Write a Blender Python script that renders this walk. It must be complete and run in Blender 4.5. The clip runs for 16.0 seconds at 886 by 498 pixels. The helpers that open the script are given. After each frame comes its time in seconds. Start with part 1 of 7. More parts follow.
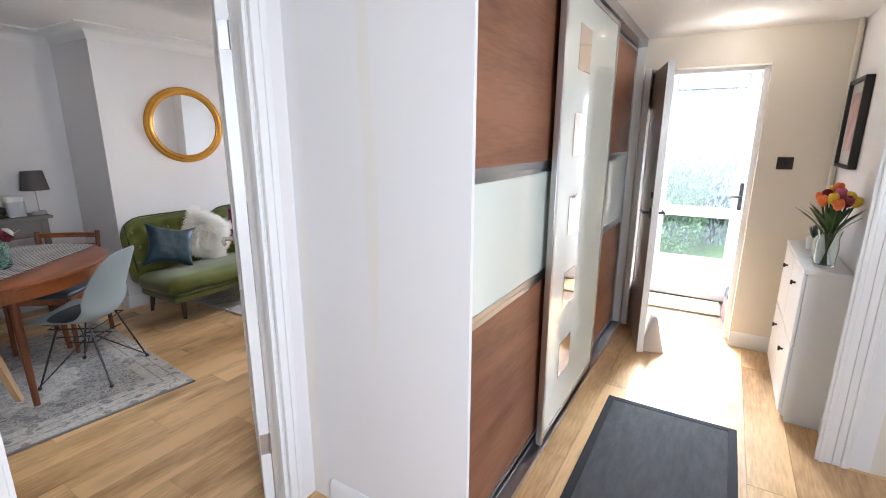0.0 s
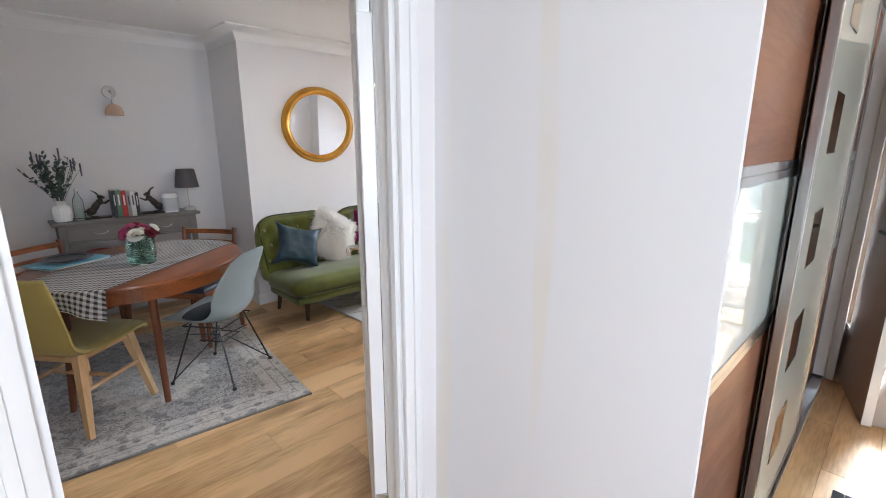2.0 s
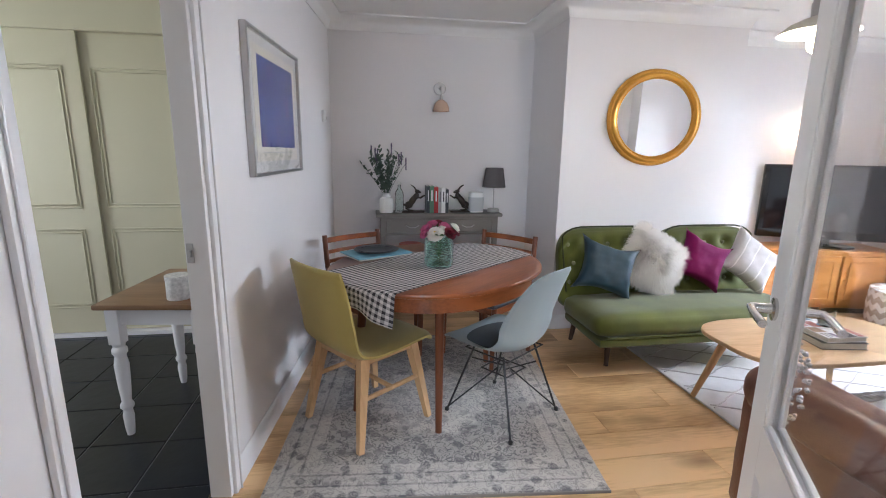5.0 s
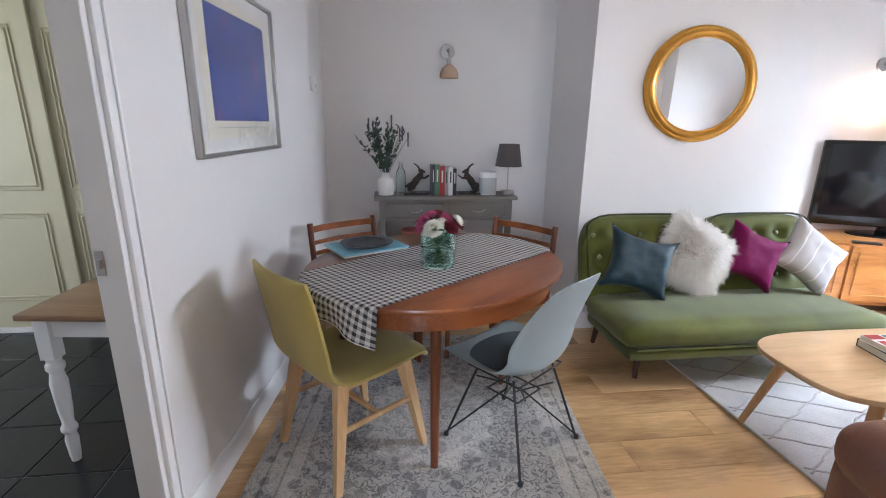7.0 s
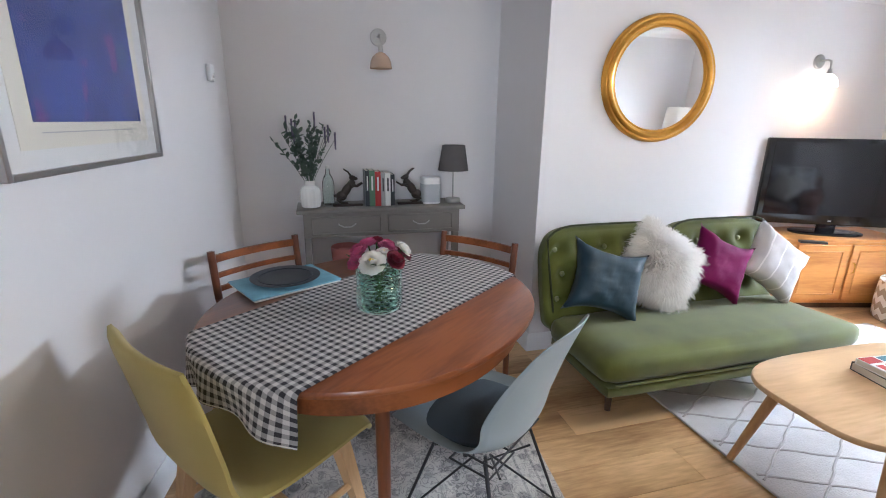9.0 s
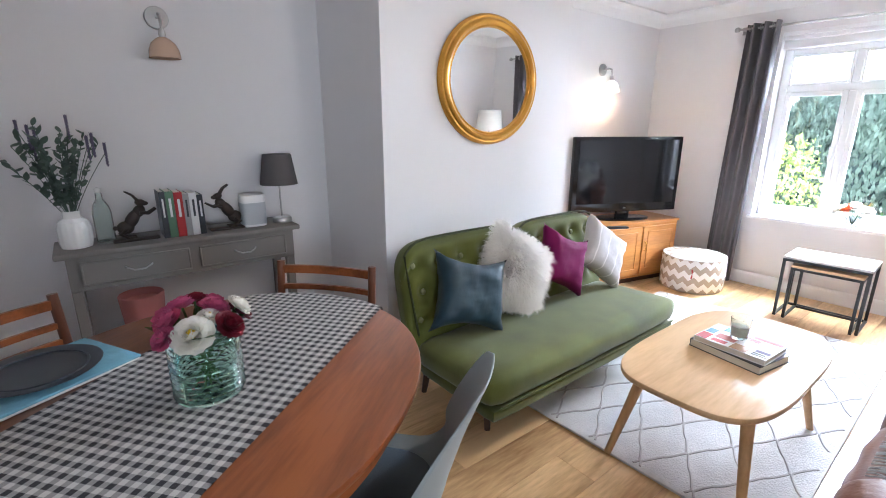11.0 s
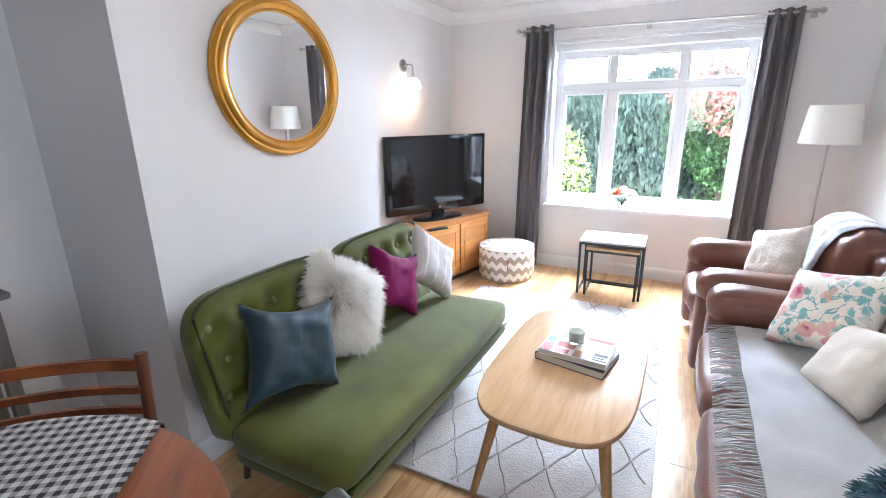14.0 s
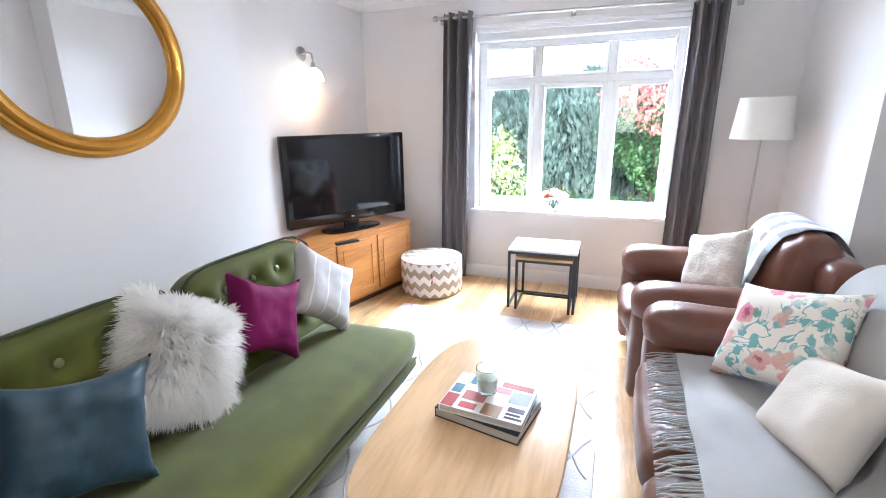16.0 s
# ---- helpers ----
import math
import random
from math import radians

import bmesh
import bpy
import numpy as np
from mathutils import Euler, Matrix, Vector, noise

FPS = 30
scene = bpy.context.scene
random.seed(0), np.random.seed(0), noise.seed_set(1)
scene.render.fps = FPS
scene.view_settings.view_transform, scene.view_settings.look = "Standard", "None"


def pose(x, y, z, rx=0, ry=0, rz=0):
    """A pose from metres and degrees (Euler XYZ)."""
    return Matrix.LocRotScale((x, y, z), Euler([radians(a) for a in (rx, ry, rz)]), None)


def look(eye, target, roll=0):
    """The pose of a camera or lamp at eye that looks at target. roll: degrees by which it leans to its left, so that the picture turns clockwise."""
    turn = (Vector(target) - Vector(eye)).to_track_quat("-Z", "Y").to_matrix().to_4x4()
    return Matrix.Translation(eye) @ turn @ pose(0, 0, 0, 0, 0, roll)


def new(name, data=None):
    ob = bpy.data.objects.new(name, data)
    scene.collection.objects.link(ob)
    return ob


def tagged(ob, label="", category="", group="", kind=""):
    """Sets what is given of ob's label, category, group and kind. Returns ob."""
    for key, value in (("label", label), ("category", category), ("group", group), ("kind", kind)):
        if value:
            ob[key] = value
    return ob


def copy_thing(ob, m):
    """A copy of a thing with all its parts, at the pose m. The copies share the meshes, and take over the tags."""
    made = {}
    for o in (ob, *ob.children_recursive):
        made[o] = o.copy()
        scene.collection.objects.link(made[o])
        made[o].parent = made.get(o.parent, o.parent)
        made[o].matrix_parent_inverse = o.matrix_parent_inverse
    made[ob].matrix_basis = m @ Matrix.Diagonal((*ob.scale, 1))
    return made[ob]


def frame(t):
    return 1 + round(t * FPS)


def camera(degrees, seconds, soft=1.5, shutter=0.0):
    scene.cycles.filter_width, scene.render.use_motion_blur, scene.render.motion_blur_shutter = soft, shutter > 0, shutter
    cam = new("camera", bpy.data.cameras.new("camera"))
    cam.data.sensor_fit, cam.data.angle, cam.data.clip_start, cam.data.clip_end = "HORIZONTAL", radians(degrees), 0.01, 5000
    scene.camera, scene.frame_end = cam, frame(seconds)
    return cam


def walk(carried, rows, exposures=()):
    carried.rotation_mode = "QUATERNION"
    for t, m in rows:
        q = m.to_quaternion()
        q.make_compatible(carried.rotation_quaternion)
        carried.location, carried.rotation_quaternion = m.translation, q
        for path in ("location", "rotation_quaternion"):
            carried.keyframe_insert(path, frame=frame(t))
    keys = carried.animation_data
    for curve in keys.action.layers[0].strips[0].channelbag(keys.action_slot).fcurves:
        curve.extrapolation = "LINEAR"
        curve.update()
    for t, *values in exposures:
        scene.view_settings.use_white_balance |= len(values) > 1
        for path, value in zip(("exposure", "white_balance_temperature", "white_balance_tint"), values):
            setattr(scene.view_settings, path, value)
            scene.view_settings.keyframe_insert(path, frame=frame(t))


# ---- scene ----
cam = camera(88.1, 16.0, soft=1.0)
PATH = [
    (0, (-0.286, -0.019, 1.498), (-1.301, 1.639, 1.028), 0.2),
    (0.5, (-0.402, 0.014, 1.493), (-1.482, 1.633, 1.033), 0.3),
    (1, (-0.509, 0.064, 1.479), (-1.662, 1.633, 1.021), 0.1),
    (1.5, (-0.605, 0.139, 1.471), (-1.837, 1.645, 1.012), 0.1),
    (2, (-0.691, 0.238, 1.458), (-2.083, 1.6, 1.001), -0.0),
    (2.5, (-0.809, 0.281, 1.401), (-2.371, 1.451, 0.964), -0.2),
    (3, (-1.007, 0.304, 1.355), (-2.691, 1.3, 0.941), 0.0),
    (3.5, (-1.151, 0.325, 1.352), (-2.896, 1.213, 0.941), 0.3),
    (4, (-1.279, 0.383, 1.347), (-3.094, 1.116, 0.938), 0.3),
    (4.5, (-1.381, 0.443, 1.347), (-3.266, 0.973, 0.941), 0.3),
    (5, (-1.5, 0.449, 1.342), (-3.431, 0.763, 0.929), 0.8),
    (5.2, (-1.548, 0.452, 1.34), (-3.486, 0.716, 0.922), 0.8),
    (7.5, (-2.036, 0.603, 1.358), (-3.946, 0.854, 0.82), 1.0),
    (8, (-2.171, 0.602, 1.365), (-4.077, 0.873, 0.822), 1.2),
    (8.5, (-2.279, 0.609, 1.387), (-4.165, 0.983, 0.837), 0.9),
    (9, (-2.371, 0.621, 1.373), (-4.226, 1.138, 0.831), 0.8),
    (11.5, (-2.819, 0.661, 1.368), (-4.219, 1.988, 0.838), -0.1),
    (12, (-2.894, 0.734, 1.403), (-4.187, 2.16, 0.859), -0.2),
    (12.5, (-2.924, 0.78, 1.416), (-4.14, 2.27, 0.868), -0.2),
    (13, (-2.983, 0.83, 1.426), (-4.111, 2.386, 0.876), -0.2),
    (13.5, (-3.025, 0.856, 1.431), (-4.036, 2.491, 0.879), -0.3),
    (14, (-3.02, 0.899, 1.44), (-3.92, 2.595, 0.879), -0.7),
    (14.5, (-3.012, 0.982, 1.424), (-3.795, 2.736, 0.866), -0.9),
    (15, (-2.966, 1.142, 1.413), (-3.704, 2.915, 0.856), -1.1),
    (15.5, (-2.94, 1.286, 1.405), (-3.67, 3.062, 0.847), -1.2),
    (16, (-2.991, 1.416, 1.383), (-3.692, 3.206, 0.833), -0.9),
]
walk(cam, [(t, look(eye, target, roll)) for t, eye, target, roll in PATH], [(0, 1.05, 5750, 10), (3.0, 1.12, 5800, 9), (4.0, 1.25, 5700, 9), (5.0, 1.28, 5650, 11), (9.0, 1.32, 5550, 10), (12.5, 1.28, 5500, 10), (16, 1.2, 5450, 9)])

# ---- light ----
world = bpy.data.worlds.new("sky")
scene.world = world
world.use_nodes = True
wn, wl = world.node_tree.nodes, world.node_tree.links
sky = wn.new("ShaderNodeTexSky")
sky.sky_type, sky.sun_disc = "NISHITA", False
sky.sun_elevation, sky.sun_rotation = radians(48), radians(200)
wl.new(sky.outputs[0], wn["Background"].inputs[0])
wn["Background"].inputs[1].default_value = 0.15
sun = new("sun", bpy.data.lights.new("sun", "SUN"))
sun.data.energy, sun.data.angle, sun.data.color = 5.0, radians(12), (1.0, 0.95, 0.88)
sun.matrix_world = look((0, 0, 10), (0.9, 3.2, 6.0))


def sky_lamp(name, eye, target, w, h, watts, color=(0.93, 0.97, 1.0)):
    ob = new(name, bpy.data.lights.new(name, "AREA"))
    ob.data.shape, ob.data.size, ob.data.size_y, ob.data.energy, ob.data.color = "RECTANGLE", w, h, watts, color
    ob.matrix_world = look(eye, target)
    return ob


def bulb(name, at, watts, color=(1.0, 0.66, 0.34), r=0.03):
    ob = new(name, bpy.data.lights.new(name, "POINT"))
    ob.data.energy, ob.data.color, ob.data.shadow_soft_size = watts, color, r
    ob.location = at
    return ob


sky_lamp("window_daylight", (-3.40, 6.0, 2.05), (-3.42, 5.0, 0.30), 1.6, 1.2, 370)
sky_lamp("front_door_daylight", (-0.48, 5.40, 2.45), (-0.48, 3.5, 0.2), 1.0, 0.7, 560)
# added fill for the kitchen, from an assumed opening out of view
sky_lamp("kitchen_fill", (-3.6, -3.42, 1.5), (-3.6, -1.0, 0.9), 1.6, 1.1, 17, (1.0, 0.95, 0.86))
sky_lamp("hall_window_daylight", (1.31, -0.25, 1.5), (-1.5, 0.8, 1.2), 1.1, 1.2, 32)

# ---- materials ----


def mat(name, color, rough=0.5, metal=0.0, spec=0.5, bump=0.0, bump_scale=60.0, vary=0.06, vary_scale=3.0, stretch=(1, 1, 1), sheen=0.0, coat=0.0, random_vary=0.0):
    """A painted, woven or plain surface with broad and fine variation."""
    m = bpy.data.materials.new(name)
    m.use_nodes = True
    n, l = m.node_tree.nodes, m.node_tree.links
    b = n["Principled BSDF"]
    b.inputs["Roughness"].default_value, b.inputs["Metallic"].default_value = rough, metal
    b.inputs["Specular IOR Level"].default_value = spec
    b.inputs["Sheen Weight"].default_value, b.inputs["Coat Weight"].default_value = sheen, coat
    co = n.new("ShaderNodeTexCoord")
    mp = n.new("ShaderNodeMapping")
    mp.inputs["Scale"].default_value = stretch
    l.new(co.outputs["Object"], mp.inputs[0])
    big, fine = n.new("ShaderNodeTexNoise"), n.new("ShaderNodeTexNoise")
    big.inputs["Scale"].default_value, fine.inputs["Scale"].default_value = vary_scale, bump_scale
    big.inputs["Detail"].default_value, fine.inputs["Detail"].default_value = 5, 3
    l.new(mp.outputs[0], big.inputs[0]), l.new(mp.outputs[0], fine.inputs[0])
    hsv = n.new("ShaderNodeHueSaturation")
    hsv.inputs["Color"].default_value = (*color, 1)
    rng = n.new("ShaderNodeMapRange")
    rng.inputs["To Min"].default_value, rng.inputs["To Max"].default_value = 1 - vary * 2, 1 + vary * 2
    l.new(big.outputs[0], rng.inputs[0])
    value = rng.outputs[0]
    if random_vary:
        info, r2, mul = n.new("ShaderNodeObjectInfo"), n.new("ShaderNodeMapRange"), n.new("ShaderNodeMath")
        r2.inputs["To Min"].default_value, r2.inputs["To Max"].default_value = 1 - random_vary, 1 + random_vary
        l.new(info.outputs["Random"], r2.inputs[0])
        mul.operation = "MULTIPLY"
        l.new(value, mul.inputs[0]), l.new(r2.outputs[0], mul.inputs[1])
        value = mul.outputs[0]
    l.new(value, hsv.inputs["Value"])
    l.new(hsv.outputs[0], b.inputs["Base Color"])
    if bump:
        bp = n.new("ShaderNodeBump")
        bp.inputs["Strength"].default_value, bp.inputs["Distance"].default_value = bump, 0.004
        l.new(fine.outputs[0], bp.inputs["Height"])
        l.new(bp.outputs[0], b.inputs["Normal"])
    return m


def wood(name, dark, light, rough=0.4, axis="y", ring=7.0, knots=False, random_shift=False, coat=0.0, streak=14.0):
    """Wood with long grain along one object axis, growth figure and fine pores."""
    m = bpy.data.materials.new(name)
    m.use_nodes = True
    n, l = m.node_tree.nodes, m.node_tree.links
    b = n["Principled BSDF"]
    b.inputs["Roughness"].default_value, b.inputs["Coat Weight"].default_value = rough, coat
    b.inputs["Coat Roughness"].default_value = 0.15
    co, mp = n.new("ShaderNodeTexCoord"), n.new("ShaderNodeMapping")
    small = 0.12
    mp.inputs["Scale"].default_value = {"x": (small, 1, 1), "y": (1, small, 1), "z": (1, 1, small)}[axis]
    src = co.outputs["Object"]
    if random_shift:
        info, add, sc = n.new("ShaderNodeObjectInfo"), n.new("ShaderNodeVectorMath"), n.new("ShaderNodeVectorMath")
        sc.operation, add.operation = "SCALE", "ADD"
        sc.inputs[0].default_value = (7.3, 5.1, 3.7)
        l.new(info.outputs["Random"], sc.inputs["Scale"])
        l.new(src, add.inputs[0]), l.new(sc.outputs[0], add.inputs[1])
        src = add.outputs[0]
    l.new(src, mp.inputs[0])
    n1, n2, n3 = (n.new("ShaderNodeTexNoise") for _ in range(3))
    n1.inputs["Scale"].default_value, n1.inputs["Detail"].default_value, n1.inputs["Distortion"].default_value = ring, 4, 0.9
    n2.inputs["Scale"].default_value, n2.inputs["Detail"].default_value = streak * 6, 3
    n3.inputs["Scale"].default_value, n3.inputs["Detail"].default_value = 2.2, 2
    for k in (n1, n2):
        l.new(mp.outputs[0], k.inputs[0])
    l.new(src, n3.inputs[0])
    mix = n.new("ShaderNodeMath")
    mix.operation = "MULTIPLY_ADD"
    l.new(n2.outputs[0], mix.inputs[0])
    mix.inputs[1].default_value = 0.35
    l.new(n1.outputs[0], mix.inputs[2])
    mix2 = n.new("ShaderNodeMath")
    mix2.operation = "MULTIPLY_ADD"
    l.new(n3.outputs[0], mix2.inputs[0])
    mix2.inputs[1].default_value = 0.4
    l.new(mix.outputs[0], mix2.inputs[2])
    ramp = n.new("ShaderNodeValToRGB")
    ramp.color_ramp.elements[0].position, ramp.color_ramp.elements[1].position = 0.62, 1.08
    ramp.color_ramp.elements[0].color, ramp.color_ramp.elements[1].color = (*dark, 1), (*light, 1)
    l.new(mix2.outputs[0], ramp.inputs[0])
    out = ramp.outputs[0]
    if knots:
        vo, vr, kmix = n.new("ShaderNodeTexVoronoi"), n.new("ShaderNodeMapRange"), n.new("ShaderNodeMixRGB")
        km = n.new("ShaderNodeMapping")
        km.inputs["Scale"].default_value = (2.9, 1.1, 1)
        l.new(src, km.inputs[0]), l.new(km.outputs[0], vo.inputs[0])
        vo.inputs["Scale"].default_value = 1.4
        vr.inputs["From Min"].default_value, vr.inputs["From Max"].default_value = 0.02, 0.26
        vr.inputs["To Min"].default_value, vr.inputs["To Max"].default_value = 0.75, 0.0
        l.new(vo.outputs["Distance"], vr.inputs[0])
        kmix.inputs[2].default_value = (*[c * 0.55 for c in dark], 1)
        l.new(vr.outputs[0], kmix.inputs[0]), l.new(out, kmix.inputs[1])
        out = kmix.outputs[0]
    l.new(out, b.inputs["Base Color"])
    bp = n.new("ShaderNodeBump")
    bp.inputs["Strength"].default_value, bp.inputs["Distance"].default_value = 0.12, 0.002
    l.new(n2.outputs[0], bp.inputs["Height"]), l.new(bp.outputs[0], b.inputs["Normal"])
    return m


def glow(name, color, strength):
    m = bpy.data.materials.new(name)
    m.use_nodes = True
    b = m.node_tree.nodes["Principled BSDF"]
    b.inputs["Base Color"].default_value = (*color, 1)
    b.inputs["Emission Color"].default_value, b.inputs["Emission Strength"].default_value = (*color, 1), strength
    return m


def glass(name, color=(1, 1, 1), rough=0.0, thin=True):
    m = bpy.data.materials.new(name)
    m.use_nodes = True
    n, l = m.node_tree.nodes, m.node_tree.links
    b = n["Principled BSDF"]
    if thin:
        tr, gl, mix, fr = n.new("ShaderNodeBsdfTransparent"), n.new("ShaderNodeBsdfGlossy"), n.new("ShaderNodeMixShader"), n.new("ShaderNodeMath")
        lw, pw = n.new("ShaderNodeLayerWeight"), n.new("ShaderNodeMath")
        pw.operation, fr.operation = "POWER", "MULTIPLY_ADD"
        pw.inputs[1].default_value, fr.inputs[1].default_value, fr.inputs[2].default_value = 4.0, 0.5, 0.035
        lw.inputs["Blend"].default_value = 0.5
        l.new(lw.outputs["Facing"], pw.inputs[0]), l.new(pw.outputs[0], fr.inputs[0])
        tr.inputs[0].default_value = (*color, 1)
        gl.inputs["Roughness"].default_value = 0.02
        l.new(fr.outputs[0], mix.inputs[0]), l.new(tr.outputs[0], mix.inputs[1]), l.new(gl.outputs[0], mix.inputs[2])
        l.new(mix.outputs[0], n["Material Output"].inputs[0])
        n.remove(b)
    else:
        b.inputs["Base Color"].default_value, b.inputs["Roughness"].default_value = (*color, 1), rough
        b.inputs["Transmission Weight"].default_value, b.inputs["IOR"].default_value = 1.0, 1.4
    return m


class Nodes:
    """Short hand for wiring a procedural colour."""

    def __init__(self, name, rough=0.7, sheen=0.0):
        self.m = bpy.data.materials.new(name)
        self.m.use_nodes = True
        self.n, self.l = self.m.node_tree.nodes, self.m.node_tree.links
        self.b = self.n["Principled BSDF"]
        self.b.inputs["Roughness"].default_value, self.b.inputs["Sheen Weight"].default_value = rough, sheen

    def put(self, socket, value):
        if isinstance(value, (int, float, tuple)):
            socket.default_value = value
        else:
            self.l.new(value, socket)

    def math(self, op, a, b=0.0, c=0.0):
        k = self.n.new("ShaderNodeMath")
        k.operation = op
        for s, v in zip(k.inputs, (a, b, c)):
            self.put(s, v)
        return k.outputs[0]

    def axes(self, which="Object"):
        co, sp = self.n.new("ShaderNodeTexCoord"), self.n.new("ShaderNodeSeparateXYZ")
        self.l.new(co.outputs[which], sp.inputs[0])
        return sp.outputs[0], sp.outputs[1], sp.outputs[2]

    def noise(self, scale, detail=3.0, which="Object", distort=0.0):
        co, k = self.n.new("ShaderNodeTexCoord"), self.n.new("ShaderNodeTexNoise")
        self.l.new(co.outputs[which], k.inputs[0])
        k.inputs["Scale"].default_value, k.inputs["Detail"].default_value, k.inputs["Distortion"].default_value = scale, detail, distort
        return k.outputs[0]

    def voronoi(self, scale, out="Distance", which="Object", feature="F1"):
        co, k = self.n.new("ShaderNodeTexCoord"), self.n.new("ShaderNodeTexVoronoi")
        self.l.new(co.outputs[which], k.inputs[0])
        k.feature = feature
        k.inputs["Scale"].default_value = scale
        return k.outputs[out]

    def step(self, v, a, b):
        k = self.n.new("ShaderNodeMapRange")
        k.interpolation_type = "SMOOTHSTEP"
        k.inputs["From Min"].default_value, k.inputs["From Max"].default_value = a, b
        self.put(k.inputs[0], v)
        return k.outputs[0]

    def mix(self, f, a, b):
        k = self.n.new("ShaderNodeMixRGB")
        for s, v in zip(k.inputs, (f, a, b)):
            self.put(s, (*v, 1) if isinstance(v, tuple) and len(v) == 3 else v)
        return k.outputs[0]

    def done(self, color, height=None, strength=0.3):
        self.l.new(color, self.b.inputs["Base Color"])
        if height is not None:
            bp = self.n.new("ShaderNodeBump")
            bp.inputs["Strength"].default_value, bp.inputs["Distance"].default_value = strength, 0.004
            self.l.new(height, bp.inputs["Height"]), self.l.new(bp.outputs[0], self.b.inputs["Normal"])
        return self.m


def gingham():
    k = Nodes("black_white_gingham", 0.85)
    u, v, _ = k.axes("UV")
    a = k.math("LESS_THAN", k.math("FRACT", k.math("DIVIDE", u, 0.027)), 0.5)
    b = k.math("LESS_THAN", k.math("FRACT", k.math("DIVIDE", v, 0.027)), 0.5)
    s = k.math("MULTIPLY", k.math("ADD", a, b), 0.5)
    w = k.noise(420, 2, "UV")
    return k.done(k.mix(k.math("MULTIPLY_ADD", k.math("SUBTRACT", w, 0.5), 0.25, s), (0.61, 0.585, 0.565), (0.03, 0.028, 0.035)), w, 0.25)


def oriental():
    """Faded medallion field inside a banded border, for a rug about 1.7 by 1.4 m."""
    k = Nodes("faded_oriental_pile", 0.95, 0.2)
    x, y, _ = k.axes()
    ax_, ay_ = k.math("ABSOLUTE", x), k.math("ABSOLUTE", y)
    edge = k.math("MINIMUM", k.math("SUBTRACT", 0.815, k.math("ABSOLUTE", k.math("ADD", x, 0.065))), k.math("SUBTRACT", 0.71, ay_))
    warp = k.noise(9, 4)
    scroll = k.step(k.math("ABSOLUTE", k.math("SUBTRACT", k.noise(26, 2, distort=1.5), 0.5)), 0.015, 0.06)
    flower = k.step(k.math("ADD", k.voronoi(15), k.math("MULTIPLY", warp, 0.25)), 0.38, 0.52)
    r = k.math("SQRT", k.math("ADD", k.math("POWER", k.math("DIVIDE", ax_, 1.2), 2.0), k.math("POWER", ay_, 2.0)))
    lobes = k.math("ADD", r, k.math("MULTIPLY", k.math("SINE", k.math("MULTIPLY", k.math("ARCTAN2", ay_, ax_), 16.0)), 0.022))
    medal = k.math("SUBTRACT", 1.0, k.step(k.math("ADD", lobes, k.math("MULTIPLY", warp, 0.06)), 0.30, 0.33))
    corner = k.step(k.math("ADD", k.math("ADD", ax_, ay_), k.math("MULTIPLY", warp, 0.12)), 1.02, 1.06)
    field = k.math("MULTIPLY", scroll, k.math("MULTIPLY_ADD", flower, 0.6, 0.4))
    light = k.math("MAXIMUM", k.math("MULTIPLY", medal, 0.75), k.math("MULTIPLY", corner, 0.45))
    tone = k.math("MULTIPLY_ADD", field, 0.5, k.math("MULTIPLY", light, 0.5))
    band = k.math("GREATER_THAN", edge, 0.2)
    lines = k.math("MULTIPLY", k.math("LESS_THAN", k.math("FRACT", k.math("DIVIDE", edge, 0.066)), 0.16), k.math("SUBTRACT", 1.0, band))
    bord = k.math("MULTIPLY_ADD", flower, 0.4, k.math("MULTIPLY", scroll, 0.3))
    tone = k.math("ADD", k.math("MULTIPLY", tone, band), k.math("MULTIPLY", k.math("SUBTRACT", 1.0, band), bord))
    tone = k.math("SUBTRACT", tone, k.math("MULTIPLY", lines, 0.3))
    tone = k.math("ADD", tone, k.math("MULTIPLY", k.math("SUBTRACT", k.noise(5, 5), 0.5), 0.7))
    tone = k.math("ADD", tone, k.math("MULTIPLY", k.math("SUBTRACT", k.noise(240, 2), 0.5), 0.5))
    return k.done(k.mix(tone, (0.14, 0.135, 0.14), (0.66, 0.62, 0.57)), k.noise(320, 2), 0.5)


def stripes():
    k = Nodes("striped_linen", 0.85, 0.2)
    x, _, z = k.axes()
    s = k.math("LESS_THAN", k.math("FRACT", k.math("ADD", k.math("DIVIDE", x, 0.085), 0.4)), 0.1)
    w = k.noise(300, 2)
    return k.done(k.mix(s, k.mix(w, (0.50, 0.48, 0.485), (0.60, 0.58, 0.585)), (0.78, 0.76, 0.76)), w, 0.3)


def chevron(around):
    k = Nodes("chevron_cotton", 0.9)
    x, y, z = k.axes()
    if around:
        u, v = k.math("MULTIPLY", k.math("ARCTAN2", y, x), 20 / math.tau), z
    else:
        u, v = k.math("DIVIDE", x, 0.08), y
    tri = k.math("ABSOLUTE", k.math("SUBTRACT", k.math("FRACT", u), 0.5))
    s = k.math("LESS_THAN", k.math("FRACT", k.math("DIVIDE", k.math("MULTIPLY_ADD", tri, 0.075, v), 0.1)), 0.5)
    w = k.noise(260, 2)
    return k.done(k.mix(s, (0.78, 0.75, 0.71), k.mix(w, (0.36, 0.29, 0.22), (0.44, 0.36, 0.28))), w, 0.3)


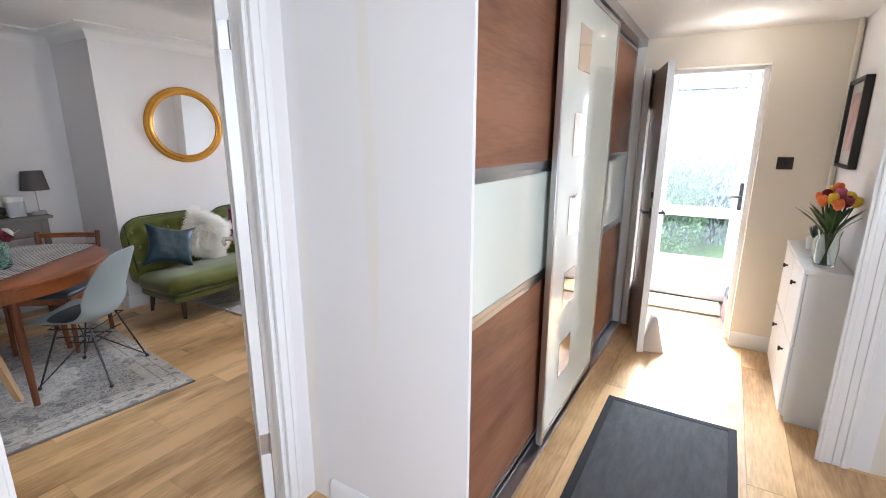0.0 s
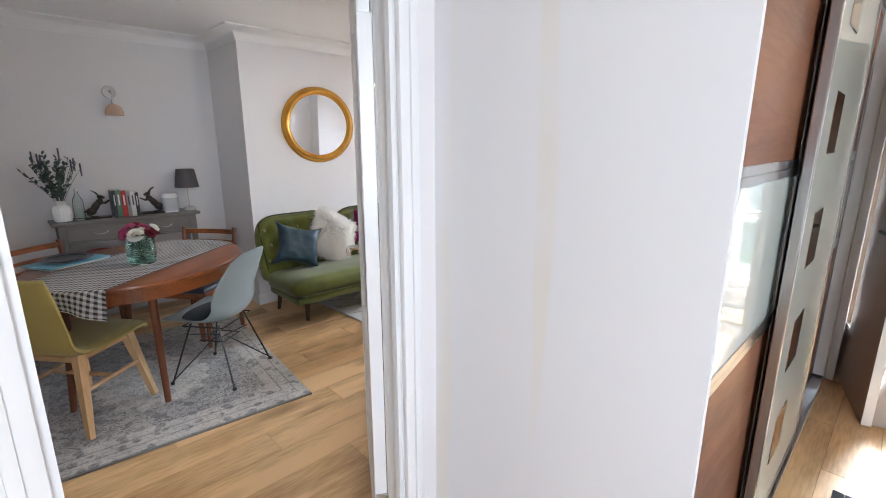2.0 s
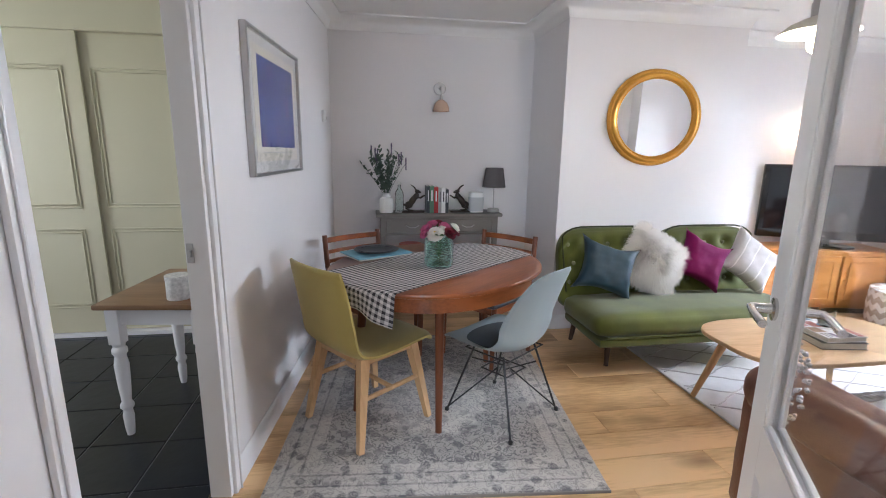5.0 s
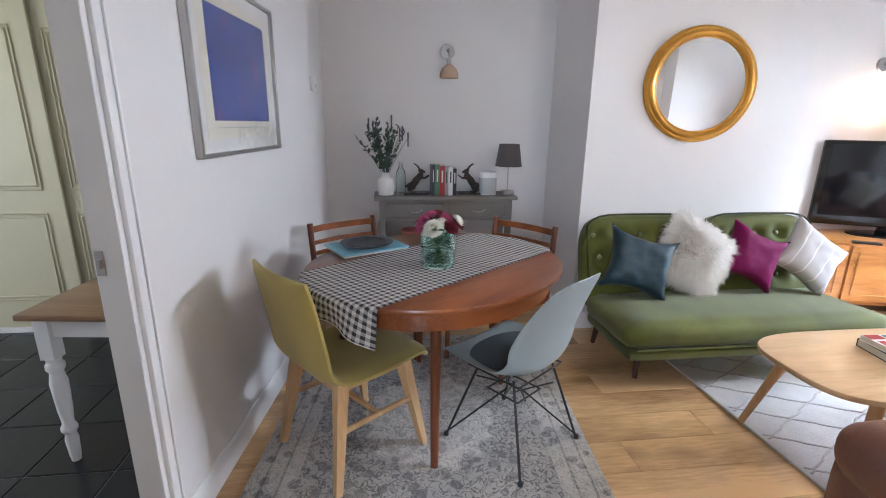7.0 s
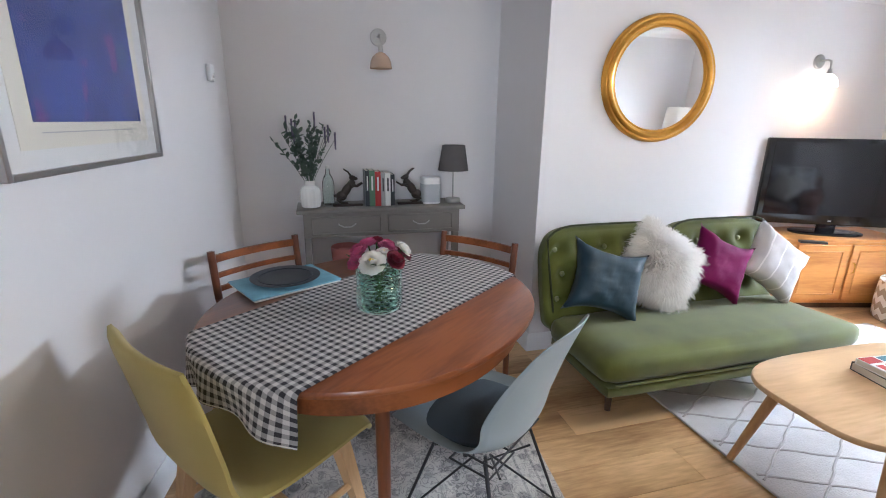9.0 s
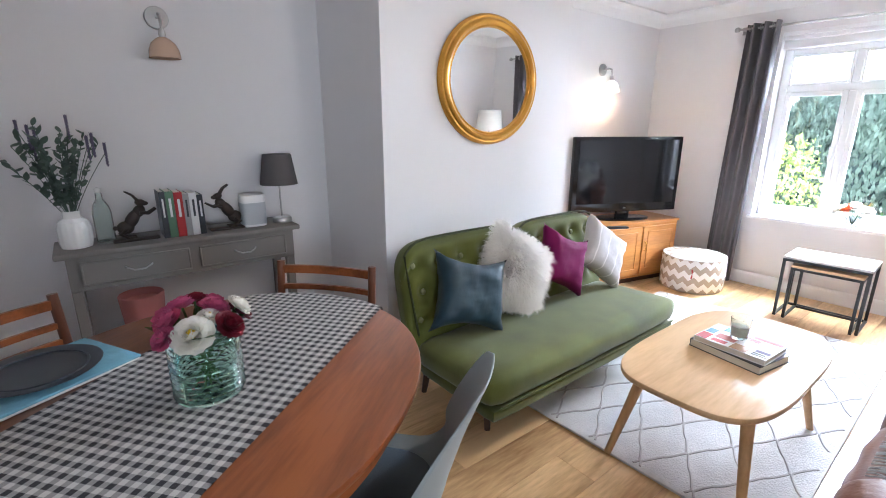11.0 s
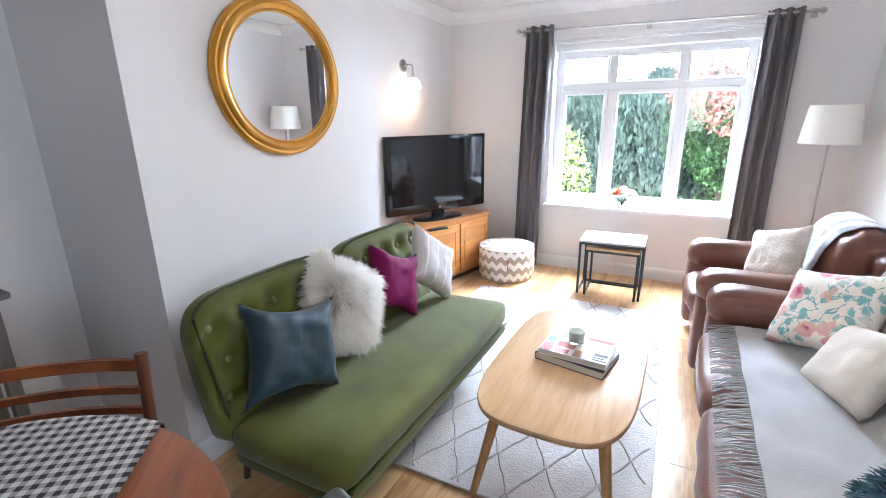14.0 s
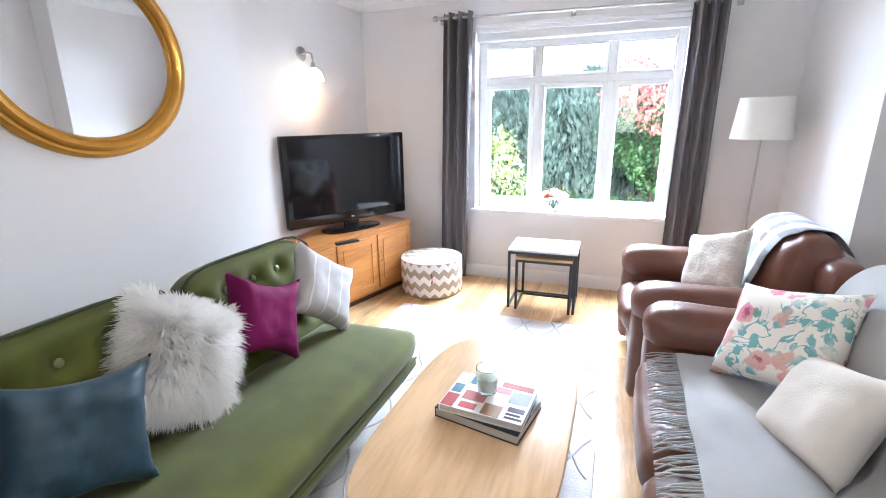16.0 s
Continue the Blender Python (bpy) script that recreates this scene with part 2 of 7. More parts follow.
def plaid():
    k = Nodes("grey_plaid_wool", 0.9, 0.3)
    u, v, _ = k.axes("UV")
    a = k.math("LESS_THAN", k.math("FRACT", k.math("DIVIDE", u, 0.16)), 0.5)
    b = k.math("LESS_THAN", k.math("FRACT", k.math("DIVIDE", v, 0.16)), 0.45)
    w = k.noise(300, 2, "UV")
    return k.done(k.mix(k.math("MULTIPLY_ADD", b, 0.65, k.math("MULTIPLY", a, 0.25)), (0.70, 0.70, 0.71), (0.20, 0.20, 0.23)), w, 0.4)


def floral():
    k = Nodes("floral_cotton", 0.8)
    wob = k.math("SUBTRACT", k.noise(22, 3), 0.5)
    leaf = k.math("SUBTRACT", 1.0, k.step(k.math("ADD", k.voronoi(21.0), k.math("MULTIPLY", k.math("SUBTRACT", k.noise(34, 2, distort=1.0), 0.5), 0.9)), 0.32, 0.44))
    stem = k.math("SUBTRACT", 1.0, k.step(k.math("ABSOLUTE", k.math("SUBTRACT", k.noise(9, 2, distort=1.2), 0.5)), 0.008, 0.02))
    mask = k.step(k.noise(5.0, 2), 0.46, 0.55)
    d = k.math("ADD", k.voronoi(9.5), k.math("MULTIPLY", wob, 0.6))
    bloom = k.math("SUBTRACT", 1.0, k.step(d, 0.31, 0.39))
    inner = k.math("SUBTRACT", 1.0, k.step(k.math("ADD", d, k.math("MULTIPLY", k.math("SUBTRACT", k.noise(55, 2), 0.5), 0.4)), 0.08, 0.20))
    greens = k.mix(k.step(k.noise(4.1, 1), 0.44, 0.56), (0.13, 0.24, 0.13), (0.20, 0.42, 0.44))
    c = k.mix(k.math("MULTIPLY", k.math("MAXIMUM", leaf, stem), mask), (0.80, 0.75, 0.69), greens)
    petals = k.mix(k.step(k.noise(3.3, 1), 0.45, 0.6), (0.66, 0.20, 0.30), (0.64, 0.38, 0.32))
    c = k.mix(k.math("MULTIPLY", bloom, 0.85), c, petals)
    c = k.mix(k.math("MULTIPLY", inner, 0.8), c, (0.40, 0.03, 0.11))
    return k.done(c, k.noise(300, 2), 0.2)


def abstract_print():
    k = Nodes("blue_abstract_print", 0.5)
    n1, n2 = k.noise(5.5, 4), k.noise(9, 3, distort=0.6)
    c = k.mix(k.step(n1, 0.35, 0.65), (0.022, 0.042, 0.20), (0.055, 0.09, 0.34))
    c = k.mix(k.math("MULTIPLY", k.step(n2, 0.58, 0.68), 0.7), c, (0.22, 0.07, 0.26))
    c = k.mix(k.math("MULTIPLY", k.step(k.noise(7, 2), 0.62, 0.7), 0.5), c, (0.04, 0.14, 0.26))
    return k.done(c)


def streaked_paint():
    """White paint with faint yellowed runs down the wall."""
    k = Nodes("hall_white_paint", 0.7)
    x, y, z = k.axes()
    co, cv = k.n.new("ShaderNodeCombineXYZ"), k.n.new("ShaderNodeTexNoise")
    k.put(co.inputs[0], k.math("MULTIPLY", x, 9.0)), k.put(co.inputs[1], k.math("MULTIPLY", y, 9.0)), k.put(co.inputs[2], k.math("MULTIPLY", z, 0.5))
    k.l.new(co.outputs[0], cv.inputs[0])
    cv.inputs["Scale"].default_value, cv.inputs["Detail"].default_value = 1.0, 2.0
    run = k.math("MULTIPLY", k.step(cv.outputs[0], 0.60, 0.70), k.math("MULTIPLY", k.noise(3.0, 3), 0.8))
    base = k.mix(k.noise(1.3, 4), (0.765, 0.755, 0.77), (0.795, 0.785, 0.80))
    return k.done(k.mix(run, base, (0.78, 0.71, 0.60)), k.noise(160, 3), 0.04)


def frosted(name, color):
    m = bpy.data.materials.new(name)
    m.use_nodes = True
    n, l = m.node_tree.nodes, m.node_tree.links
    a, t, x = n.new("ShaderNodeBsdfTransparent"), n.new("ShaderNodeBsdfTranslucent"), n.new("ShaderNodeMixShader")
    t.inputs[0].default_value = (*color, 1)
    x.inputs[0].default_value = 0.02
    l.new(a.outputs[0], x.inputs[1]), l.new(t.outputs[0], x.inputs[2]), l.new(x.outputs[0], n["Material Output"].inputs[0])
    n.remove(n["Principled BSDF"])
    return m


def translucent(name, color):
    m = bpy.data.materials.new(name)
    m.use_nodes = True
    n, l = m.node_tree.nodes, m.node_tree.links
    d, t, x = n.new("ShaderNodeBsdfDiffuse"), n.new("ShaderNodeBsdfTranslucent"), n.new("ShaderNodeMixShader")
    d.inputs[0].default_value = t.inputs[0].default_value = (*color, 1)
    x.inputs[0].default_value = 0.45
    l.new(d.outputs[0], x.inputs[1]), l.new(t.outputs[0], x.inputs[2]), l.new(x.outputs[0], n["Material Output"].inputs[0])
    n.remove(n["Principled BSDF"])
    return m


M = {
    "wall": mat("wall_paint", (0.74, 0.718, 0.718), 0.75, bump=0.05, bump_scale=180, vary=0.012, vary_scale=1.2),
    "hall_wall": mat("hall_paint", (0.74, 0.69, 0.61), 0.75, bump=0.05, bump_scale=180, vary=0.012, vary_scale=1.2),
    "hall_white": streaked_paint(),
    "ceiling": mat("ceiling_paint", (0.80, 0.79, 0.78), 0.85, bump=0.04, bump_scale=140, vary=0.01),
    "gloss": mat("white_gloss_paint", (0.80, 0.795, 0.80), 0.28, bump=0.02, bump_scale=40, vary=0.01),
    "upvc": mat("white_upvc", (0.84, 0.85, 0.86), 0.25, vary=0.01),
    "oak_floor": wood("oak_laminate", (0.29, 0.145, 0.052), (0.76, 0.505, 0.255), 0.3, "y", 3.2, knots=True, random_shift=True),
    "joint": mat("floor_joint", (0.09, 0.055, 0.03), 0.8),
    "slate": mat("slate_tile", (0.012, 0.014, 0.018), 0.3, spec=0.3, bump=0.35, bump_scale=14, vary=0.18, vary_scale=5, random_vary=0.25),
    "grout": mat("grout", (0.34, 0.34, 0.35), 0.9),
    "teak": wood("teak", (0.10, 0.026, 0.008), (0.29, 0.088, 0.026), 0.3, "x", 6.0, coat=0.2),
    "teak_leg": wood("teak_leg", (0.07, 0.02, 0.008), (0.17, 0.052, 0.019), 0.35, "z", 9.0),
    "oak": wood("pale_oak", (0.50, 0.31, 0.15), (0.72, 0.50, 0.29), 0.3, "y", 7.0),
    "oak_leg": wood("pale_oak_leg", (0.46, 0.27, 0.12), (0.66, 0.43, 0.22), 0.4, "z", 9.0),
    "honey": wood("honey_oak", (0.38, 0.14, 0.032), (0.60, 0.27, 0.075), 0.3, "y", 7.0, coat=0.2),
    "walnut": wood("wardrobe_walnut", (0.15, 0.058, 0.03), (0.30, 0.135, 0.073), 0.5, "y", 5.0),
    "dark_leg": wood("dark_stained_leg", (0.03, 0.015, 0.009), (0.085, 0.04, 0.022), 0.4, "z", 9.0),
    "velvet": mat("green_velvet", (0.098, 0.108, 0.020), 0.75, spec=0.2, sheen=0.24, bump=0.15, bump_scale=200, vary=0.34, vary_scale=4.5),
    "velvet_button": mat("satin_button", (0.16, 0.165, 0.07), 0.3, vary=0.05),
    "velvet_piping": mat("dark_green_cord", (0.03, 0.035, 0.008), 0.8, vary=0.1),
    "teal": mat("teal_satin", (0.008, 0.034, 0.055), 0.5, sheen=0.12, bump=0.15, bump_scale=60, vary=0.26, vary_scale=22, stretch=(1, 1, 0.5)),
    "fur": translucent("white_fur", (0.95, 0.93, 0.90)),
    "magenta": mat("magenta_velvet", (0.17, 0.003, 0.078), 0.7, sheen=0.02, spec=0.2, bump=0.1, bump_scale=240, vary=0.15, vary_scale=6),
    "chrome": mat("chrome", (0.62, 0.62, 0.62), 0.18, 1.0, vary=0.02),
    "steel": mat("brushed_steel", (0.45, 0.44, 0.43), 0.35, 1.0, vary=0.03),
    "black": mat("black_metal", (0.012, 0.012, 0.013), 0.4, vary=0.1),
    "black_gloss": mat("black_gloss_plastic", (0.008, 0.008, 0.009), 0.12, vary=0.05),
    "screen": mat("dark_screen", (0.008, 0.009, 0.011), 0.07, vary=0.05),
    "gold": mat("gilded_wood", (0.58, 0.30, 0.05), 0.32, 0.85, bump=0.15, bump_scale=60, vary=0.12, vary_scale=12),
    "mirror": mat("mirror_silver", (0.88, 0.89, 0.89), 0.015, 1.0, vary=0.0),
    "tinted_mirror": mat("bronze_tinted_mirror", (0.62, 0.55, 0.50), 0.06, 1.0, vary=0.03),
    "grey_paint": mat("grey_chalk_paint", (0.20, 0.185, 0.17), 0.6, bump=0.1, bump_scale=50, vary=0.08, vary_scale=5, stretch=(1, 0.2, 1)),
    "leather": mat("brown_leather", (0.150, 0.062, 0.040), 0.36, bump=0.3, bump_scale=90, vary=0.22, vary_scale=6, spec=0.5),
    "curtain": mat("grey_curtain", (0.118, 0.106, 0.113), 0.7, sheen=0.2, bump=0.1, bump_scale=240, vary=0.08),
    "white_china": mat("white_china", (0.78, 0.77, 0.75), 0.22, vary=0.02),
    "white_plastic": mat("white_plastic", (0.76, 0.76, 0.76), 0.4, vary=0.02),
    "gingham": gingham(), "oriental": oriental(), "stripes": stripes(), "chevron": chevron(True), "chevron_top": chevron(False),
    "plaid": plaid(), "floral": floral(), "print": abstract_print(),
    "lattice_pile": mat("pale_grey_pile", (0.68, 0.665, 0.67), 0.95, sheen=0.2, bump=0.9, bump_scale=120, vary=0.07, vary_scale=14),
    "lattice_line": mat("raised_grey_yarn", (0.46, 0.435, 0.435), 0.95, sheen=0.2, bump=0.5, bump_scale=300, vary=0.08, vary_scale=30),
    "mustard": mat("mustard_fabric", (0.40, 0.315, 0.085), 0.85, sheen=0.2, bump=0.25, bump_scale=320, vary=0.05, vary_scale=5),
    "shell": mat("blue_grey_shell", (0.27, 0.315, 0.325), 0.42, vary=0.03),
    "slate_blue": mat("slate_blue_matt", (0.055, 0.07, 0.085), 0.85, bump=0.2, bump_scale=240, vary=0.1),
    "paving": mat("pale_paving", (0.42, 0.40, 0.37), 0.85, bump=0.3, bump_scale=40, vary=0.12, vary_scale=3),
    "pewter": mat("dark_bronze", (0.045, 0.034, 0.028), 0.42, 0.5, bump=0.3, bump_scale=60, vary=0.2, vary_scale=20),
    "lampshade": mat("dark_grey_shade", (0.10, 0.09, 0.09), 0.8, bump=0.2, bump_scale=260, vary=0.04),
    "white_shade": mat("white_fabric_shade", (0.80, 0.78, 0.73), 0.8, bump=0.15, bump_scale=260, vary=0.02),
    "amber": mat("pinkish_smoked_glass", (0.55, 0.38, 0.27), 0.12, vary=0.05, coat=0.5),
    "opal": glow("lit_opal_glass", (1.0, 0.84, 0.64), 3.0),
    "bulb_lit": glow("lit_bulb", (1.0, 0.72, 0.36), 22.0),
    "throw": mat("silver_grey_throw", (0.36, 0.355, 0.36), 0.8, sheen=0.4, bump=0.3, bump_scale=240, vary=0.08, vary_scale=8),
    "linen": mat("cream_linen", (0.68, 0.63, 0.57), 0.85, bump=0.3, bump_scale=220, vary=0.04),
    "teal_fur": mat("teal_fur", (0.03, 0.09, 0.12), 0.9, sheen=0.3, vary=0.2, vary_scale=20),
    "paper": mat("paper_block", (0.68, 0.65, 0.58), 0.85, bump=0.3, bump_scale=300, vary=0.04),
    "leaf": mat("green_leaf", (0.055, 0.115, 0.035), 0.5, vary=0.3, vary_scale=14, spec=0.35),
    "eucalyptus": mat("grey_green_leaf", (0.075, 0.11, 0.085), 0.6, vary=0.25, vary_scale=14),
    "lavender": mat("lavender_head", (0.13, 0.11, 0.17), 0.8, vary=0.2, vary_scale=30),
    "petal_white": translucent("white_petal", (0.90, 0.88, 0.82)),
    "petal_pink": mat("pink_petal", (0.50, 0.09, 0.20), 0.6, vary=0.25, vary_scale=40),
    "petal_dark": mat("dark_red_petal", (0.17, 0.008, 0.022), 0.55, vary=0.25, vary_scale=40),
    "petal_orange": mat("orange_petal", (0.72, 0.17, 0.035), 0.55, vary=0.15, vary_scale=40),
    "petal_yellow": mat("yellow_petal", (0.75, 0.52, 0.03), 0.55, vary=0.1, vary_scale=40),
    "red_cover": mat("red_cover", (0.40, 0.018, 0.02), 0.45, vary=0.08, vary_scale=9),
    "green_cover": mat("green_cover", (0.10, 0.20, 0.12), 0.5, vary=0.12, vary_scale=9),
    "blue_cover": mat("blue_cover", (0.05, 0.17, 0.25), 0.45, vary=0.15, vary_scale=9),
    "sky_cloth": mat("pale_teal_cloth", (0.17, 0.36, 0.45), 0.75, bump=0.3, bump_scale=120, vary=0.15, vary_scale=18),
    "dark_cover": mat("dark_cover", (0.03, 0.035, 0.045), 0.35, vary=0.15, vary_scale=9),
    "mat_cream": mat("cream_mount", (0.70, 0.66, 0.57), 0.8, vary=0.02),
    "pink": mat("pink_card", (0.46, 0.17, 0.16), 0.7, vary=0.08, vary_scale=8),
    "lacquer": mat("pale_green_glass_panel", (0.74, 0.79, 0.74), 0.05, vary=0.015),
    "aluminium": mat("satin_aluminium", (0.50, 0.50, 0.51), 0.3, 1.0, bump=0.03, bump_scale=200, vary=0.03),
    "hall_rug": mat("charcoal_woven", (0.055, 0.055, 0.058), 0.9, bump=0.8, bump_scale=150, vary=0.25, vary_scale=40, stretch=(1, 0.25, 1)),
    "rug_edge": mat("black_rug_binding", (0.015, 0.015, 0.017), 0.85, bump=0.3, bump_scale=200, vary=0.1),
    "coir": mat("coir", (0.36, 0.235, 0.11), 0.95, bump=0.8, bump_scale=160, vary=0.12, vary_scale=20),
    "door_taupe": mat("taupe_door_paint", (0.34, 0.27, 0.215), 0.4, bump=0.04, bump_scale=50, vary=0.03),
    "sage": mat("cream_green_paint", (0.60, 0.56, 0.40), 0.4, bump=0.03, bump_scale=60, vary=0.02),
    "pine": wood("waxed_pine", (0.16, 0.085, 0.04), (0.30, 0.17, 0.085), 0.4, "y", 6.0),
    "porch_tile": mat("red_quarry_tile", (0.36, 0.13, 0.10), 0.5, vary=0.12, vary_scale=6, bump=0.1),
    "bark": mat("bark", (0.09, 0.06, 0.045), 0.9, bump=0.7, bump_scale=30, vary=0.2, vary_scale=8),
    "hedge_leaf": mat("conifer_spray", (0.155, 0.215, 0.175), 0.7, vary=0.5, vary_scale=6),
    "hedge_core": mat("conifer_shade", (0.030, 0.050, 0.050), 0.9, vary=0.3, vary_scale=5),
    "red_leaf": mat("young_red_leaf", (0.56, 0.22, 0.18), 0.5, vary=0.3, vary_scale=9),
    "lime_leaf": mat("lime_leaf", (0.44, 0.52, 0.16), 0.55, vary=0.2, vary_scale=9),
    "lawn": mat("lawn", (0.07, 0.13, 0.03), 0.9, bump=0.6, bump_scale=40, vary=0.25, vary_scale=5),
    "clear": glass("clear_glass"),
    "frosted": frosted("obscured_glass", (0.92, 0.96, 0.97)),
    "bottle": glass("bottle_glass", (0.9, 0.97, 0.95), thin=False),
    "green_glass": glass("green_glass", (0.70, 0.93, 0.86), 0.03, thin=False),
}

# ---- building blocks ----


def bm_box(x0, y0, z0, x1, y1, z1, bevel=0.0, seg=2, bm=None):
    own = bmesh.new()
    bmesh.ops.create_cube(own, size=1, matrix=Matrix.Translation(((x0 + x1) / 2, (y0 + y1) / 2, (z0 + z1) / 2)) @ Matrix.Diagonal((x1 - x0, y1 - y0, z1 - z0, 1)))
    if bevel:
        bmesh.ops.bevel(own, geom=own.edges[:], offset=bevel, segments=seg, affect="EDGES", profile=0.5)
    return join(bm, own)


def join(bm, other, m=None):
    if m is not None:
        bmesh.ops.transform(other, matrix=m, verts=other.verts[:])
    if bm is None:
        return other
    me = bpy.data.meshes.new("tmp")
    other.to_mesh(me)
    other.free()
    bm.from_mesh(me)
    bpy.data.meshes.remove(me)
    return bm


def bm_lathe(profile, seg=32, bm=None, m=None, closed=True):
    """Turned shape from (radius, height) pairs, from the bottom up."""
    own = bmesh.new()
    rings = []
    for r, z in profile:
        rings.append([own.verts.new((r * math.cos(a * math.tau / seg), r * math.sin(a * math.tau / seg), z)) for a in range(seg)])
    for a, b in zip(rings, rings[1:]):
        for i in range(seg):
            own.faces.new((a[i], a[(i + 1) % seg], b[(i + 1) % seg], b[i]))
    if closed:
        own.faces.new(rings[0][::-1])
        own.faces.new(rings[-1])
    return join(bm, own, m)


def bm_tube(points, r, seg=8, bm=None, m=None, r2=None, loop=False):
    """A rod along points, tapering from r to r2."""
    own = bmesh.new()
    pts = [Vector(p) for p in points]
    rings = []
    count = len(pts)
    for i, p in enumerate(pts):
        if loop:
            way = pts[(i + 1) % count] - pts[i - 1]
        else:
            way = pts[min(i + 1, count - 1)] - pts[max(i - 1, 0)]
        q = way.to_track_quat("Z", "Y")
        rr = r if r2 is None else r + (r2 - r) * i / (count - 1)
        rings.append([own.verts.new(p + q @ Vector((rr * math.cos(k * math.tau / seg), rr * math.sin(k * math.tau / seg), 0))) for k in range(seg)])
    pairs = list(zip(rings, rings[1:])) + ([(rings[-1], rings[0])] if loop else [])
    for a, b in pairs:
        for k in range(seg):
            own.faces.new((a[k], a[(k + 1) % seg], b[(k + 1) % seg], b[k]))
    if not loop:
        own.faces.new(rings[0][::-1])
        own.faces.new(rings[-1])
    bmesh.ops.recalc_face_normals(own, faces=own.faces[:])
    return join(bm, own, m)


def bm_prism(outline, z0, z1, bevel=0.0, bm=None, m=None, seg=2):
    """A plate: a flat outline of (x, y) pairs raised from z0 to z1."""
    own = bmesh.new()
    low = [own.verts.new((x, y, z0)) for x, y in outline]
    high = [own.verts.new((x, y, z1)) for x, y in outline]
    top, bottom = own.faces.new(high), own.faces.new(low[::-1])
    k = len(outline)
    for i in range(k):
        own.faces.new((low[i], low[(i + 1) % k], high[(i + 1) % k], high[i]))
    bmesh.ops.recalc_face_normals(own, faces=own.faces[:])
    if bevel:
        edges = [e for f in (top, bottom) for e in f.edges]
        bmesh.ops.bevel(own, geom=edges, offset=bevel, segments=seg, affect="EDGES", profile=0.5)
    return join(bm, own, m)


def superellipse(a, b, power=2.0, count=64):
    out = []
    for i in range(count):
        t = i * math.tau / count
        c, s = math.cos(t), math.sin(t)
        out.append((a * math.copysign(abs(c) ** (2 / power), c), b * math.copysign(abs(s) ** (2 / power), s)))
    return out


def bm_cushion(w, h, d, res=14, pinch=0.12, crease=0.012, seed=0, bm=None, m=None):
    """A stuffed square cushion that stands in the x-z plane, thickest in its middle, with drawn-in sides and pointed corners."""
    own = bmesh.new()
    grid = {}
    for side in (-1, 1):
        for i in range(res + 1):
            for j in range(res + 1):
                u, v = i / res * 2 - 1, j / res * 2 - 1
                edge = i in (0, res) or j in (0, res)
                if edge and side == 1:
                    grid[side, i, j] = grid[-1, i, j]
                    continue
                x = u * (1 - pinch * (1 - v * v) ** 1.0 * abs(u) ** 2)
                z = v * (1 - pinch * (1 - u * u) ** 1.0 * abs(v) ** 2)
                y = side * (max(0, (1 - u ** 4) * (1 - v ** 4))) ** 0.55
                wob = noise.noise(Vector((u * 1.7 + seed * 3.1, v * 1.7, side * 2.0 + seed))) * 0.14
                fold = noise.noise(Vector((u * 4 + seed, v * 4, side * 5.0))) * crease
                grid[side, i, j] = own.verts.new((x * w / 2, y * d / 2 * (1 + wob) + fold, z * h / 2))
    for side in (-1, 1):
        for i in range(res):
            for j in range(res):
                f = [grid[side, i, j], grid[side, i + 1, j], grid[side, i + 1, j + 1], grid[side, i, j + 1]]
                own.faces.new(f if side == -1 else f[::-1])
    return join(bm, own, m)


def bm_soft_box(x0, y0, z0, x1, y1, z1, r=0.04, res=10, puff=0.0, seed=0.0, wrinkle=0.0, bm=None, m=None):
    """An upholstered block: rounded edges and crowned, slightly uneven faces."""
    own = bmesh.new()
    bmesh.ops.create_cube(own, size=2)
    bmesh.ops.subdivide_edges(own, edges=own.edges[:], cuts=res, use_grid_fill=True)
    size = Vector(((x1 - x0) / 2, (y1 - y0) / 2, (z1 - z0) / 2))
    mid = Vector(((x0 + x1) / 2, (y0 + y1) / 2, (z0 + z1) / 2))
    for v in own.verts:
        c = Vector(v.co)
        p = Vector([math.copysign(abs(c[k]) ** 0.8, c[k]) * size[k] for k in range(3)])
        inner = Vector([max(-(size[k] - r), min(size[k] - r, p[k])) for k in range(3)])
        off = p - inner
        if off.length > 1e-6:
            p = inner + off.normalized() * r
        for k in range(3):
            others = [c[j] for j in range(3) if j != k]
            p[k] += math.copysign(puff * (1 - others[0] ** 2) * (1 - others[1] ** 2), c[k]) if abs(c[k]) > 0.99 else 0
        if wrinkle:
            p += off.normalized() * wrinkle * noise.noise(p * 9 + Vector((seed, seed, seed))) if off.length > 1e-6 else Vector()
        v.co = p + mid
    return join(bm, own, m)


def smooth_mesh(me, angle=40):
    me.shade_smooth()
    me.set_sharp_from_angle(angle=radians(angle))


def mesh_object(name, bm, material, angle=40):
    me = bpy.data.meshes.new(name)
    bm.to_mesh(me)
    bm.free()
    smooth_mesh(me, angle)
    me.materials.append(material)
    return new(name, me)


def part(name, bm, material, parent, label="", angle=40):
    ob = mesh_object(name, bm, material, angle)
    ob.parent = parent
    if label:
        ob["label"] = label
    return ob


def piece(name, me, parent, m):
    """One more object on a shared mesh."""
    ob = new(name, me)
    ob.parent = parent
    ob.matrix_basis = m
    return ob


def thing(name, m, label, category, group=""):
    ob = new(name)
    ob.empty_display_size = 0.1
    ob.matrix_basis = m
    return tagged(ob, label, category, group, "thing")


def structure(name, bm, material, label="", category="", angle=30):
    return tagged(mesh_object(name, bm, material, angle), label, category, kind="structure")


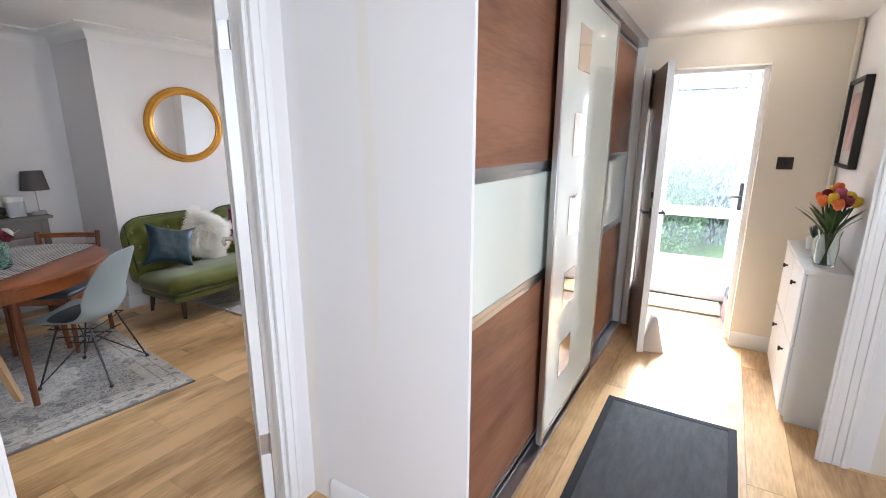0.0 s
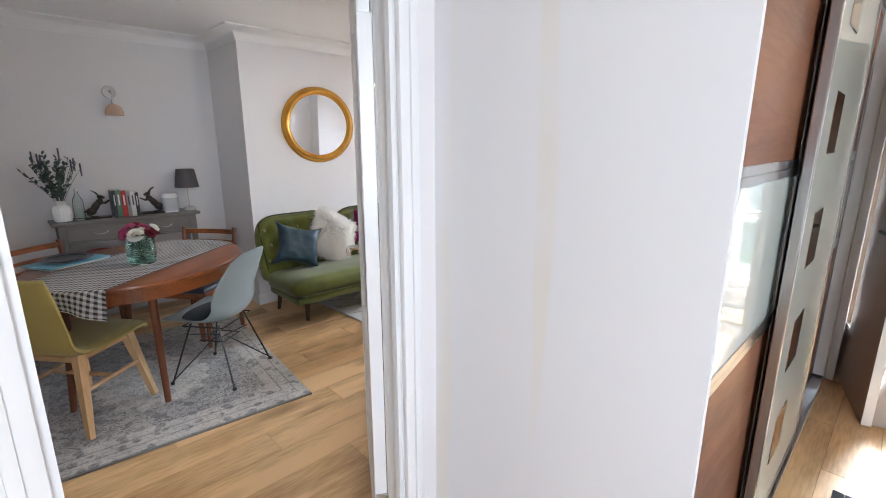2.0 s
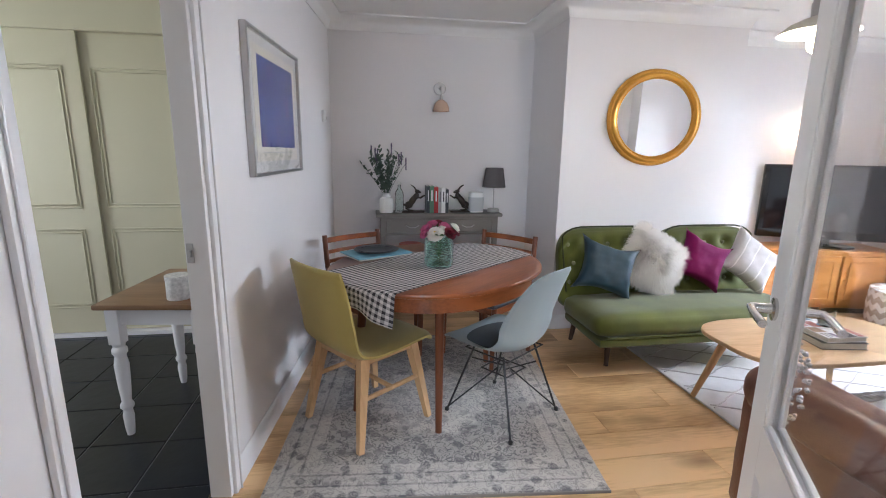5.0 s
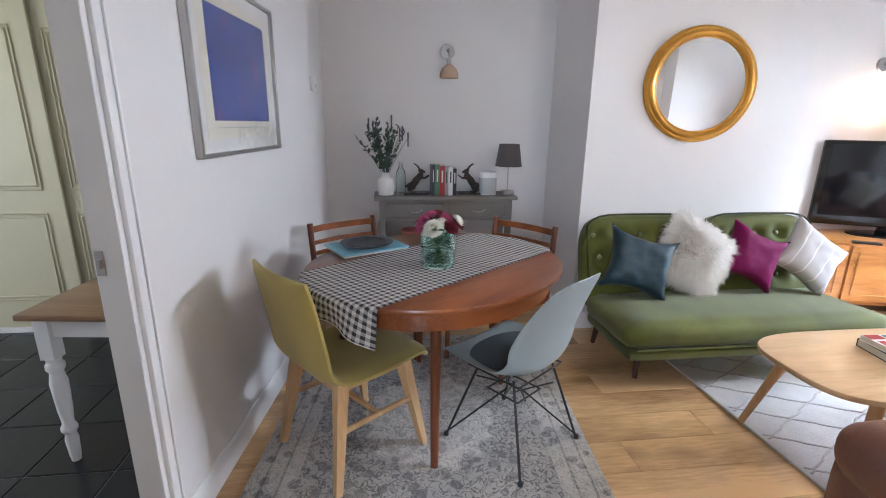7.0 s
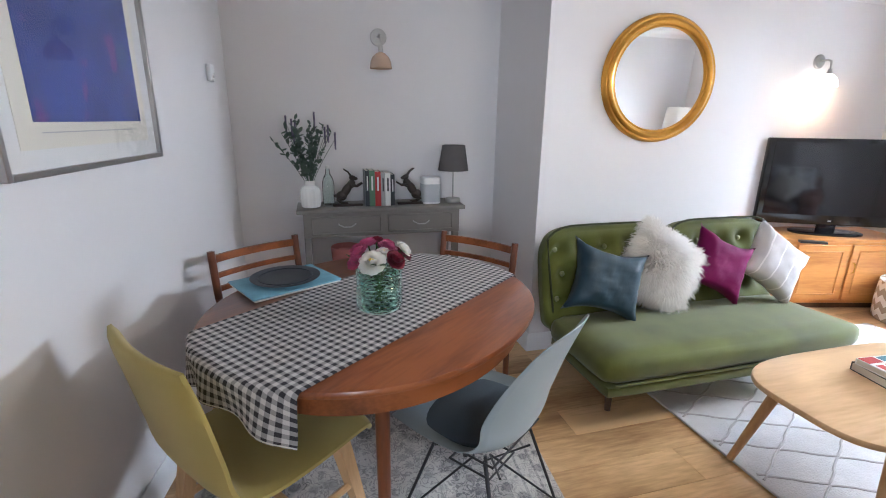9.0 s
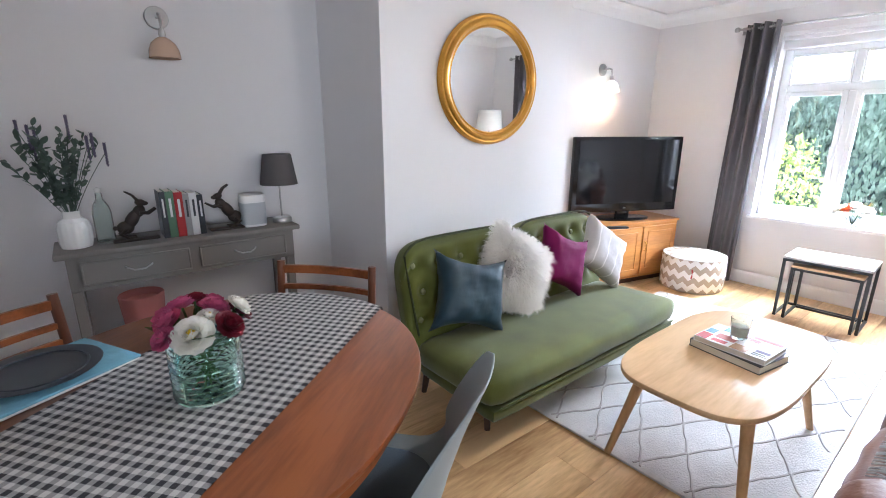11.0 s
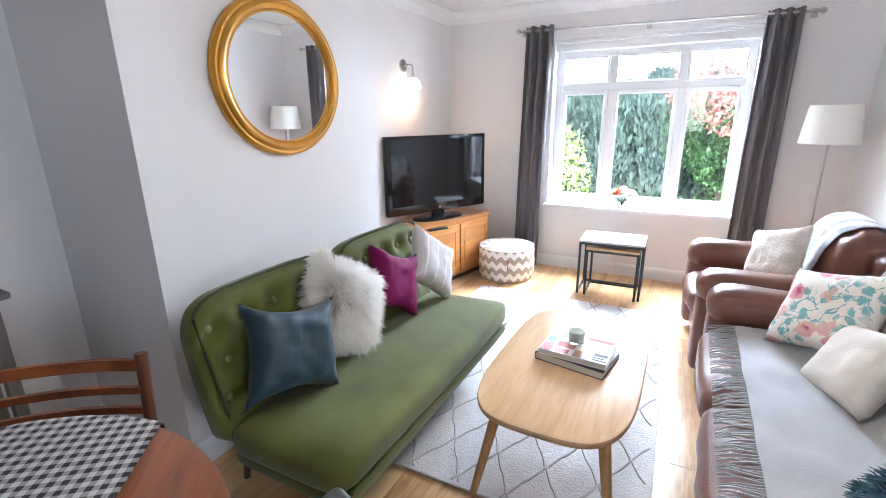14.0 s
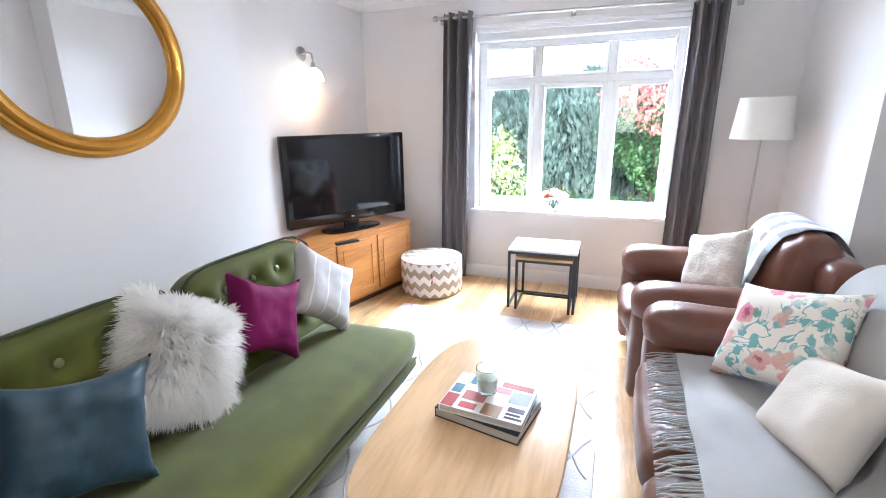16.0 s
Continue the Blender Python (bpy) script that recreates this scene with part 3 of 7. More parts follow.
# ---- the shell ----
CEIL, HALL_CEIL = 2.36, 2.2
WX, NX, BX, NY = -5.40, -5.20, -4.715, 5.21   # dining alcove, tv alcove, chimney breast, window wall
BY0, BY1 = 1.83, 3.225                        # chimney breast from and to
DX0, DX1 = -1.72, -1.645                      # partition with the room door
DY0, DY1 = 0.207, 1.025                       # door opening
SLANT = math.atan2(0.25, 2.11)                # the dining wall's angle


def south_y(x):
    return -0.095 + (-3.29 - x) * 0.25 / 2.11


# west wall, chimney breast
structure("wall_west", bm_box(WX - 0.2, -0.3, 0, WX, BY0, CEIL, bm=bm_box(NX - 0.4, BY1, 0, NX, NY + 0.3, CEIL)), M["wall"], "pale lilac-grey painted alcove walls", "wall")
structure("wall_chimney_breast", bm_box(WX - 0.2, BY0, 0, BX, BY1, CEIL), M["wall"], "pale lilac-grey painted chimney breast", "wall")
# window wall with its opening
W0, W1, WZ0, WZ1 = -4.17, -2.64, 0.60, 2.085
bm = bm_box(NX, NY, 0, W0, NY + 0.3, CEIL)
bm_box(W1, NY, 0, -1.95, NY + 0.3, CEIL, bm=bm)
bm_box(W0, NY, 0, W1, NY + 0.3, WZ0, bm=bm)
bm_box(W0, NY, WZ1, W1, NY + 0.3, CEIL, bm=bm)
structure("wall_north", bm, M["wall"], "pale painted window wall", "wall")
# east side: thick outer wall by the window, thin partition behind the wardrobe, door opening
structure("wall_east_outer", bm_box(-1.95, 4.08, 0, -1.2, NY + 0.3, CEIL), M["wall"], "pale painted wall beside the window", "wall")
bm = bm_box(DX0, DY1, 0, DX1, 4.08, CEIL)
bm_box(DX0, DY0, 2.02, DX1, DY1, CEIL, bm=bm)
bm_box(DX0, -2.4, 0, DX1, DY0, CEIL, bm=bm)
structure("wall_east", bm, M["wall"], "pale painted partition with the room's doorway", "wall")
# dining wall, slightly out of square, with the kitchen doorway
ax, bx = -3.19, -2.47
bm = bmesh.new()
for x0, x1, z0 in ((-5.75, ax, 0), (bx, DX0, 0), (ax, bx, 2.02)):
    join(bm, bm_prism([(x0, south_y(x0) - 0.078), (x1, south_y(x1) - 0.078), (x1, south_y(x1)), (x0, south_y(x0))], z0, CEIL))
structure("wall_south", bm, M["wall"], "pale painted dining wall with the kitchen doorway", "wall")
# hall
structure("wall_wardrobe_end", bm_box(DX1, 1.14, 0, -0.9, 1.158, HALL_CEIL), M["hall_white"], "white painted wall end beside the wardrobe", "wall")
FY = 3.81
bm = bm_box(DX1, FY, 0, -0.88, FY + 0.25, HALL_CEIL)
bm_box(-0.12, FY, 0, 0.6, FY + 0.25, HALL_CEIL, bm=bm)
bm_box(-0.88, FY, 1.985, -0.12, FY + 0.25, HALL_CEIL, bm=bm)
structure("wall_front", bm, M["hall_wall"], "beige painted front wall of the hall", "wall")
structure("wall_hall_east", bm_box(0.31, 2.56, 0, 0.45, FY, HALL_CEIL), M["hall_white"], "white painted hall wall", "wall")
bm = bm_box(1.3, -2.4, 0, 1.42, -0.85, HALL_CEIL, bm=bm_box(0.45, 2.56, 0, 1.42, 2.7, HALL_CEIL))
bm_box(1.3, 0.35, 0, 1.42, 2.56, HALL_CEIL, bm=bm)
bm_box(1.3, -0.85, 0, 1.42, 0.35, 0.85, bm=bm)
bm_box(1.3, -0.85, 2.12, 1.42, 0.35, HALL_CEIL, bm=bm)
structure("wall_stair", bm, M["hall_wall"], "beige painted wall with a window", "wall")
bm = bm_box(DX1, -2.52, 0, 1.42, -2.4, HALL_CEIL)
structure("wall_hall_south", bm, M["hall_white"], "white painted wall", "wall")
# kitchen
# unseen south wall; its opening is assumed, to go with the kitchen fill
bm = bm_box(-5.75, -3.6, 0, -4.4, -3.5, CEIL)
bm_box(-2.8, -3.6, 0, -1.6, -3.5, CEIL, bm=bm)
bm_box(-4.4, -3.6, 0, -2.8, -3.5, 0.95, bm=bm)
bm_box(-4.4, -3.6, 2.05, -2.8, -3.5, CEIL, bm=bm)
structure("wall_kitchen_south", bm, M["wall"], "pale painted kitchen wall with an added opening", "wall")
structure("wall_kitchen_west", bm_box(-5.75, -3.5, 0, -5.55, -0.05, CEIL), M["wall"], "pale painted kitchen wall", "wall")
structure("wall_kitchen_east", bm_box(DX0, -3.5, 0, DX1, -2.52, CEIL), M["wall"], "pale painted kitchen wall", "wall")
# ceilings
structure("ceiling", bm_box(-5.75, -0.2, CEIL, -1.6, 5.52, CEIL + 0.1), M["ceiling"], "white painted ceiling", "ceiling")
structure("ceiling_kitchen", bm_box(-5.75, -3.6, CEIL, -1.6, -0.2, CEIL + 0.1), M["ceiling"], "white painted kitchen ceiling", "ceiling")
structure("ceiling_hall", bm_box(DX1, -2.52, HALL_CEIL, 1.42, 4.06, HALL_CEIL + 0.1), M["ceiling"], "white painted hall ceiling", "ceiling")
# floors: a bed under the boards and tiles, the pieces come last
floor = structure("floor", bm_box(-5.75, -0.14, -0.06, 1.42, 5.5, -0.008, bm=bm_box(-1.6, -2.52, -0.06, 1.42, -0.14, -0.008)), M["joint"], "oak laminate floor of broad knotty boards", "floor")
floor_kitchen = structure("floor_kitchen", bm_box(-5.75, -3.6, -0.06, -1.6, -0.14, -0.006), M["grout"], "black slate tiled kitchen floor", "floor")


def moulding(name, path, profile, material, label, category):
    """A moulding run along wall corners given as (x, y), with the room on the left of the way; profile: (out, z)."""
    bm = bmesh.new()
    k = len(path)
    rings = []
    for i, p in enumerate(path):
        p = Vector(p)
        ways = []
        if i > 0:
            ways.append((p - Vector(path[i - 1])).normalized())
        if i < k - 1:
            ways.append((Vector(path[i + 1]) - p).normalized())
        lefts = [Vector((-w.y, w.x)) for w in ways]
        n = sum(lefts, Vector((0, 0))).normalized()
        n /= max(0.3, n.dot(lefts[0]))
        rings.append([bm.verts.new((p.x + n.x * o, p.y + n.y * o, z)) for o, z in profile])
    for a, b in zip(rings, rings[1:]):
        for j in range(len(profile) - 1):
            bm.faces.new((a[j], b[j], b[j + 1], a[j + 1]))
        bm.faces.new((a[-1], b[-1], b[0], a[0]))
    bm.faces.new(rings[0]), bm.faces.new(rings[-1][::-1])
    bmesh.ops.recalc_face_normals(bm, faces=bm.faces[:])
    return structure(name, bm, material, label, category, 50)


SKIRT = [(0.0, 0.0), (0.016, 0.0), (0.016, 0.085), (0.011, 0.098), (0.004, 0.11), (0.0, 0.11)]
CORNICE = [(0.0, CEIL - 0.1), (0.006, CEIL - 0.1), (0.010, CEIL - 0.088)] + [(0.105 - 0.092 * math.cos(a * math.pi / 12), CEIL - 0.085 + 0.07 * math.sin(a * math.pi / 12)) for a in range(0, 7)] + [(0.115, CEIL - 0.012), (0.115, CEIL), (0.0, CEIL)]
room = [(-3.245, south_y(-3.245)), (WX, south_y(WX)), (WX, BY0), (BX, BY0), (BX, BY1), (NX, BY1), (NX, NY), (-1.95, NY), (-1.95, 4.08), (DX0, 4.08), (DX0, DY1 + 0.07)]
room = room[::-1]
top = [(-1.95, NY), (NX, NY), (NX, BY1), (BX, BY1), (BX, BY0), (WX, BY0), (WX, south_y(WX)), (DX0, south_y(DX0)), (DX0, 4.08), (-1.95, 4.08), (-1.95, NY)]
moulding("baseboard_room", room, SKIRT, M["gloss"], "white painted skirting board", "skirting board")
moulding("trim_cornice", top, CORNICE, M["ceiling"], "white coved plaster cornice", "cornice")
moulding("baseboard_front", [(0.31, 2.56), (0.31, FY), (-0.12 + 0.0, FY)], SKIRT, M["gloss"], "white painted skirting board", "skirting board")
moulding("baseboard_wardrobe_end", [(-0.905, 1.14), (-1.535, 1.14)], SKIRT, M["gloss"], "white painted skirting board", "skirting board")


def architrave(name, m, w, h, material, label, width=0.065):
    """Door casing round an opening of w by h, on the wall face y = 0 that looks along -y, x along the wall from the opening's left."""
    bm = bmesh.new()
    for x0, x1, z0, z1 in ((-width, 0.0, 0, h + width), (w, w + width, 0, h + width), (0.0, w, h, h + width)):
        bm_box(x0, -0.018, z0, x1, 0, z1, 0.005, 2, bm)
    for x0, x1, z0, z1 in ((-width + 0.012, -0.03, 0, h + width - 0.012), (w + 0.03, w + width - 0.012, 0, h + width - 0.012), (-0.03, w + 0.03, h + 0.03, h + width - 0.012)):
        bm_box(x0, -0.026, z0, x1, -0.017, z1, 0.004, 2, bm)
    bmesh.ops.transform(bm, matrix=m, verts=bm.verts[:])
    return structure(name, bm, material, label, "architrave")


DOORH = 2.0
architrave("trim_room_door_hall", pose(DX1, DY0 + 0.02, 0, 0, 0, 90), DY1 - DY0 - 0.04, DOORH, M["gloss"], "white moulded door architrave")
architrave("trim_room_door_inside", pose(DX0, DY1 - 0.02, 0, 0, 0, -90), DY1 - DY0 - 0.04, DOORH, M["gloss"], "white moulded door architrave")
bm = bm_box(DX0 + 0.002, DY1 - 0.022, 0, DX1 - 0.002, DY1 + 0.01, DOORH)
bm_box(DX0 + 0.002, DY0 - 0.01, 0, DX1 - 0.002, DY0 + 0.022, DOORH, bm=bm)
bm_box(DX0 + 0.002, DY0 - 0.01, DOORH, DX1 - 0.002, DY1 + 0.01, DOORH + 0.03, bm=bm)
bm_box(DX0 + 0.05, DY1 - 0.034, 0, DX0 + 0.07, DY1 - 0.02, DOORH, bm=bm)
bm_box(DX0 + 0.05, DY0 + 0.02, 0, DX0 + 0.07, DY0 + 0.034, DOORH, bm=bm)
structure("trim_room_door_lining", bm, M["gloss"], "white painted door lining with stops", "door lining")
# kitchen doorway casing on the slanted wall
kw = (bx - ax) / math.cos(SLANT)
km = pose(ax, south_y(ax), 0, 0, 0, 180 - math.degrees(SLANT)) @ pose(-kw, 0, 0)
architrave("trim_kitchen_door", km, kw, DOORH, M["gloss"], "white moulded door architrave", 0.05)
bm = bmesh.new()
bm_box(-0.012, -0.002, 0, 0.018, 0.08, DOORH, 0.002, 1, bm)
bm_box(kw - 0.018, -0.002, 0, kw + 0.012, 0.08, DOORH, 0.002, 1, bm)
bm_box(0, -0.002, DOORH, kw, 0.08, DOORH + 0.03, 0.002, 1, bm)
bmesh.ops.transform(bm, matrix=km, verts=bm.verts[:])
structure("trim_kitchen_door_lining", bm, M["gloss"], "white painted door lining", "door lining")
plate = thing("latch_plate", km @ pose(kw - 0.018, 0.062, 0.985), "small steel latch plate on the kitchen door lining", "latch plate")
part("plate", bm_box(-0.004, -0.012, -0.035, 0.001, 0.012, 0.035, 0.001, 1), M["steel"], plate)
part("catch", bm_box(-0.016, -0.009, -0.012, -0.003, 0.003, 0.012, 0.002, 1), M["steel"], plate)
structure("trim_threshold", bm_prism([(ax + 0.02, south_y(ax) - 0.08), (bx - 0.02, south_y(bx) - 0.08), (bx - 0.02, south_y(bx) - 0.045), (ax + 0.02, south_y(ax) - 0.045)], -0.006, 0.006, 0.003), M["steel"], "brushed metal threshold strip", "threshold")

# ---- room door, standing open ----


def panel_door(name, m, w, h, label, category):
    """A white door with one tall glazed panel over a low raised panel; hinges along x = 0, leaf towards +x."""
    d = tagged(new(name), label, category, kind="structure")
    d.matrix_basis = m
    t, st, z1, z2 = 0.02, 0.11, 0.2, 0.62
    part("hinge_stile", bm_box(0, -t, 0, st, t, h, 0.002, 1), M["gloss"], d)
    part("lock_stile", bm_box(w - st, -t, 0, w, t, h, 0.002, 1), M["gloss"], d)
    for a, b in ((0, z1), (z2, z2 + 0.12), (h - 0.1, h)):
        part("rail", bm_box(st, -t, a, w - st, t, b), M["gloss"], d)
    part("lower_panel", bm_box(st + 0.03, -0.014, z1 + 0.03, w - st - 0.03, 0.014, z2 - 0.03, 0.012, 2, bm=bm_box(st, -0.006, z1, w - st, 0.006, z2)), M["gloss"], d)
    bead = bmesh.new()
    for s in (-1, 1):
        y0, y1 = sorted((s * 0.006, s * 0.018))
        for a, b, c, e in ((st, st + 0.014, z2 + 0.12, h - 0.1), (w - st - 0.014, w - st, z2 + 0.12, h - 0.1), (st + 0.014, w - st - 0.014, z2 + 0.12, z2 + 0.134), (st + 0.014, w - st - 0.014, h - 0.114, h - 0.1)):
            bm_box(a, y0, c, b, y1, e, 0.004, 2, bead)
    part("glazing_bead", bead, M["gloss"], d)
    pane = part("pane", bm_box(st + 0.002, -0.003, z2 + 0.122, w - st - 0.002, 0.003, h - 0.102), M["clear"], d, "clear glass pane")
    pane.visible_shadow = False
    for z in (0.28, 1.82):
        part("hinge", bm_lathe([(0.006, -0.045), (0.006, 0.045)], 10, bm_box(-0.001, 0.001, -0.045, 0.003, 0.036, 0.045)), M["steel"], d, "steel butt hinge").matrix_basis = pose(-0.003, -t, z)
    for s in (-1, 1):
        hd = part("handle", bm_lathe([(0.026, 0), (0.026, 0.006), (0.012, 0.008), (0.009, 0.05)], 20), M["chrome"], d, "chrome lever handle")
        hd.matrix_basis = pose(w - 0.055, s * t, 1.0, -90 * s)
        part("lever", bm_tube([(w - 0.05, s * (t + 0.046), 1.0), (w - 0.1, s * (t + 0.05), 1.0), (w - 0.17, s * (t + 0.046), 0.998)], 0.009, 10), M["chrome"], d)
    return d


panel_door("door_room", pose(-1.735, 1.004, 0.006, 0, 0, 147.5) @ pose(0.004, 0.0205, 0), 0.755, 1.965, "white half-glazed panelled door standing open", "door")

# ---- window ----
win = tagged(new("window_1"), "white casement window of three lights with top lights", "window", kind="structure")
win.matrix_basis = pose(W0, NY + 0.13, WZ0)
ww, wh = W1 - W0, WZ1 - WZ0
fz = 0.16
fr = bmesh.new()
for a, b, c, e in ((0, 0.055, 0, wh - 0.12), (ww - 0.055, ww, 0, wh - 0.12), (0.055, ww - 0.055, 0.02, 0.075), (0.055, ww - 0.055, wh - 0.165, wh - 0.12), (0.055, ww - 0.055, 1.035, 1.09)):
    bm_box(a, 0, c, b, 0.06, e, 0.004, 1, fr)
m1, m2 = 0.483, 1.04
for mx in (m1, m2):
    bm_box(mx - 0.025, 0, 0.075, mx + 0.025, 0.06, 1.035, 0.004, 1, fr)
    bm_box(mx - 0.025, 0, 1.09, mx + 0.025, 0.06, wh - 0.165, 0.004, 1, fr)
part("window_frame", fr, M["upvc"], win)
part("window_head", bm_box(0, -0.128, wh - 0.03, ww, 0.06, wh, 0.004, 1, bm_box(0.0, -0.112, wh - 0.06, ww, 0.0, wh - 0.03, 0.006, 2, bm_box(0.0, -0.085, wh - 0.12, ww, 0.06, wh - 0.06, 0.006, 2))), M["gloss"], win, "white boxed blind head over the window")
spans = ((0.055, m1 - 0.025), (m1 + 0.025, m2 - 0.025), (m2 + 0.025, ww - 0.055))
for i, (a, b) in enumerate(spans):
    for c, e in ((0.075, 1.035), (1.09, wh - 0.165)):
        s = bmesh.new()
        k = 0.036 if c < 1 else 0.02
        for p, q, r, t in ((a, a + k, c, e), (b - k, b, c, e), (a + k, b - k, c, c + k), (a + k, b - k, e - k, e)):
            bm_box(p, -0.012, r, q, 0.04, t, 0.004, 1, s)
        sash = part("sash", s, M["upvc"], win)
        pn = part("pane", bm_box(a + k - 0.004, 0.012, c + k - 0.004, b - k + 0.004, 0.018, e - k + 0.004), M["clear"], sash, "clear glass pane")
        pn.visible_shadow = False
    if i != 1:
        hx = b - 0.03 if i == 0 else a + 0.03
        part("latch", bm_box(hx - 0.008, -0.04, 0.5, hx + 0.008, -0.012, 0.61, 0.004, 2), M["upvc"], win, "white window handle")
part("window_sill", bm_box(-0.03, -0.16, -0.005, ww + 0.03, 0.0, 0.02, 0.006, 2), M["gloss"], win, "white painted window sill")

# curtain pole and curtains
pole = thing("curtain_pole", pose(0, 0, 0), "thin brushed steel curtain pole with ball ends above the window", "curtain pole")
PY = NY - 0.1
part("rod", bm_tube([(-4.455, PY, 2.134), (-2.355, PY, 2.09)], 0.009, 12), M["steel"], pole)
for x, z in ((-4.472, 2.135), (-2.335, 2.089)):
    part("finial", bm_lathe([(0.004, -0.022), (0.016, -0.016), (0.022, 0), (0.016, 0.016), (0.004, 0.022)], 16), M["steel"], pole).matrix_basis = pose(x, PY, z, 0, 90)
for x in (-4.445, -3.42, -2.365):
    z = 2.134 - (x + 4.455) * 0.0209
    part("bracket", bm_tube([(x, NY, z), (x, PY, z)], 0.006, 8, bm_box(x - 0.02, NY - 0.008, z - 0.03, x + 0.02, NY, z + 0.03, 0.003, 1)), M["steel"], pole)


def curtain(name, x0, x1, b0, b1, ztop, zlow, folds, seed):
    """Eyelet curtain in deep folds, from x0..x1 at the top to b0..b1 at the hem."""
    bm = bmesh.new()
    cols, rows = folds * 12, 26
    front, back = {}, {}
    for i in range(cols + 1):
        u = i / cols
        for j in range(rows + 1):
            v = j / rows
            z = ztop + (zlow - ztop) * v
            x = (x0 + (x1 - x0) * u) * (1 - v) + (b0 + (b1 - b0) * u) * v
            amp = 0.035 + 0.012 * math.sin(v * 5 + seed)
            y = PY + amp * math.sin(u * folds * math.tau + 0.5 * v * math.sin(seed + u * 5)) + 0.012 * noise.noise(Vector((u * 6 + seed, v * 3, 0)))
            front[i, j] = bm.verts.new((x, y - 0.0015, z))
            back[i, j] = bm.verts.new((x, y + 0.0015, z))
    for i in range(cols):
        for j in range(rows):
            bm.faces.new((front[i, j], front[i, j + 1], front[i + 1, j + 1], front[i + 1, j]))
            bm.faces.new((back[i, j], back[i + 1, j], back[i + 1, j + 1], back[i, j + 1]))
    c = thing(name, pose(0, 0, 0), "dark grey eyelet curtain hanging drawn back beside the window", "curtain", "window curtains")
    part("cloth", bm, M["curtain"], c, angle=80)
    for k in range(folds * 2):
        u = (k + 0.5) / (folds * 2)
        x = x0 + (x1 - x0) * u
        part("eyelet", bm_tube([(x, PY + 0.02 * math.cos(a * math.tau / 14), ztop - 0.03 + 0.02 * math.sin(a * math.tau / 14)) for a in range(14)], 0.004, 6, loop=True), M["steel"], c, "steel eyelet ring")
    return c


curtain("curtain", -4.40, -4.16, -4.46, -4.22, 2.165, 0.02, 3, 1.0)
curtain("curtain", -2.645, -2.43, -2.67, -2.44, 2.122, 0.02, 3, 2.3)

# ---- sofa in green velvet ----
sofa = thing("sofa_bed", pose(-4.22, 2.5, 0), "green velvet click-clack sofa with buttoned back and tapered legs", "sofa")
# local: x towards the room, y along the length
SL = 0.745
part("seat", bm_soft_box(-0.13, -SL, 0.262, 0.40, SL, 0.405, 0.06, 14, 0.012, 2.0, 0.004, m=pose(0, 0, 0, 0, -2)), M["velvet"], sofa)
part("seat_piping", bm_tube([(0.385, y, 0.284) for y in np.linspace(-SL + 0.05, SL - 0.05, 12)], 0.006, 6), M["velvet"], sofa)
for s in (-1, 1):
    y0, y1 = sorted((s * 0.006, s * (SL + 0.005)))
    bkm = pose(-0.16, 0, 0.30, 0, -14)
    bk = bm_soft_box(-0.075, y0, 0.0, 0.065, y1, 0.54, 0.055, 34, 0.012, 4.0 + s, 0.002)
    spots = [(y0 + (y1 - y0) * (k + 0.5 + 0.25 * (r % 2) - 0.125) / 5, 0.17 + r * 0.13) for r in range(3) for k in range(5)]
    for v in bk.verts:
        if v.co.x > 0.02:
            for py, pz in spots:
                d2 = ((v.co.y - py) ** 2 + (v.co.z - pz) ** 2) / 0.045 ** 2
                v.co.x -= 0.042 * math.exp(-d2)
    ym, yh = (y0 + y1) / 2, (y1 - y0) / 2
    for v in bk.verts:
        if v.co.z > 0.25:
            v.co.z -= 0.085 * min(1.0, abs(v.co.y - ym) / yh) ** 7 * min(1.0, (v.co.z - 0.25) / 0.22)
    back = part("backrest", bk, M["velvet"], sofa)
    back.matrix_basis = bkm
    for py, pz in spots:
        part("button", bm_lathe([(0.004, -0.006), (0.015, 0.0), (0.013, 0.006), (0.004, 0.010)], 12), M["velvet_button"], back, "small shiny green button").matrix_basis = pose(0.043, py, pz, 0, 90)
    rim = [(0.05, y0 + 0.03, 0.06), (0.058, y0 + 0.012, 0.36)]
    rim += [(0.056, ym + yh * q, 0.552 - 0.085 * abs(q) ** 7) for q in (-0.97, -0.93, -0.86, -0.76, -0.6, -0.3, 0.0, 0.3, 0.6, 0.76, 0.86, 0.93, 0.97)]
    part("piping", bm_tube(rim + [(0.058, y1 - 0.012, 0.36), (0.05, y1 - 0.03, 0.06)], 0.006, 6), M["velvet_piping"], back, "dark green corded piping")
part("under_frame", bm_soft_box(-0.14, -SL + 0.02, 0.215, 0.378, SL - 0.02, 0.275, 0.02, 8, 0.004, 3.0, 0.003), M["velvet"], sofa)
part("back_frame", bm_box(-0.30, -SL + 0.1, 0.22, -0.1, SL - 0.1, 0.29, 0.01, 2), M["black"], sofa, "dark folding frame")
for x, y in ((0.17, -0.555), (0.20, 0.70), (-0.27, -0.6), (-0.27, 0.62)):
    sy, sx = (1 if y > 0 else -1), (1 if x > 0 else -1)
    part("leg", bm_tube([(x - sx * 0.03, y - sy * 0.02, 0.22), (x, y, 0.0)], 0.024, 16, r2=0.014), M["dark_leg"], sofa, "dark tapered wooden leg")


def cushion(name, at, tilt, spin, turn, w, h, d, material, label, seed, pinch=0.12, crease=0.012):
    c = thing(name, pose(*at, 0, 0, turn) @ pose(0, 0, 0, tilt) @ pose(0, 0, 0, 0, spin), label, "cushion", "")
    part("cover", bm_cushion(w, h, d, 18, pinch, crease, seed), material, c, angle=80)
    return c


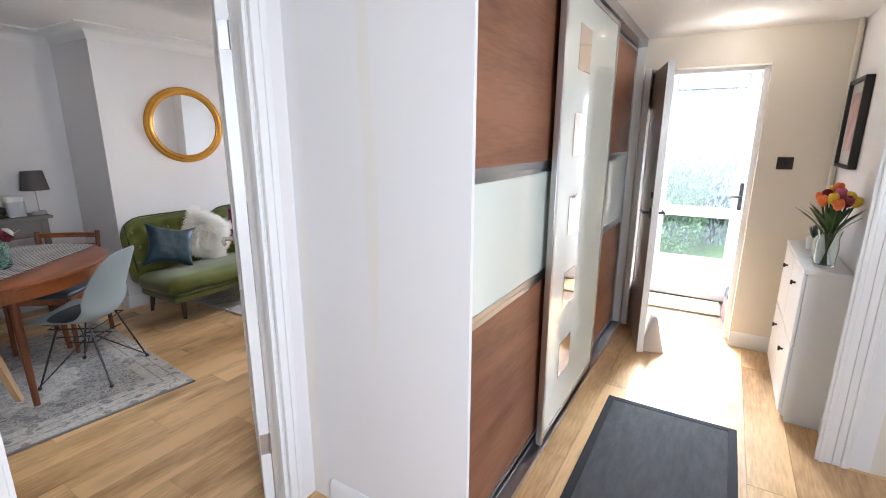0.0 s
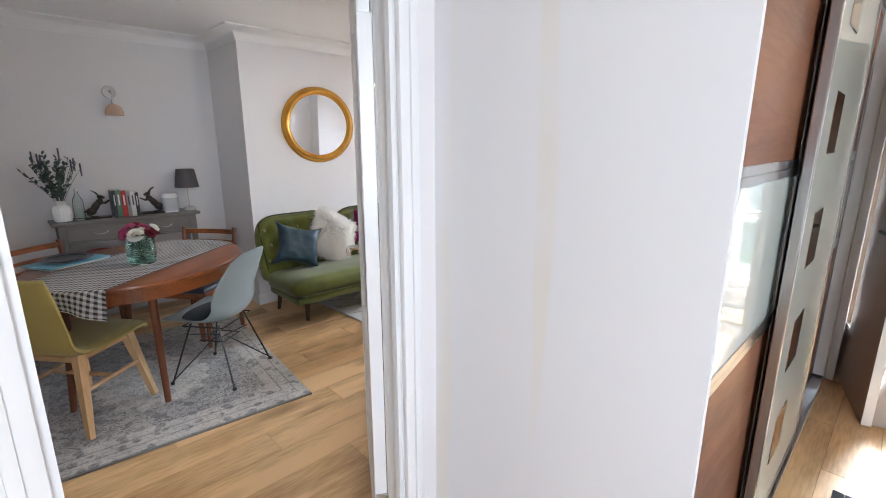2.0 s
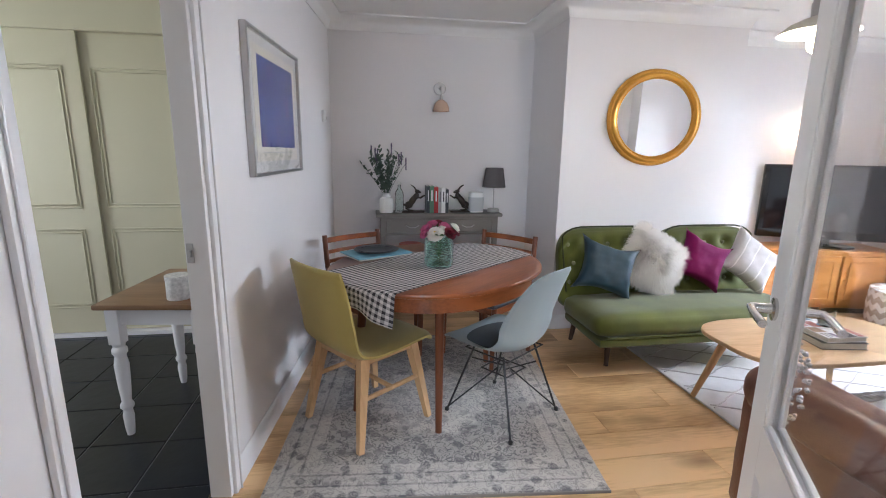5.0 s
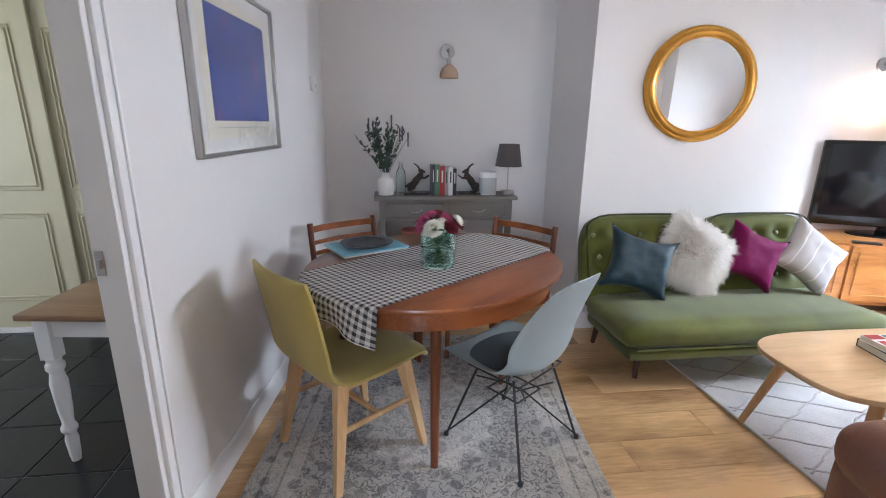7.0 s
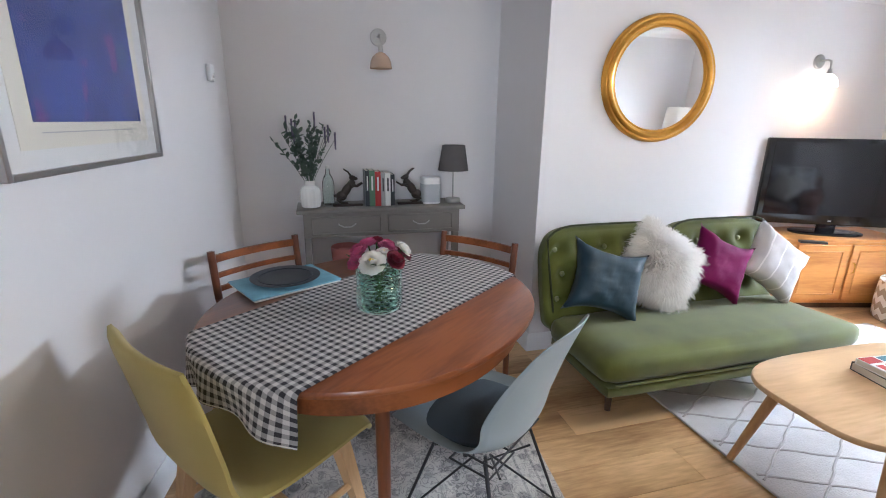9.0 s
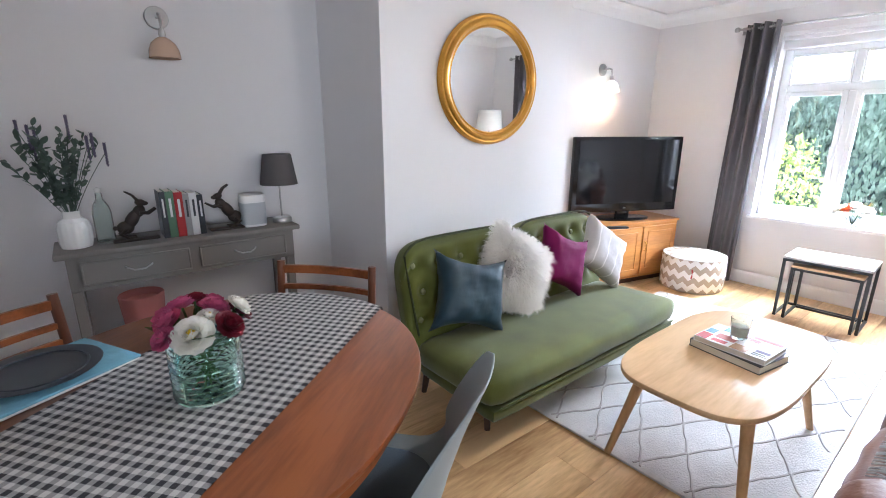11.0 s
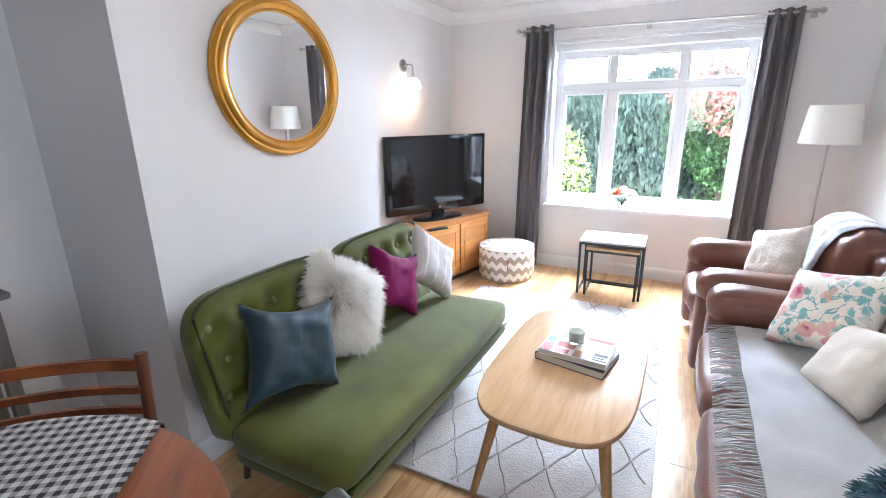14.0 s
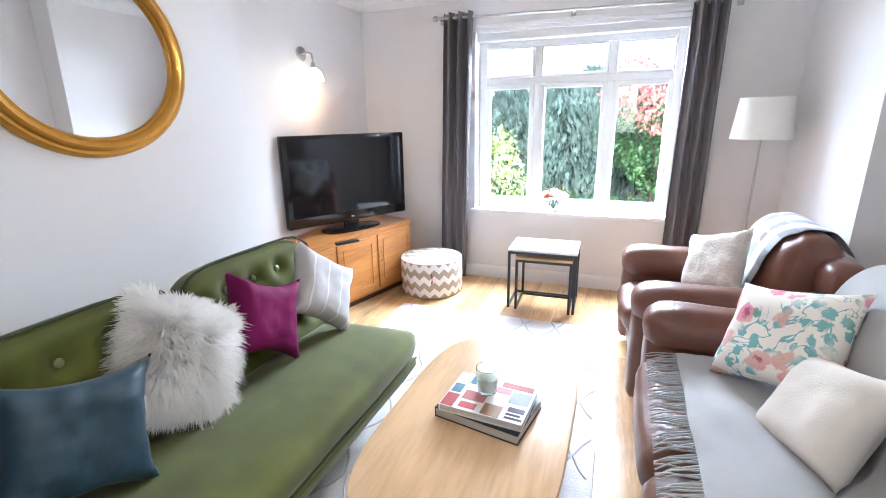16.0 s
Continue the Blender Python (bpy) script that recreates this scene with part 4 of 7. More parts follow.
# local cushion: stands in the x-z plane, faces -y
cushion("cushion", (-4.255, 2.005, 0.60), -20, 15, 82, 0.42, 0.38, 0.15, M["teal"], "teal satin cushion leaning on the green sofa", 1, 0.27, 0.014)
fur = cushion("fur_cushion", (-4.315, 2.375, 0.63), -16, 32, 86, 0.31, 0.31, 0.11, M["fur"], "white long-haired faux fur cushion on the green sofa", 2, 0.2)
cushion("cushion", (-4.275, 2.725, 0.625), -17, 24, 86, 0.38, 0.36, 0.13, M["magenta"], "magenta velvet cushion on the green sofa", 3, 0.30, 0.010)
cushion("cushion", (-4.255, 3.09, 0.62), -20, 38, 88, 0.39, 0.36, 0.13, M["stripes"], "white cushion with fine grey stripes on the green sofa", 4, 0.22, 0.008)

# ---- mirror ----
mir = thing("round_mirror", pose(BX + 0.007, 2.53, 1.608, 0, 91), "round mirror in a broad gilded moulded frame on the chimney breast", "mirror")
prof = [(0.285, 0.012), (0.29, 0.022), (0.30, 0.020), (0.306, 0.03), (0.318, 0.036), (0.330, 0.032), (0.335, 0.024), (0.346, 0.026), (0.356, 0.018), (0.360, 0.004), (0.360, 0.0), (0.285, 0.0)]
own = bmesh.new()
rings = []
for a in range(72):
    c, s = math.cos(a * math.tau / 72), math.sin(a * math.tau / 72)
    rings.append([own.verts.new((-0.955 * r * c, 1.04 * r * s, z)) for r, z in prof])
for a in range(72):
    for j in range(len(prof)):
        p, q = rings[a], rings[(a + 1) % 72]
        own.faces.new((p[j], q[j], q[(j + 1) % len(prof)], p[(j + 1) % len(prof)]))
bmesh.ops.recalc_face_normals(own, faces=own.faces[:])
part("frame", own, M["gold"], mir, "gilded moulded frame")
part("mirror_glass", bm_prism([(0.955 * 0.29 * math.cos(a * math.tau / 72), 1.04 * 0.29 * math.sin(a * math.tau / 72)) for a in range(72)], 0.003, 0.011), M["mirror"], mir, "silvered mirror glass")

# ---- dining table ----
TU = math.degrees(math.atan2(0.785, -0.625))
table = thing("dining_table", pose(-3.91, 0.815, 0, 0, 0, TU), "oval polished teak dining table with round tapered legs", "table")
part("tabletop", bm_prism(superellipse(0.605, 0.528, 2.1, 96), 0.726, 0.75, 0.009), M["teak"], table)
out, inn = superellipse(0.545, 0.48, 2.1, 96), superellipse(0.525, 0.46, 2.1, 96)
own = bmesh.new()
for z0, z1 in ((0.645, 0.726),):
    r4 = [[own.verts.new((x, y, z)) for x, y in o] for o, z in ((out, z0), (out, z1), (inn, z1), (inn, z0))]
    for p, q in zip(r4, r4[1:] + r4[:1]):
        for i in range(96):
            own.faces.new((p[i], p[(i + 1) % 96], q[(i + 1) % 96], q[i]))
bmesh.ops.recalc_face_normals(own, faces=own.faces[:])
part("apron", own, M["teak"], table)
for wx, wy in ((-3.47, 0.76), (-4.19, 1.18), (-4.33, 0.76), (-3.72, 0.36)):
    p = pose(0, 0, 0, 0, 0, -TU) @ Vector((wx + 3.91, wy - 0.815, 0))
    k = Vector((p.x, p.y, 0)).normalized() * 0.06
    part("leg", bm_tube([(p.x - k.x, p.y - k.y, 0.726), (p.x - k.x * 0.9, p.y - k.y * 0.9, 0.62), (p.x, p.y, 0.012)], 0.03, 18, r2=0.016), M["teak_leg"], table)

# ---- rugs ----
rug = thing("dining_rug", pose(-3.80, 0.77, 0.0, 0, 0, -5.5), "grey and cream faded oriental rug under the dining table", "rug")
part("woven_field", bm_box(-0.88, -0.70, 0.0005, 0.75, 0.70, 0.011, 0.004, 2), M["oriental"], rug)
rug2 = thing("lounge_rug", pose(-3.72, 3.29, 0.0, 0, 0, 1.0), "pale grey rug with a raised lattice pattern", "rug")
part("woven_field", bm_box(-0.74, -1.05, 0.0005, 0.72, 1.10, 0.014, 0.005, 2), M["lattice_pile"], rug2)

# ---- coffee table ----
ct = thing("coffee_table", pose(-3.355, 2.665, 0, 0, 0, 0), "pale oak coffee table with rounded ends and splayed legs", "coffee table")
part("tabletop", bm_prism(superellipse(0.288, 0.525, 3.6, 96), 0.43, 0.455, 0.007), M["oak"], ct)
for x, y in ((-0.255, -0.43), (0.255, -0.43), (-0.24, 0.45), (0.235, 0.45)):
    part("leg", bm_tube([(x * 0.72, y * 0.72, 0.43), (x, y, 0.012)], 0.024, 14, r2=0.014), M["oak_leg"], ct)

# ---- tv cabinet and tv ----
CA = 14.0
cab = thing("tv_cabinet", pose(-4.64, 4.87, 0, 0, 0, -CA), "honey oak low tv cabinet with panelled doors", "cabinet")
# local: x into the wall is negative, y runs back to -length
CL, CD, CH = 1.28, 0.42, 0.56
part("body", bm_box(-CD, -CL, 0.05, 0.0, 0.0, CH - 0.022, 0.003, 1), M["honey"], cab)
part("top", bm_box(-CD - 0.005, -CL - 0.012, CH - 0.022, 0.014, 0.012, CH, 0.005, 2), M["honey"], cab)
part("plinth", bm_box(-CD + 0.02, -CL + 0.02, 0, -0.03, -0.02, 0.05), M["dark_leg"], cab)
for k in range(3):
    y1 = -0.02 - k * 0.42
    y0 = y1 - 0.40
    dr = part("door", bm_box(0.001, y0, 0.08, 0.016, y1, CH - 0.045, 0.003, 1), M["honey"], cab)
    bd = bmesh.new()
    for a, b, c, e in ((y0 + 0.05, y1 - 0.05, 0.125, 0.137), (y0 + 0.05, y1 - 0.05, CH - 0.1, CH - 0.088), (y0 + 0.05, y0 + 0.062, 0.137, CH - 0.1), (y1 - 0.062, y1 - 0.05, 0.137, CH - 0.1)):
        bm_box(0.0165, a, c, 0.022, b, e, 0.002, 1, bd)
    part("moulding", bd, M["honey"], dr)
    part("handle", bm_tube([(0.017, y0 + 0.025, 0.30), (0.035, y0 + 0.025, 0.31), (0.035, y0 + 0.025, 0.37), (0.017, y0 + 0.025, 0.38)], 0.005, 8), M["gold"], dr, "small brass handle")
tv = thing("television", pose(-4.94, 4.43, CH, 0, 0, 63.5), "black flat-screen television on a swivel stand, switched off", "television")
part("bezel", bm_box(-0.515, -0.03, 0.07, 0.515, 0.03, 0.72, 0.008, 2), M["black_gloss"], tv)
part("screen", bm_box(-0.475, -0.034, 0.145, 0.475, -0.029, 0.69), M["screen"], tv, "dark glossy screen")
part("rear_case", bm_box(-0.36, 0.03, 0.15, 0.36, 0.075, 0.62, 0.02, 2), M["black"], tv)
part("foot", bm_prism(superellipse(0.25, 0.12, 2.4, 48), 0.0, 0.018, 0.005), M["black_gloss"], tv)
part("neck", bm_box(-0.06, -0.02, 0.015, 0.06, 0.02, 0.1, 0.006, 2), M["black_gloss"], tv)
part("logo", bm_box(-0.012, -0.0325, 0.098, 0.012, -0.0295, 0.108), M["steel"], tv, "small pale maker's mark")

# ---- leather sofa and armchair ----


def leather_seat(name, m, w, label, group, cushions):
    """Facing -x; local y along the width, from -w/2 to w/2."""
    s = thing(name, m, label, "sofa" if cushions > 1 else "armchair", group)
    d, aw = 0.88, 0.2
    part("base", bm_soft_box(-0.40, -w / 2 + 0.03, 0.05, d / 2 - 0.02, w / 2 - 0.03, 0.30, 0.03, 10, 0.0), M["leather"], s)
    for sgn in (-1, 1):
        y0, y1 = sorted((sgn * (w / 2 - aw), sgn * w / 2))
        a = bm_soft_box(-d / 2, y0 + 0.015, 0.05, d / 2 - 0.05, y1 - 0.015, 0.52, 0.04, 10, 0.006, 1.0, 0.004)
        bm_soft_box(-d / 2 - 0.012, y0 - 0.01, 0.44, d / 2 - 0.05, y1 + 0.01, 0.63, 0.085, 12, 0.004, 3.0, 0.006, a)
        part("arm", a, M["leather"], s)
    inner = w - 2 * aw
    for k in range(cushions):
        y0 = -inner / 2 + inner * k / cushions
        part("seat_cushion", bm_soft_box(-d / 2 - 0.02, y0 + 0.004, 0.29, d / 2 - 0.25, y0 + inner / cushions - 0.004, 0.45, 0.06, 12, 0.02, k + 2.0, 0.01), M["leather"], s)
        part("back_cushion", bm_soft_box(-0.12, y0 + 0.004, 0.0, 0.10, y0 + inner / cushions - 0.004, 0.44, 0.08, 12, 0.03, k + 5.0, 0.012), M["leather"], s).matrix_basis = pose(d / 2 - 0.2, 0, 0.40, 0, 12)
    part("back", bm_soft_box(d / 2 - 0.16, -w / 2 + 0.04, 0.05, d / 2, w / 2 - 0.04, 0.78, 0.06, 12, 0.0, 8.0, 0.006), M["leather"], s)
    for x in (-0.36, 0.36):
        for y in (-w / 2 + 0.08, w / 2 - 0.08):
            part("foot", bm_lathe([(0.02, 0), (0.028, 0.055)], 14), M["dark_leg"], s).matrix_basis = pose(x, y, 0)
    return s


leather_seat("leather_sofa", pose(-2.40, 2.62, 0), 1.72, "worn brown leather sofa with rolled arms", "leather suite", 2)
leather_seat("leather_armchair", pose(-2.47, 3.99, 0, 0, 0, 4), 0.88, "worn brown leather armchair with rolled arms", "leather suite", 1)

# ---- console table ----
con = thing("console_table", pose(-5.23, 1.01, 0), "grey painted console table with two drawers", "console table")
CZ = 0.86
part("tabletop", bm_box(-0.15, -0.51, CZ - 0.025, 0.15, 0.51, CZ, 0.006, 2), M["grey_paint"], con)
part("carcass", bm_box(-0.135, -0.475, CZ - 0.17, 0.13, 0.475, CZ - 0.025), M["grey_paint"], con)
part("lower_shelf", bm_box(-0.13, -0.47, 0.16, 0.13, 0.47, 0.185, 0.003, 1), M["grey_paint"], con)
for s in (-1, 1):
    y0, y1 = sorted((s * 0.02, s * 0.43))
    dr = part("drawer", bm_box(0.13, y0, CZ - 0.15, 0.138, y1, CZ - 0.045, 0.003, 1), M["grey_paint"], con)
    bd = bmesh.new()
    for a, b, c, e in ((y0, y1, CZ - 0.15, CZ - 0.142), (y0, y1, CZ - 0.053, CZ - 0.045), (y0, y0 + 0.008, CZ - 0.142, CZ - 0.053), (y1 - 0.008, y1, CZ - 0.142, CZ - 0.053)):
        bm_box(0.138, a, c, 0.145, b, e, 0.002, 1, bd)
    part("moulding", bd, M["grey_paint"], dr)
    ym = (y0 + y1) / 2
    part("pull", bm_tube([(0.14, ym - 0.05, CZ - 0.09), (0.155, ym - 0.045, CZ - 0.092), (0.162, ym - 0.02, CZ - 0.104), (0.162, ym + 0.02, CZ - 0.104), (0.155, ym + 0.045, CZ - 0.092), (0.14, ym + 0.05, CZ - 0.09)], 0.004, 8), M["steel"], dr, "aged metal swan-neck pull")
for x in (-0.115, 0.11):
    for y in (-0.455, 0.455):
        part("leg", bm_box(x - 0.02, y - 0.02, 0, x + 0.02, y + 0.02, CZ - 0.17, 0.004, 1), M["grey_paint"], con)

# ---- dining chairs ----


def bm_shell(rows, thick, cols=14, bm=None):
    """A bent seat: rows of (x, z, half width, side lift, side wrap) from the front lip to the top of the back."""
    own = bmesh.new()
    k = len(rows)
    top, low = [], []
    for i, (x, z, hw, lift, wrap) in enumerate(rows):
        a, b = rows[max(i - 1, 0)], rows[min(i + 1, k - 1)]
        way = Vector((b[0] - a[0], 0, b[1] - a[1])).normalized()
        n = Vector((way.z, 0, -way.x))
        tr, lr = [], []
        for j in range(cols + 1):
            v = j / cols * 2 - 1
            p = Vector((x + wrap * v * v, v * hw, z + lift * abs(v) ** 2.4))
            e = thick / 2 * (1 - 0.75 * max(abs(v) ** 8, abs((i / (k - 1)) * 2 - 1) ** 14))
            tr.append(own.verts.new(p - n * e))
            lr.append(own.verts.new(p + n * e))
        top.append(tr), low.append(lr)
    for i in range(k - 1):
        for j in range(cols):
            own.faces.new((top[i][j], top[i + 1][j], top[i + 1][j + 1], top[i][j + 1]))
            own.faces.new((low[i][j], low[i][j + 1], low[i + 1][j + 1], low[i + 1][j]))
    for j in range(cols):
        own.faces.new((top[0][j], top[0][j + 1], low[0][j + 1], low[0][j]))
        own.faces.new((top[-1][j + 1], top[-1][j], low[-1][j], low[-1][j + 1]))
    for i in range(k - 1):
        own.faces.new((top[i + 1][0], top[i][0], low[i][0], low[i + 1][0]))
        own.faces.new((top[i][-1], top[i + 1][-1], low[i + 1][-1], low[i][-1]))
    bmesh.ops.recalc_face_normals(own, faces=own.faces[:])
    return join(bm, own)


def along(points, count):
    """Smooth run of tuples through a few given ones."""
    out = []
    k = len(points)
    for i in range(count):
        t = i / (count - 1) * (k - 1)
        j = min(int(t), k - 2)
        f = t - j
        p0, p1, p2, p3 = (points[max(0, min(k - 1, j + d))] for d in (-1, 0, 1, 2))
        out.append(tuple(0.5 * (2 * b + (c - a) * f + (2 * a - 5 * b + 4 * c - d) * f * f + (3 * b - a - 3 * c + d) * f ** 3) for a, b, c, d in zip(p0, p1, p2, p3)))
    return out


yc = thing("upholstered_chair", pose(-3.655, 0.425, 0, 0, 0, 128), "mustard yellow upholstered dining chair with splayed oak legs", "chair", "chairs round the table")
part("seat_shell", bm_shell(along([(0.235, 0.43, 0.215, 0, 0), (0.20, 0.455, 0.225, 0, 0), (0.0, 0.45, 0.232, 0, 0), (-0.14, 0.448, 0.225, 0.005, 0.0), (-0.215, 0.49, 0.215, 0.004, 0.01), (-0.245, 0.60, 0.21, 0, 0.02), (-0.275, 0.75, 0.205, 0, 0.022), (-0.30, 0.855, 0.195, 0, 0.022)], 34), 0.042), M["mustard"], yc, angle=60)
for x, y in ((0.215, 0.215), (0.215, -0.215), (-0.215, 0.215), (-0.215, -0.215)):
    part("leg", bm_tube([(x * 0.68, y * 0.74, 0.43), (x, y, 0.012)], 0.033, 4, r2=0.019), M["oak_leg"], yc, "splayed tapered oak leg")
for s in (-1, 1):
    part("side_rail", bm_tube([(0.17, s * 0.185, 0.245), (-0.17, s * 0.185, 0.245)], 0.012, 8), M["oak_leg"], yc)
part("seat_frame", bm_box(-0.17, -0.175, 0.395, 0.17, 0.175, 0.425, 0.006, 1), M["oak_leg"], yc, "oak frame under the seat")
part("cross_rail", bm_tube([(0, -0.185, 0.245), (0, 0.185, 0.245)], 0.012, 8), M["oak_leg"], yc)

ec = thing("shell_chair", pose(-3.62, 1.12, 0, 0, 0, 217), "blue-grey moulded shell chair on a black wire base", "chair", "chairs round the table")
part("seat_shell", bm_shell(along([(0.25, 0.395, 0.18, 0.01, 0), (0.21, 0.425, 0.215, 0.012, 0), (0.08, 0.41, 0.232, 0.03, 0), (-0.06, 0.395, 0.235, 0.055, 0), (-0.155, 0.43, 0.232, 0.07, 0.03), (-0.195, 0.55, 0.225, 0.02, 0.06), (-0.235, 0.68, 0.21, 0, 0.05), (-0.28, 0.80, 0.165, -0.01, 0.03), (-0.295, 0.835, 0.10, -0.006, 0.01)], 40), 0.009, 18), M["shell"], ec, angle=70)
# darker slate blue disc over the middle of the shell's seat
part("seat_disc", bm_prism(superellipse(0.185, 0.185, 2.6, 40), 0.0, 0.022, 0.009), M["slate_blue"], ec, "slate blue round disc on the seat").matrix_basis = pose(0.04, 0, 0.412, 0, 3, 0)
for sx in (-1, 1):
    for sy in (-1, 1):
        part("leg", bm_tube([(sx * 0.09, sy * 0.13, 0.385), (sx * 0.205, sy * 0.205, 0.012)], 0.0055, 8), M["black"], ec, "black wire leg")
        part("brace", bm_tube([(sx * 0.13, -sy * 0.10, 0.30), (sx * 0.02, sy * 0.02, 0.255), (sx * 0.198, sy * 0.198, 0.035)], 0.0042, 8), M["black"], ec, "black wire brace")
        part("glide", bm_lathe([(0.011, 0), (0.012, 0.012), (0.006, 0.02)], 10), M["black"], ec).matrix_basis = pose(sx * 0.205, sy * 0.205, 0.01)
part("top_frame", bm_tube([(0.13, -0.15, 0.375), (-0.13, -0.15, 0.375), (-0.13, 0.15, 0.375), (0.13, 0.15, 0.375)], 0.0045, 8, loop=True), M["black"], ec)
part("low_frame", bm_tube([(0.08, -0.08, 0.255), (-0.08, -0.08, 0.255), (-0.08, 0.08, 0.255), (0.08, 0.08, 0.255)], 0.0045, 8, loop=True), M["black"], ec)

lc = thing("ladder_back_chair", pose(-4.41, 0.46, 0, 0, 0, 35), "teak ladder-back dining chair pushed under the table", "chair", "chairs round the table")
for s in (-1, 1):
    part("back_post", bm_tube([(-0.22, s * 0.20, 0.012), (-0.19, s * 0.205, 0.44), (-0.20, s * 0.207, 0.60), (-0.225, s * 0.207, 0.81)], 0.016, 12), M["teak_leg"], lc)
    part("front_leg", bm_tube([(0.2, s * 0.2, 0.42), (0.21, s * 0.2, 0.012)], 0.017, 12, r2=0.013), M["teak_leg"], lc)
    part("side_rail", bm_box(-0.19, s * 0.2 - 0.009, 0.37, 0.2, s * 0.2 + 0.009, 0.42, 0.003, 1), M["teak"], lc)
for z, h in ((0.775, 0.034), (0.70, 0.022), (0.64, 0.022)):
    rail = bmesh.new()
    pts = []
    for j in range(13):
        v = j / 12 * 2 - 1
        x = -0.198 - (z - 0.6) * 0.12 - 0.028 * (1 - v * v)
        pts.append([rail.verts.new((x + dx, v * 0.207, z + dz)) for dx, dz in ((-0.007, -h / 2), (0.007, -h / 2), (0.007, h / 2), (-0.007, h / 2))])
    for a, b in zip(pts, pts[1:]):
        for j in range(4):
            rail.faces.new((a[j], a[(j + 1) % 4], b[(j + 1) % 4], b[j]))
    bmesh.ops.recalc_face_normals(rail, faces=rail.faces[:])
    part("back_rail", rail, M["teak"], lc)
part("seat", bm_soft_box(-0.2, -0.215, 0.41, 0.225, 0.215, 0.46, 0.02, 8, 0.008), M["dark_cover"], lc, "dark upholstered seat")
part("front_rail", bm_box(0.19, -0.2, 0.37, 0.208, 0.2, 0.42, 0.003, 1), M["teak"], lc)
copy_thing(lc, pose(-4.335, 1.215, 0, 0, 0, -51))

# ---- on the dining table ----
TZ = 0.75
runner = thing("table_runner", pose(-3.91, 0.815, 0, 0, 0, TU), "black and white gingham cloth runner hanging over the table's ends", "table runner")
bm = bmesh.new()
uvl = bm.loops.layers.uv.new("UVMap")
cols, rowsn = 26, 96
over0, over1, half = 0.11, 0.04, 0.262
edge_half = 0.60
verts = {}
total = 2 * edge_half + over0 + over1


def runner_point(s, v, lift):
    """s: length along the cloth from its low end; v: -1..1 across."""
    y = v * half
    lim = 0.607 * max(0.0, 1 - (abs(y) / 0.529) ** 2.1) ** (1 / 2.1)
    pos = s - over0 - edge_half
    r = 0.014
    sway = 0.018 * math.sin(v * 7.5 + 0.6) * 1.0
    if abs(pos) <= lim:
        return Vector((pos, y, TZ + 0.0018 + lift))
    d = abs(pos) - lim
    sg = math.copysign(1, pos)
    if d < r * 1.57:
        a = d / r
        return Vector((sg * (lim + (r + lift) * math.sin(a)), y, TZ + 0.0018 - r + (r + lift) * math.cos(a)))
    e = d - r * 1.57
    return Vector((sg * (lim + r + lift + e * 0.05 + sway * min(1, e / 0.12)), y * (1 - 0.10 * e / 0.2), TZ + 0.0018 - r - e))


for side, lift in ((1, 0.0016), (0, 0.0)):
    for i in range(rowsn + 1):
        for j in range(cols + 1):
            verts[side, i, j] = bm.verts.new(runner_point(i / rowsn * total, j / cols * 2 - 1, lift))
for side in (0, 1):
    for i in range(rowsn):
        for j in range(cols):
            ids = [(i, j), (i + 1, j), (i + 1, j + 1), (i, j + 1)]
            ids = ids if side == 1 else ids[::-1]
            f = bm.faces.new([verts[side, a, b] for a, b in ids])
            for loop, (a, b) in zip(f.loops, ids):
                loop[uvl].uv = (a / rowsn * total, b / cols * 2 * half)
part("cloth", bm, M["gingham"], runner, angle=80)
for end in (0.004, total - 0.004):
    part("hem", bm_tube([runner_point(end, j / 13 - 1, 0.001) for j in range(27)], 0.0022, 6), M["paper"], runner, "stitched pale hem")

vase = thing("glass_vase", pose(-3.83, 0.806, TZ + 0.004), "ribbed sea-green glass vase of cut flowers on the runner", "vase")
prof = [(0.02, 0.0), (0.066, 0.0), (0.074, 0.008)]
for k in range(40):
    prof.append((0.0755 + 0.0022 * math.sin(k * math.tau / 4), 0.012 + k * 0.0036))
prof += [(0.073, 0.158), (0.068, 0.163), (0.066, 0.158)] + [(0.0705, 0.15), (0.0705, 0.012), (0.02, 0.008)]
part("glass", bm_lathe(prof, 40), M["green_glass"], vase)


def bm_bloom(r, layers, seed, cup=0.6, bm=None, m=None):
    """A many-petalled round flower head."""
    rnd = random.Random(seed)
    own = bmesh.new()
    for k in range(layers):
        f = k / max(1, layers - 1)
        count = 6 + k
        for p in range(count):
            a = (p + 0.5 * (k % 2)) * math.tau / count + rnd.uniform(-0.15, 0.15)
            tilt = 1.35 - 1.25 * f + rnd.uniform(-0.12, 0.12)
            ln = r * (0.45 + 0.55 * f)
            wd = r * (0.26 + 0.2 * f)
            grid = []
            for i in range(4):
                t = i / 3
                row = []
                for j in range(3):
                    s = j - 1
                    wid = wd * math.sin(math.pi * (0.22 + 0.66 * t))
                    out = ln * t * math.cos(tilt) + 0.12 * r * math.sin(math.pi * t)
                    up = ln * t * math.sin(tilt) - cup * 0.1 * r * abs(s) + 0.10 * r * t * t
                    x, y = out, s * wid
                    row.append(own.verts.new((x * math.cos(a) - y * math.sin(a), x * math.sin(a) + y * math.cos(a), up + r * 0.1 * (1 - f))))
                grid.append(row)
            for i in range(3):
                for j in range(2):
                    own.faces.new((grid[i][j], grid[i + 1][j], grid[i + 1][j + 1], grid[i][j + 1]))
    return join(bm, own, m)


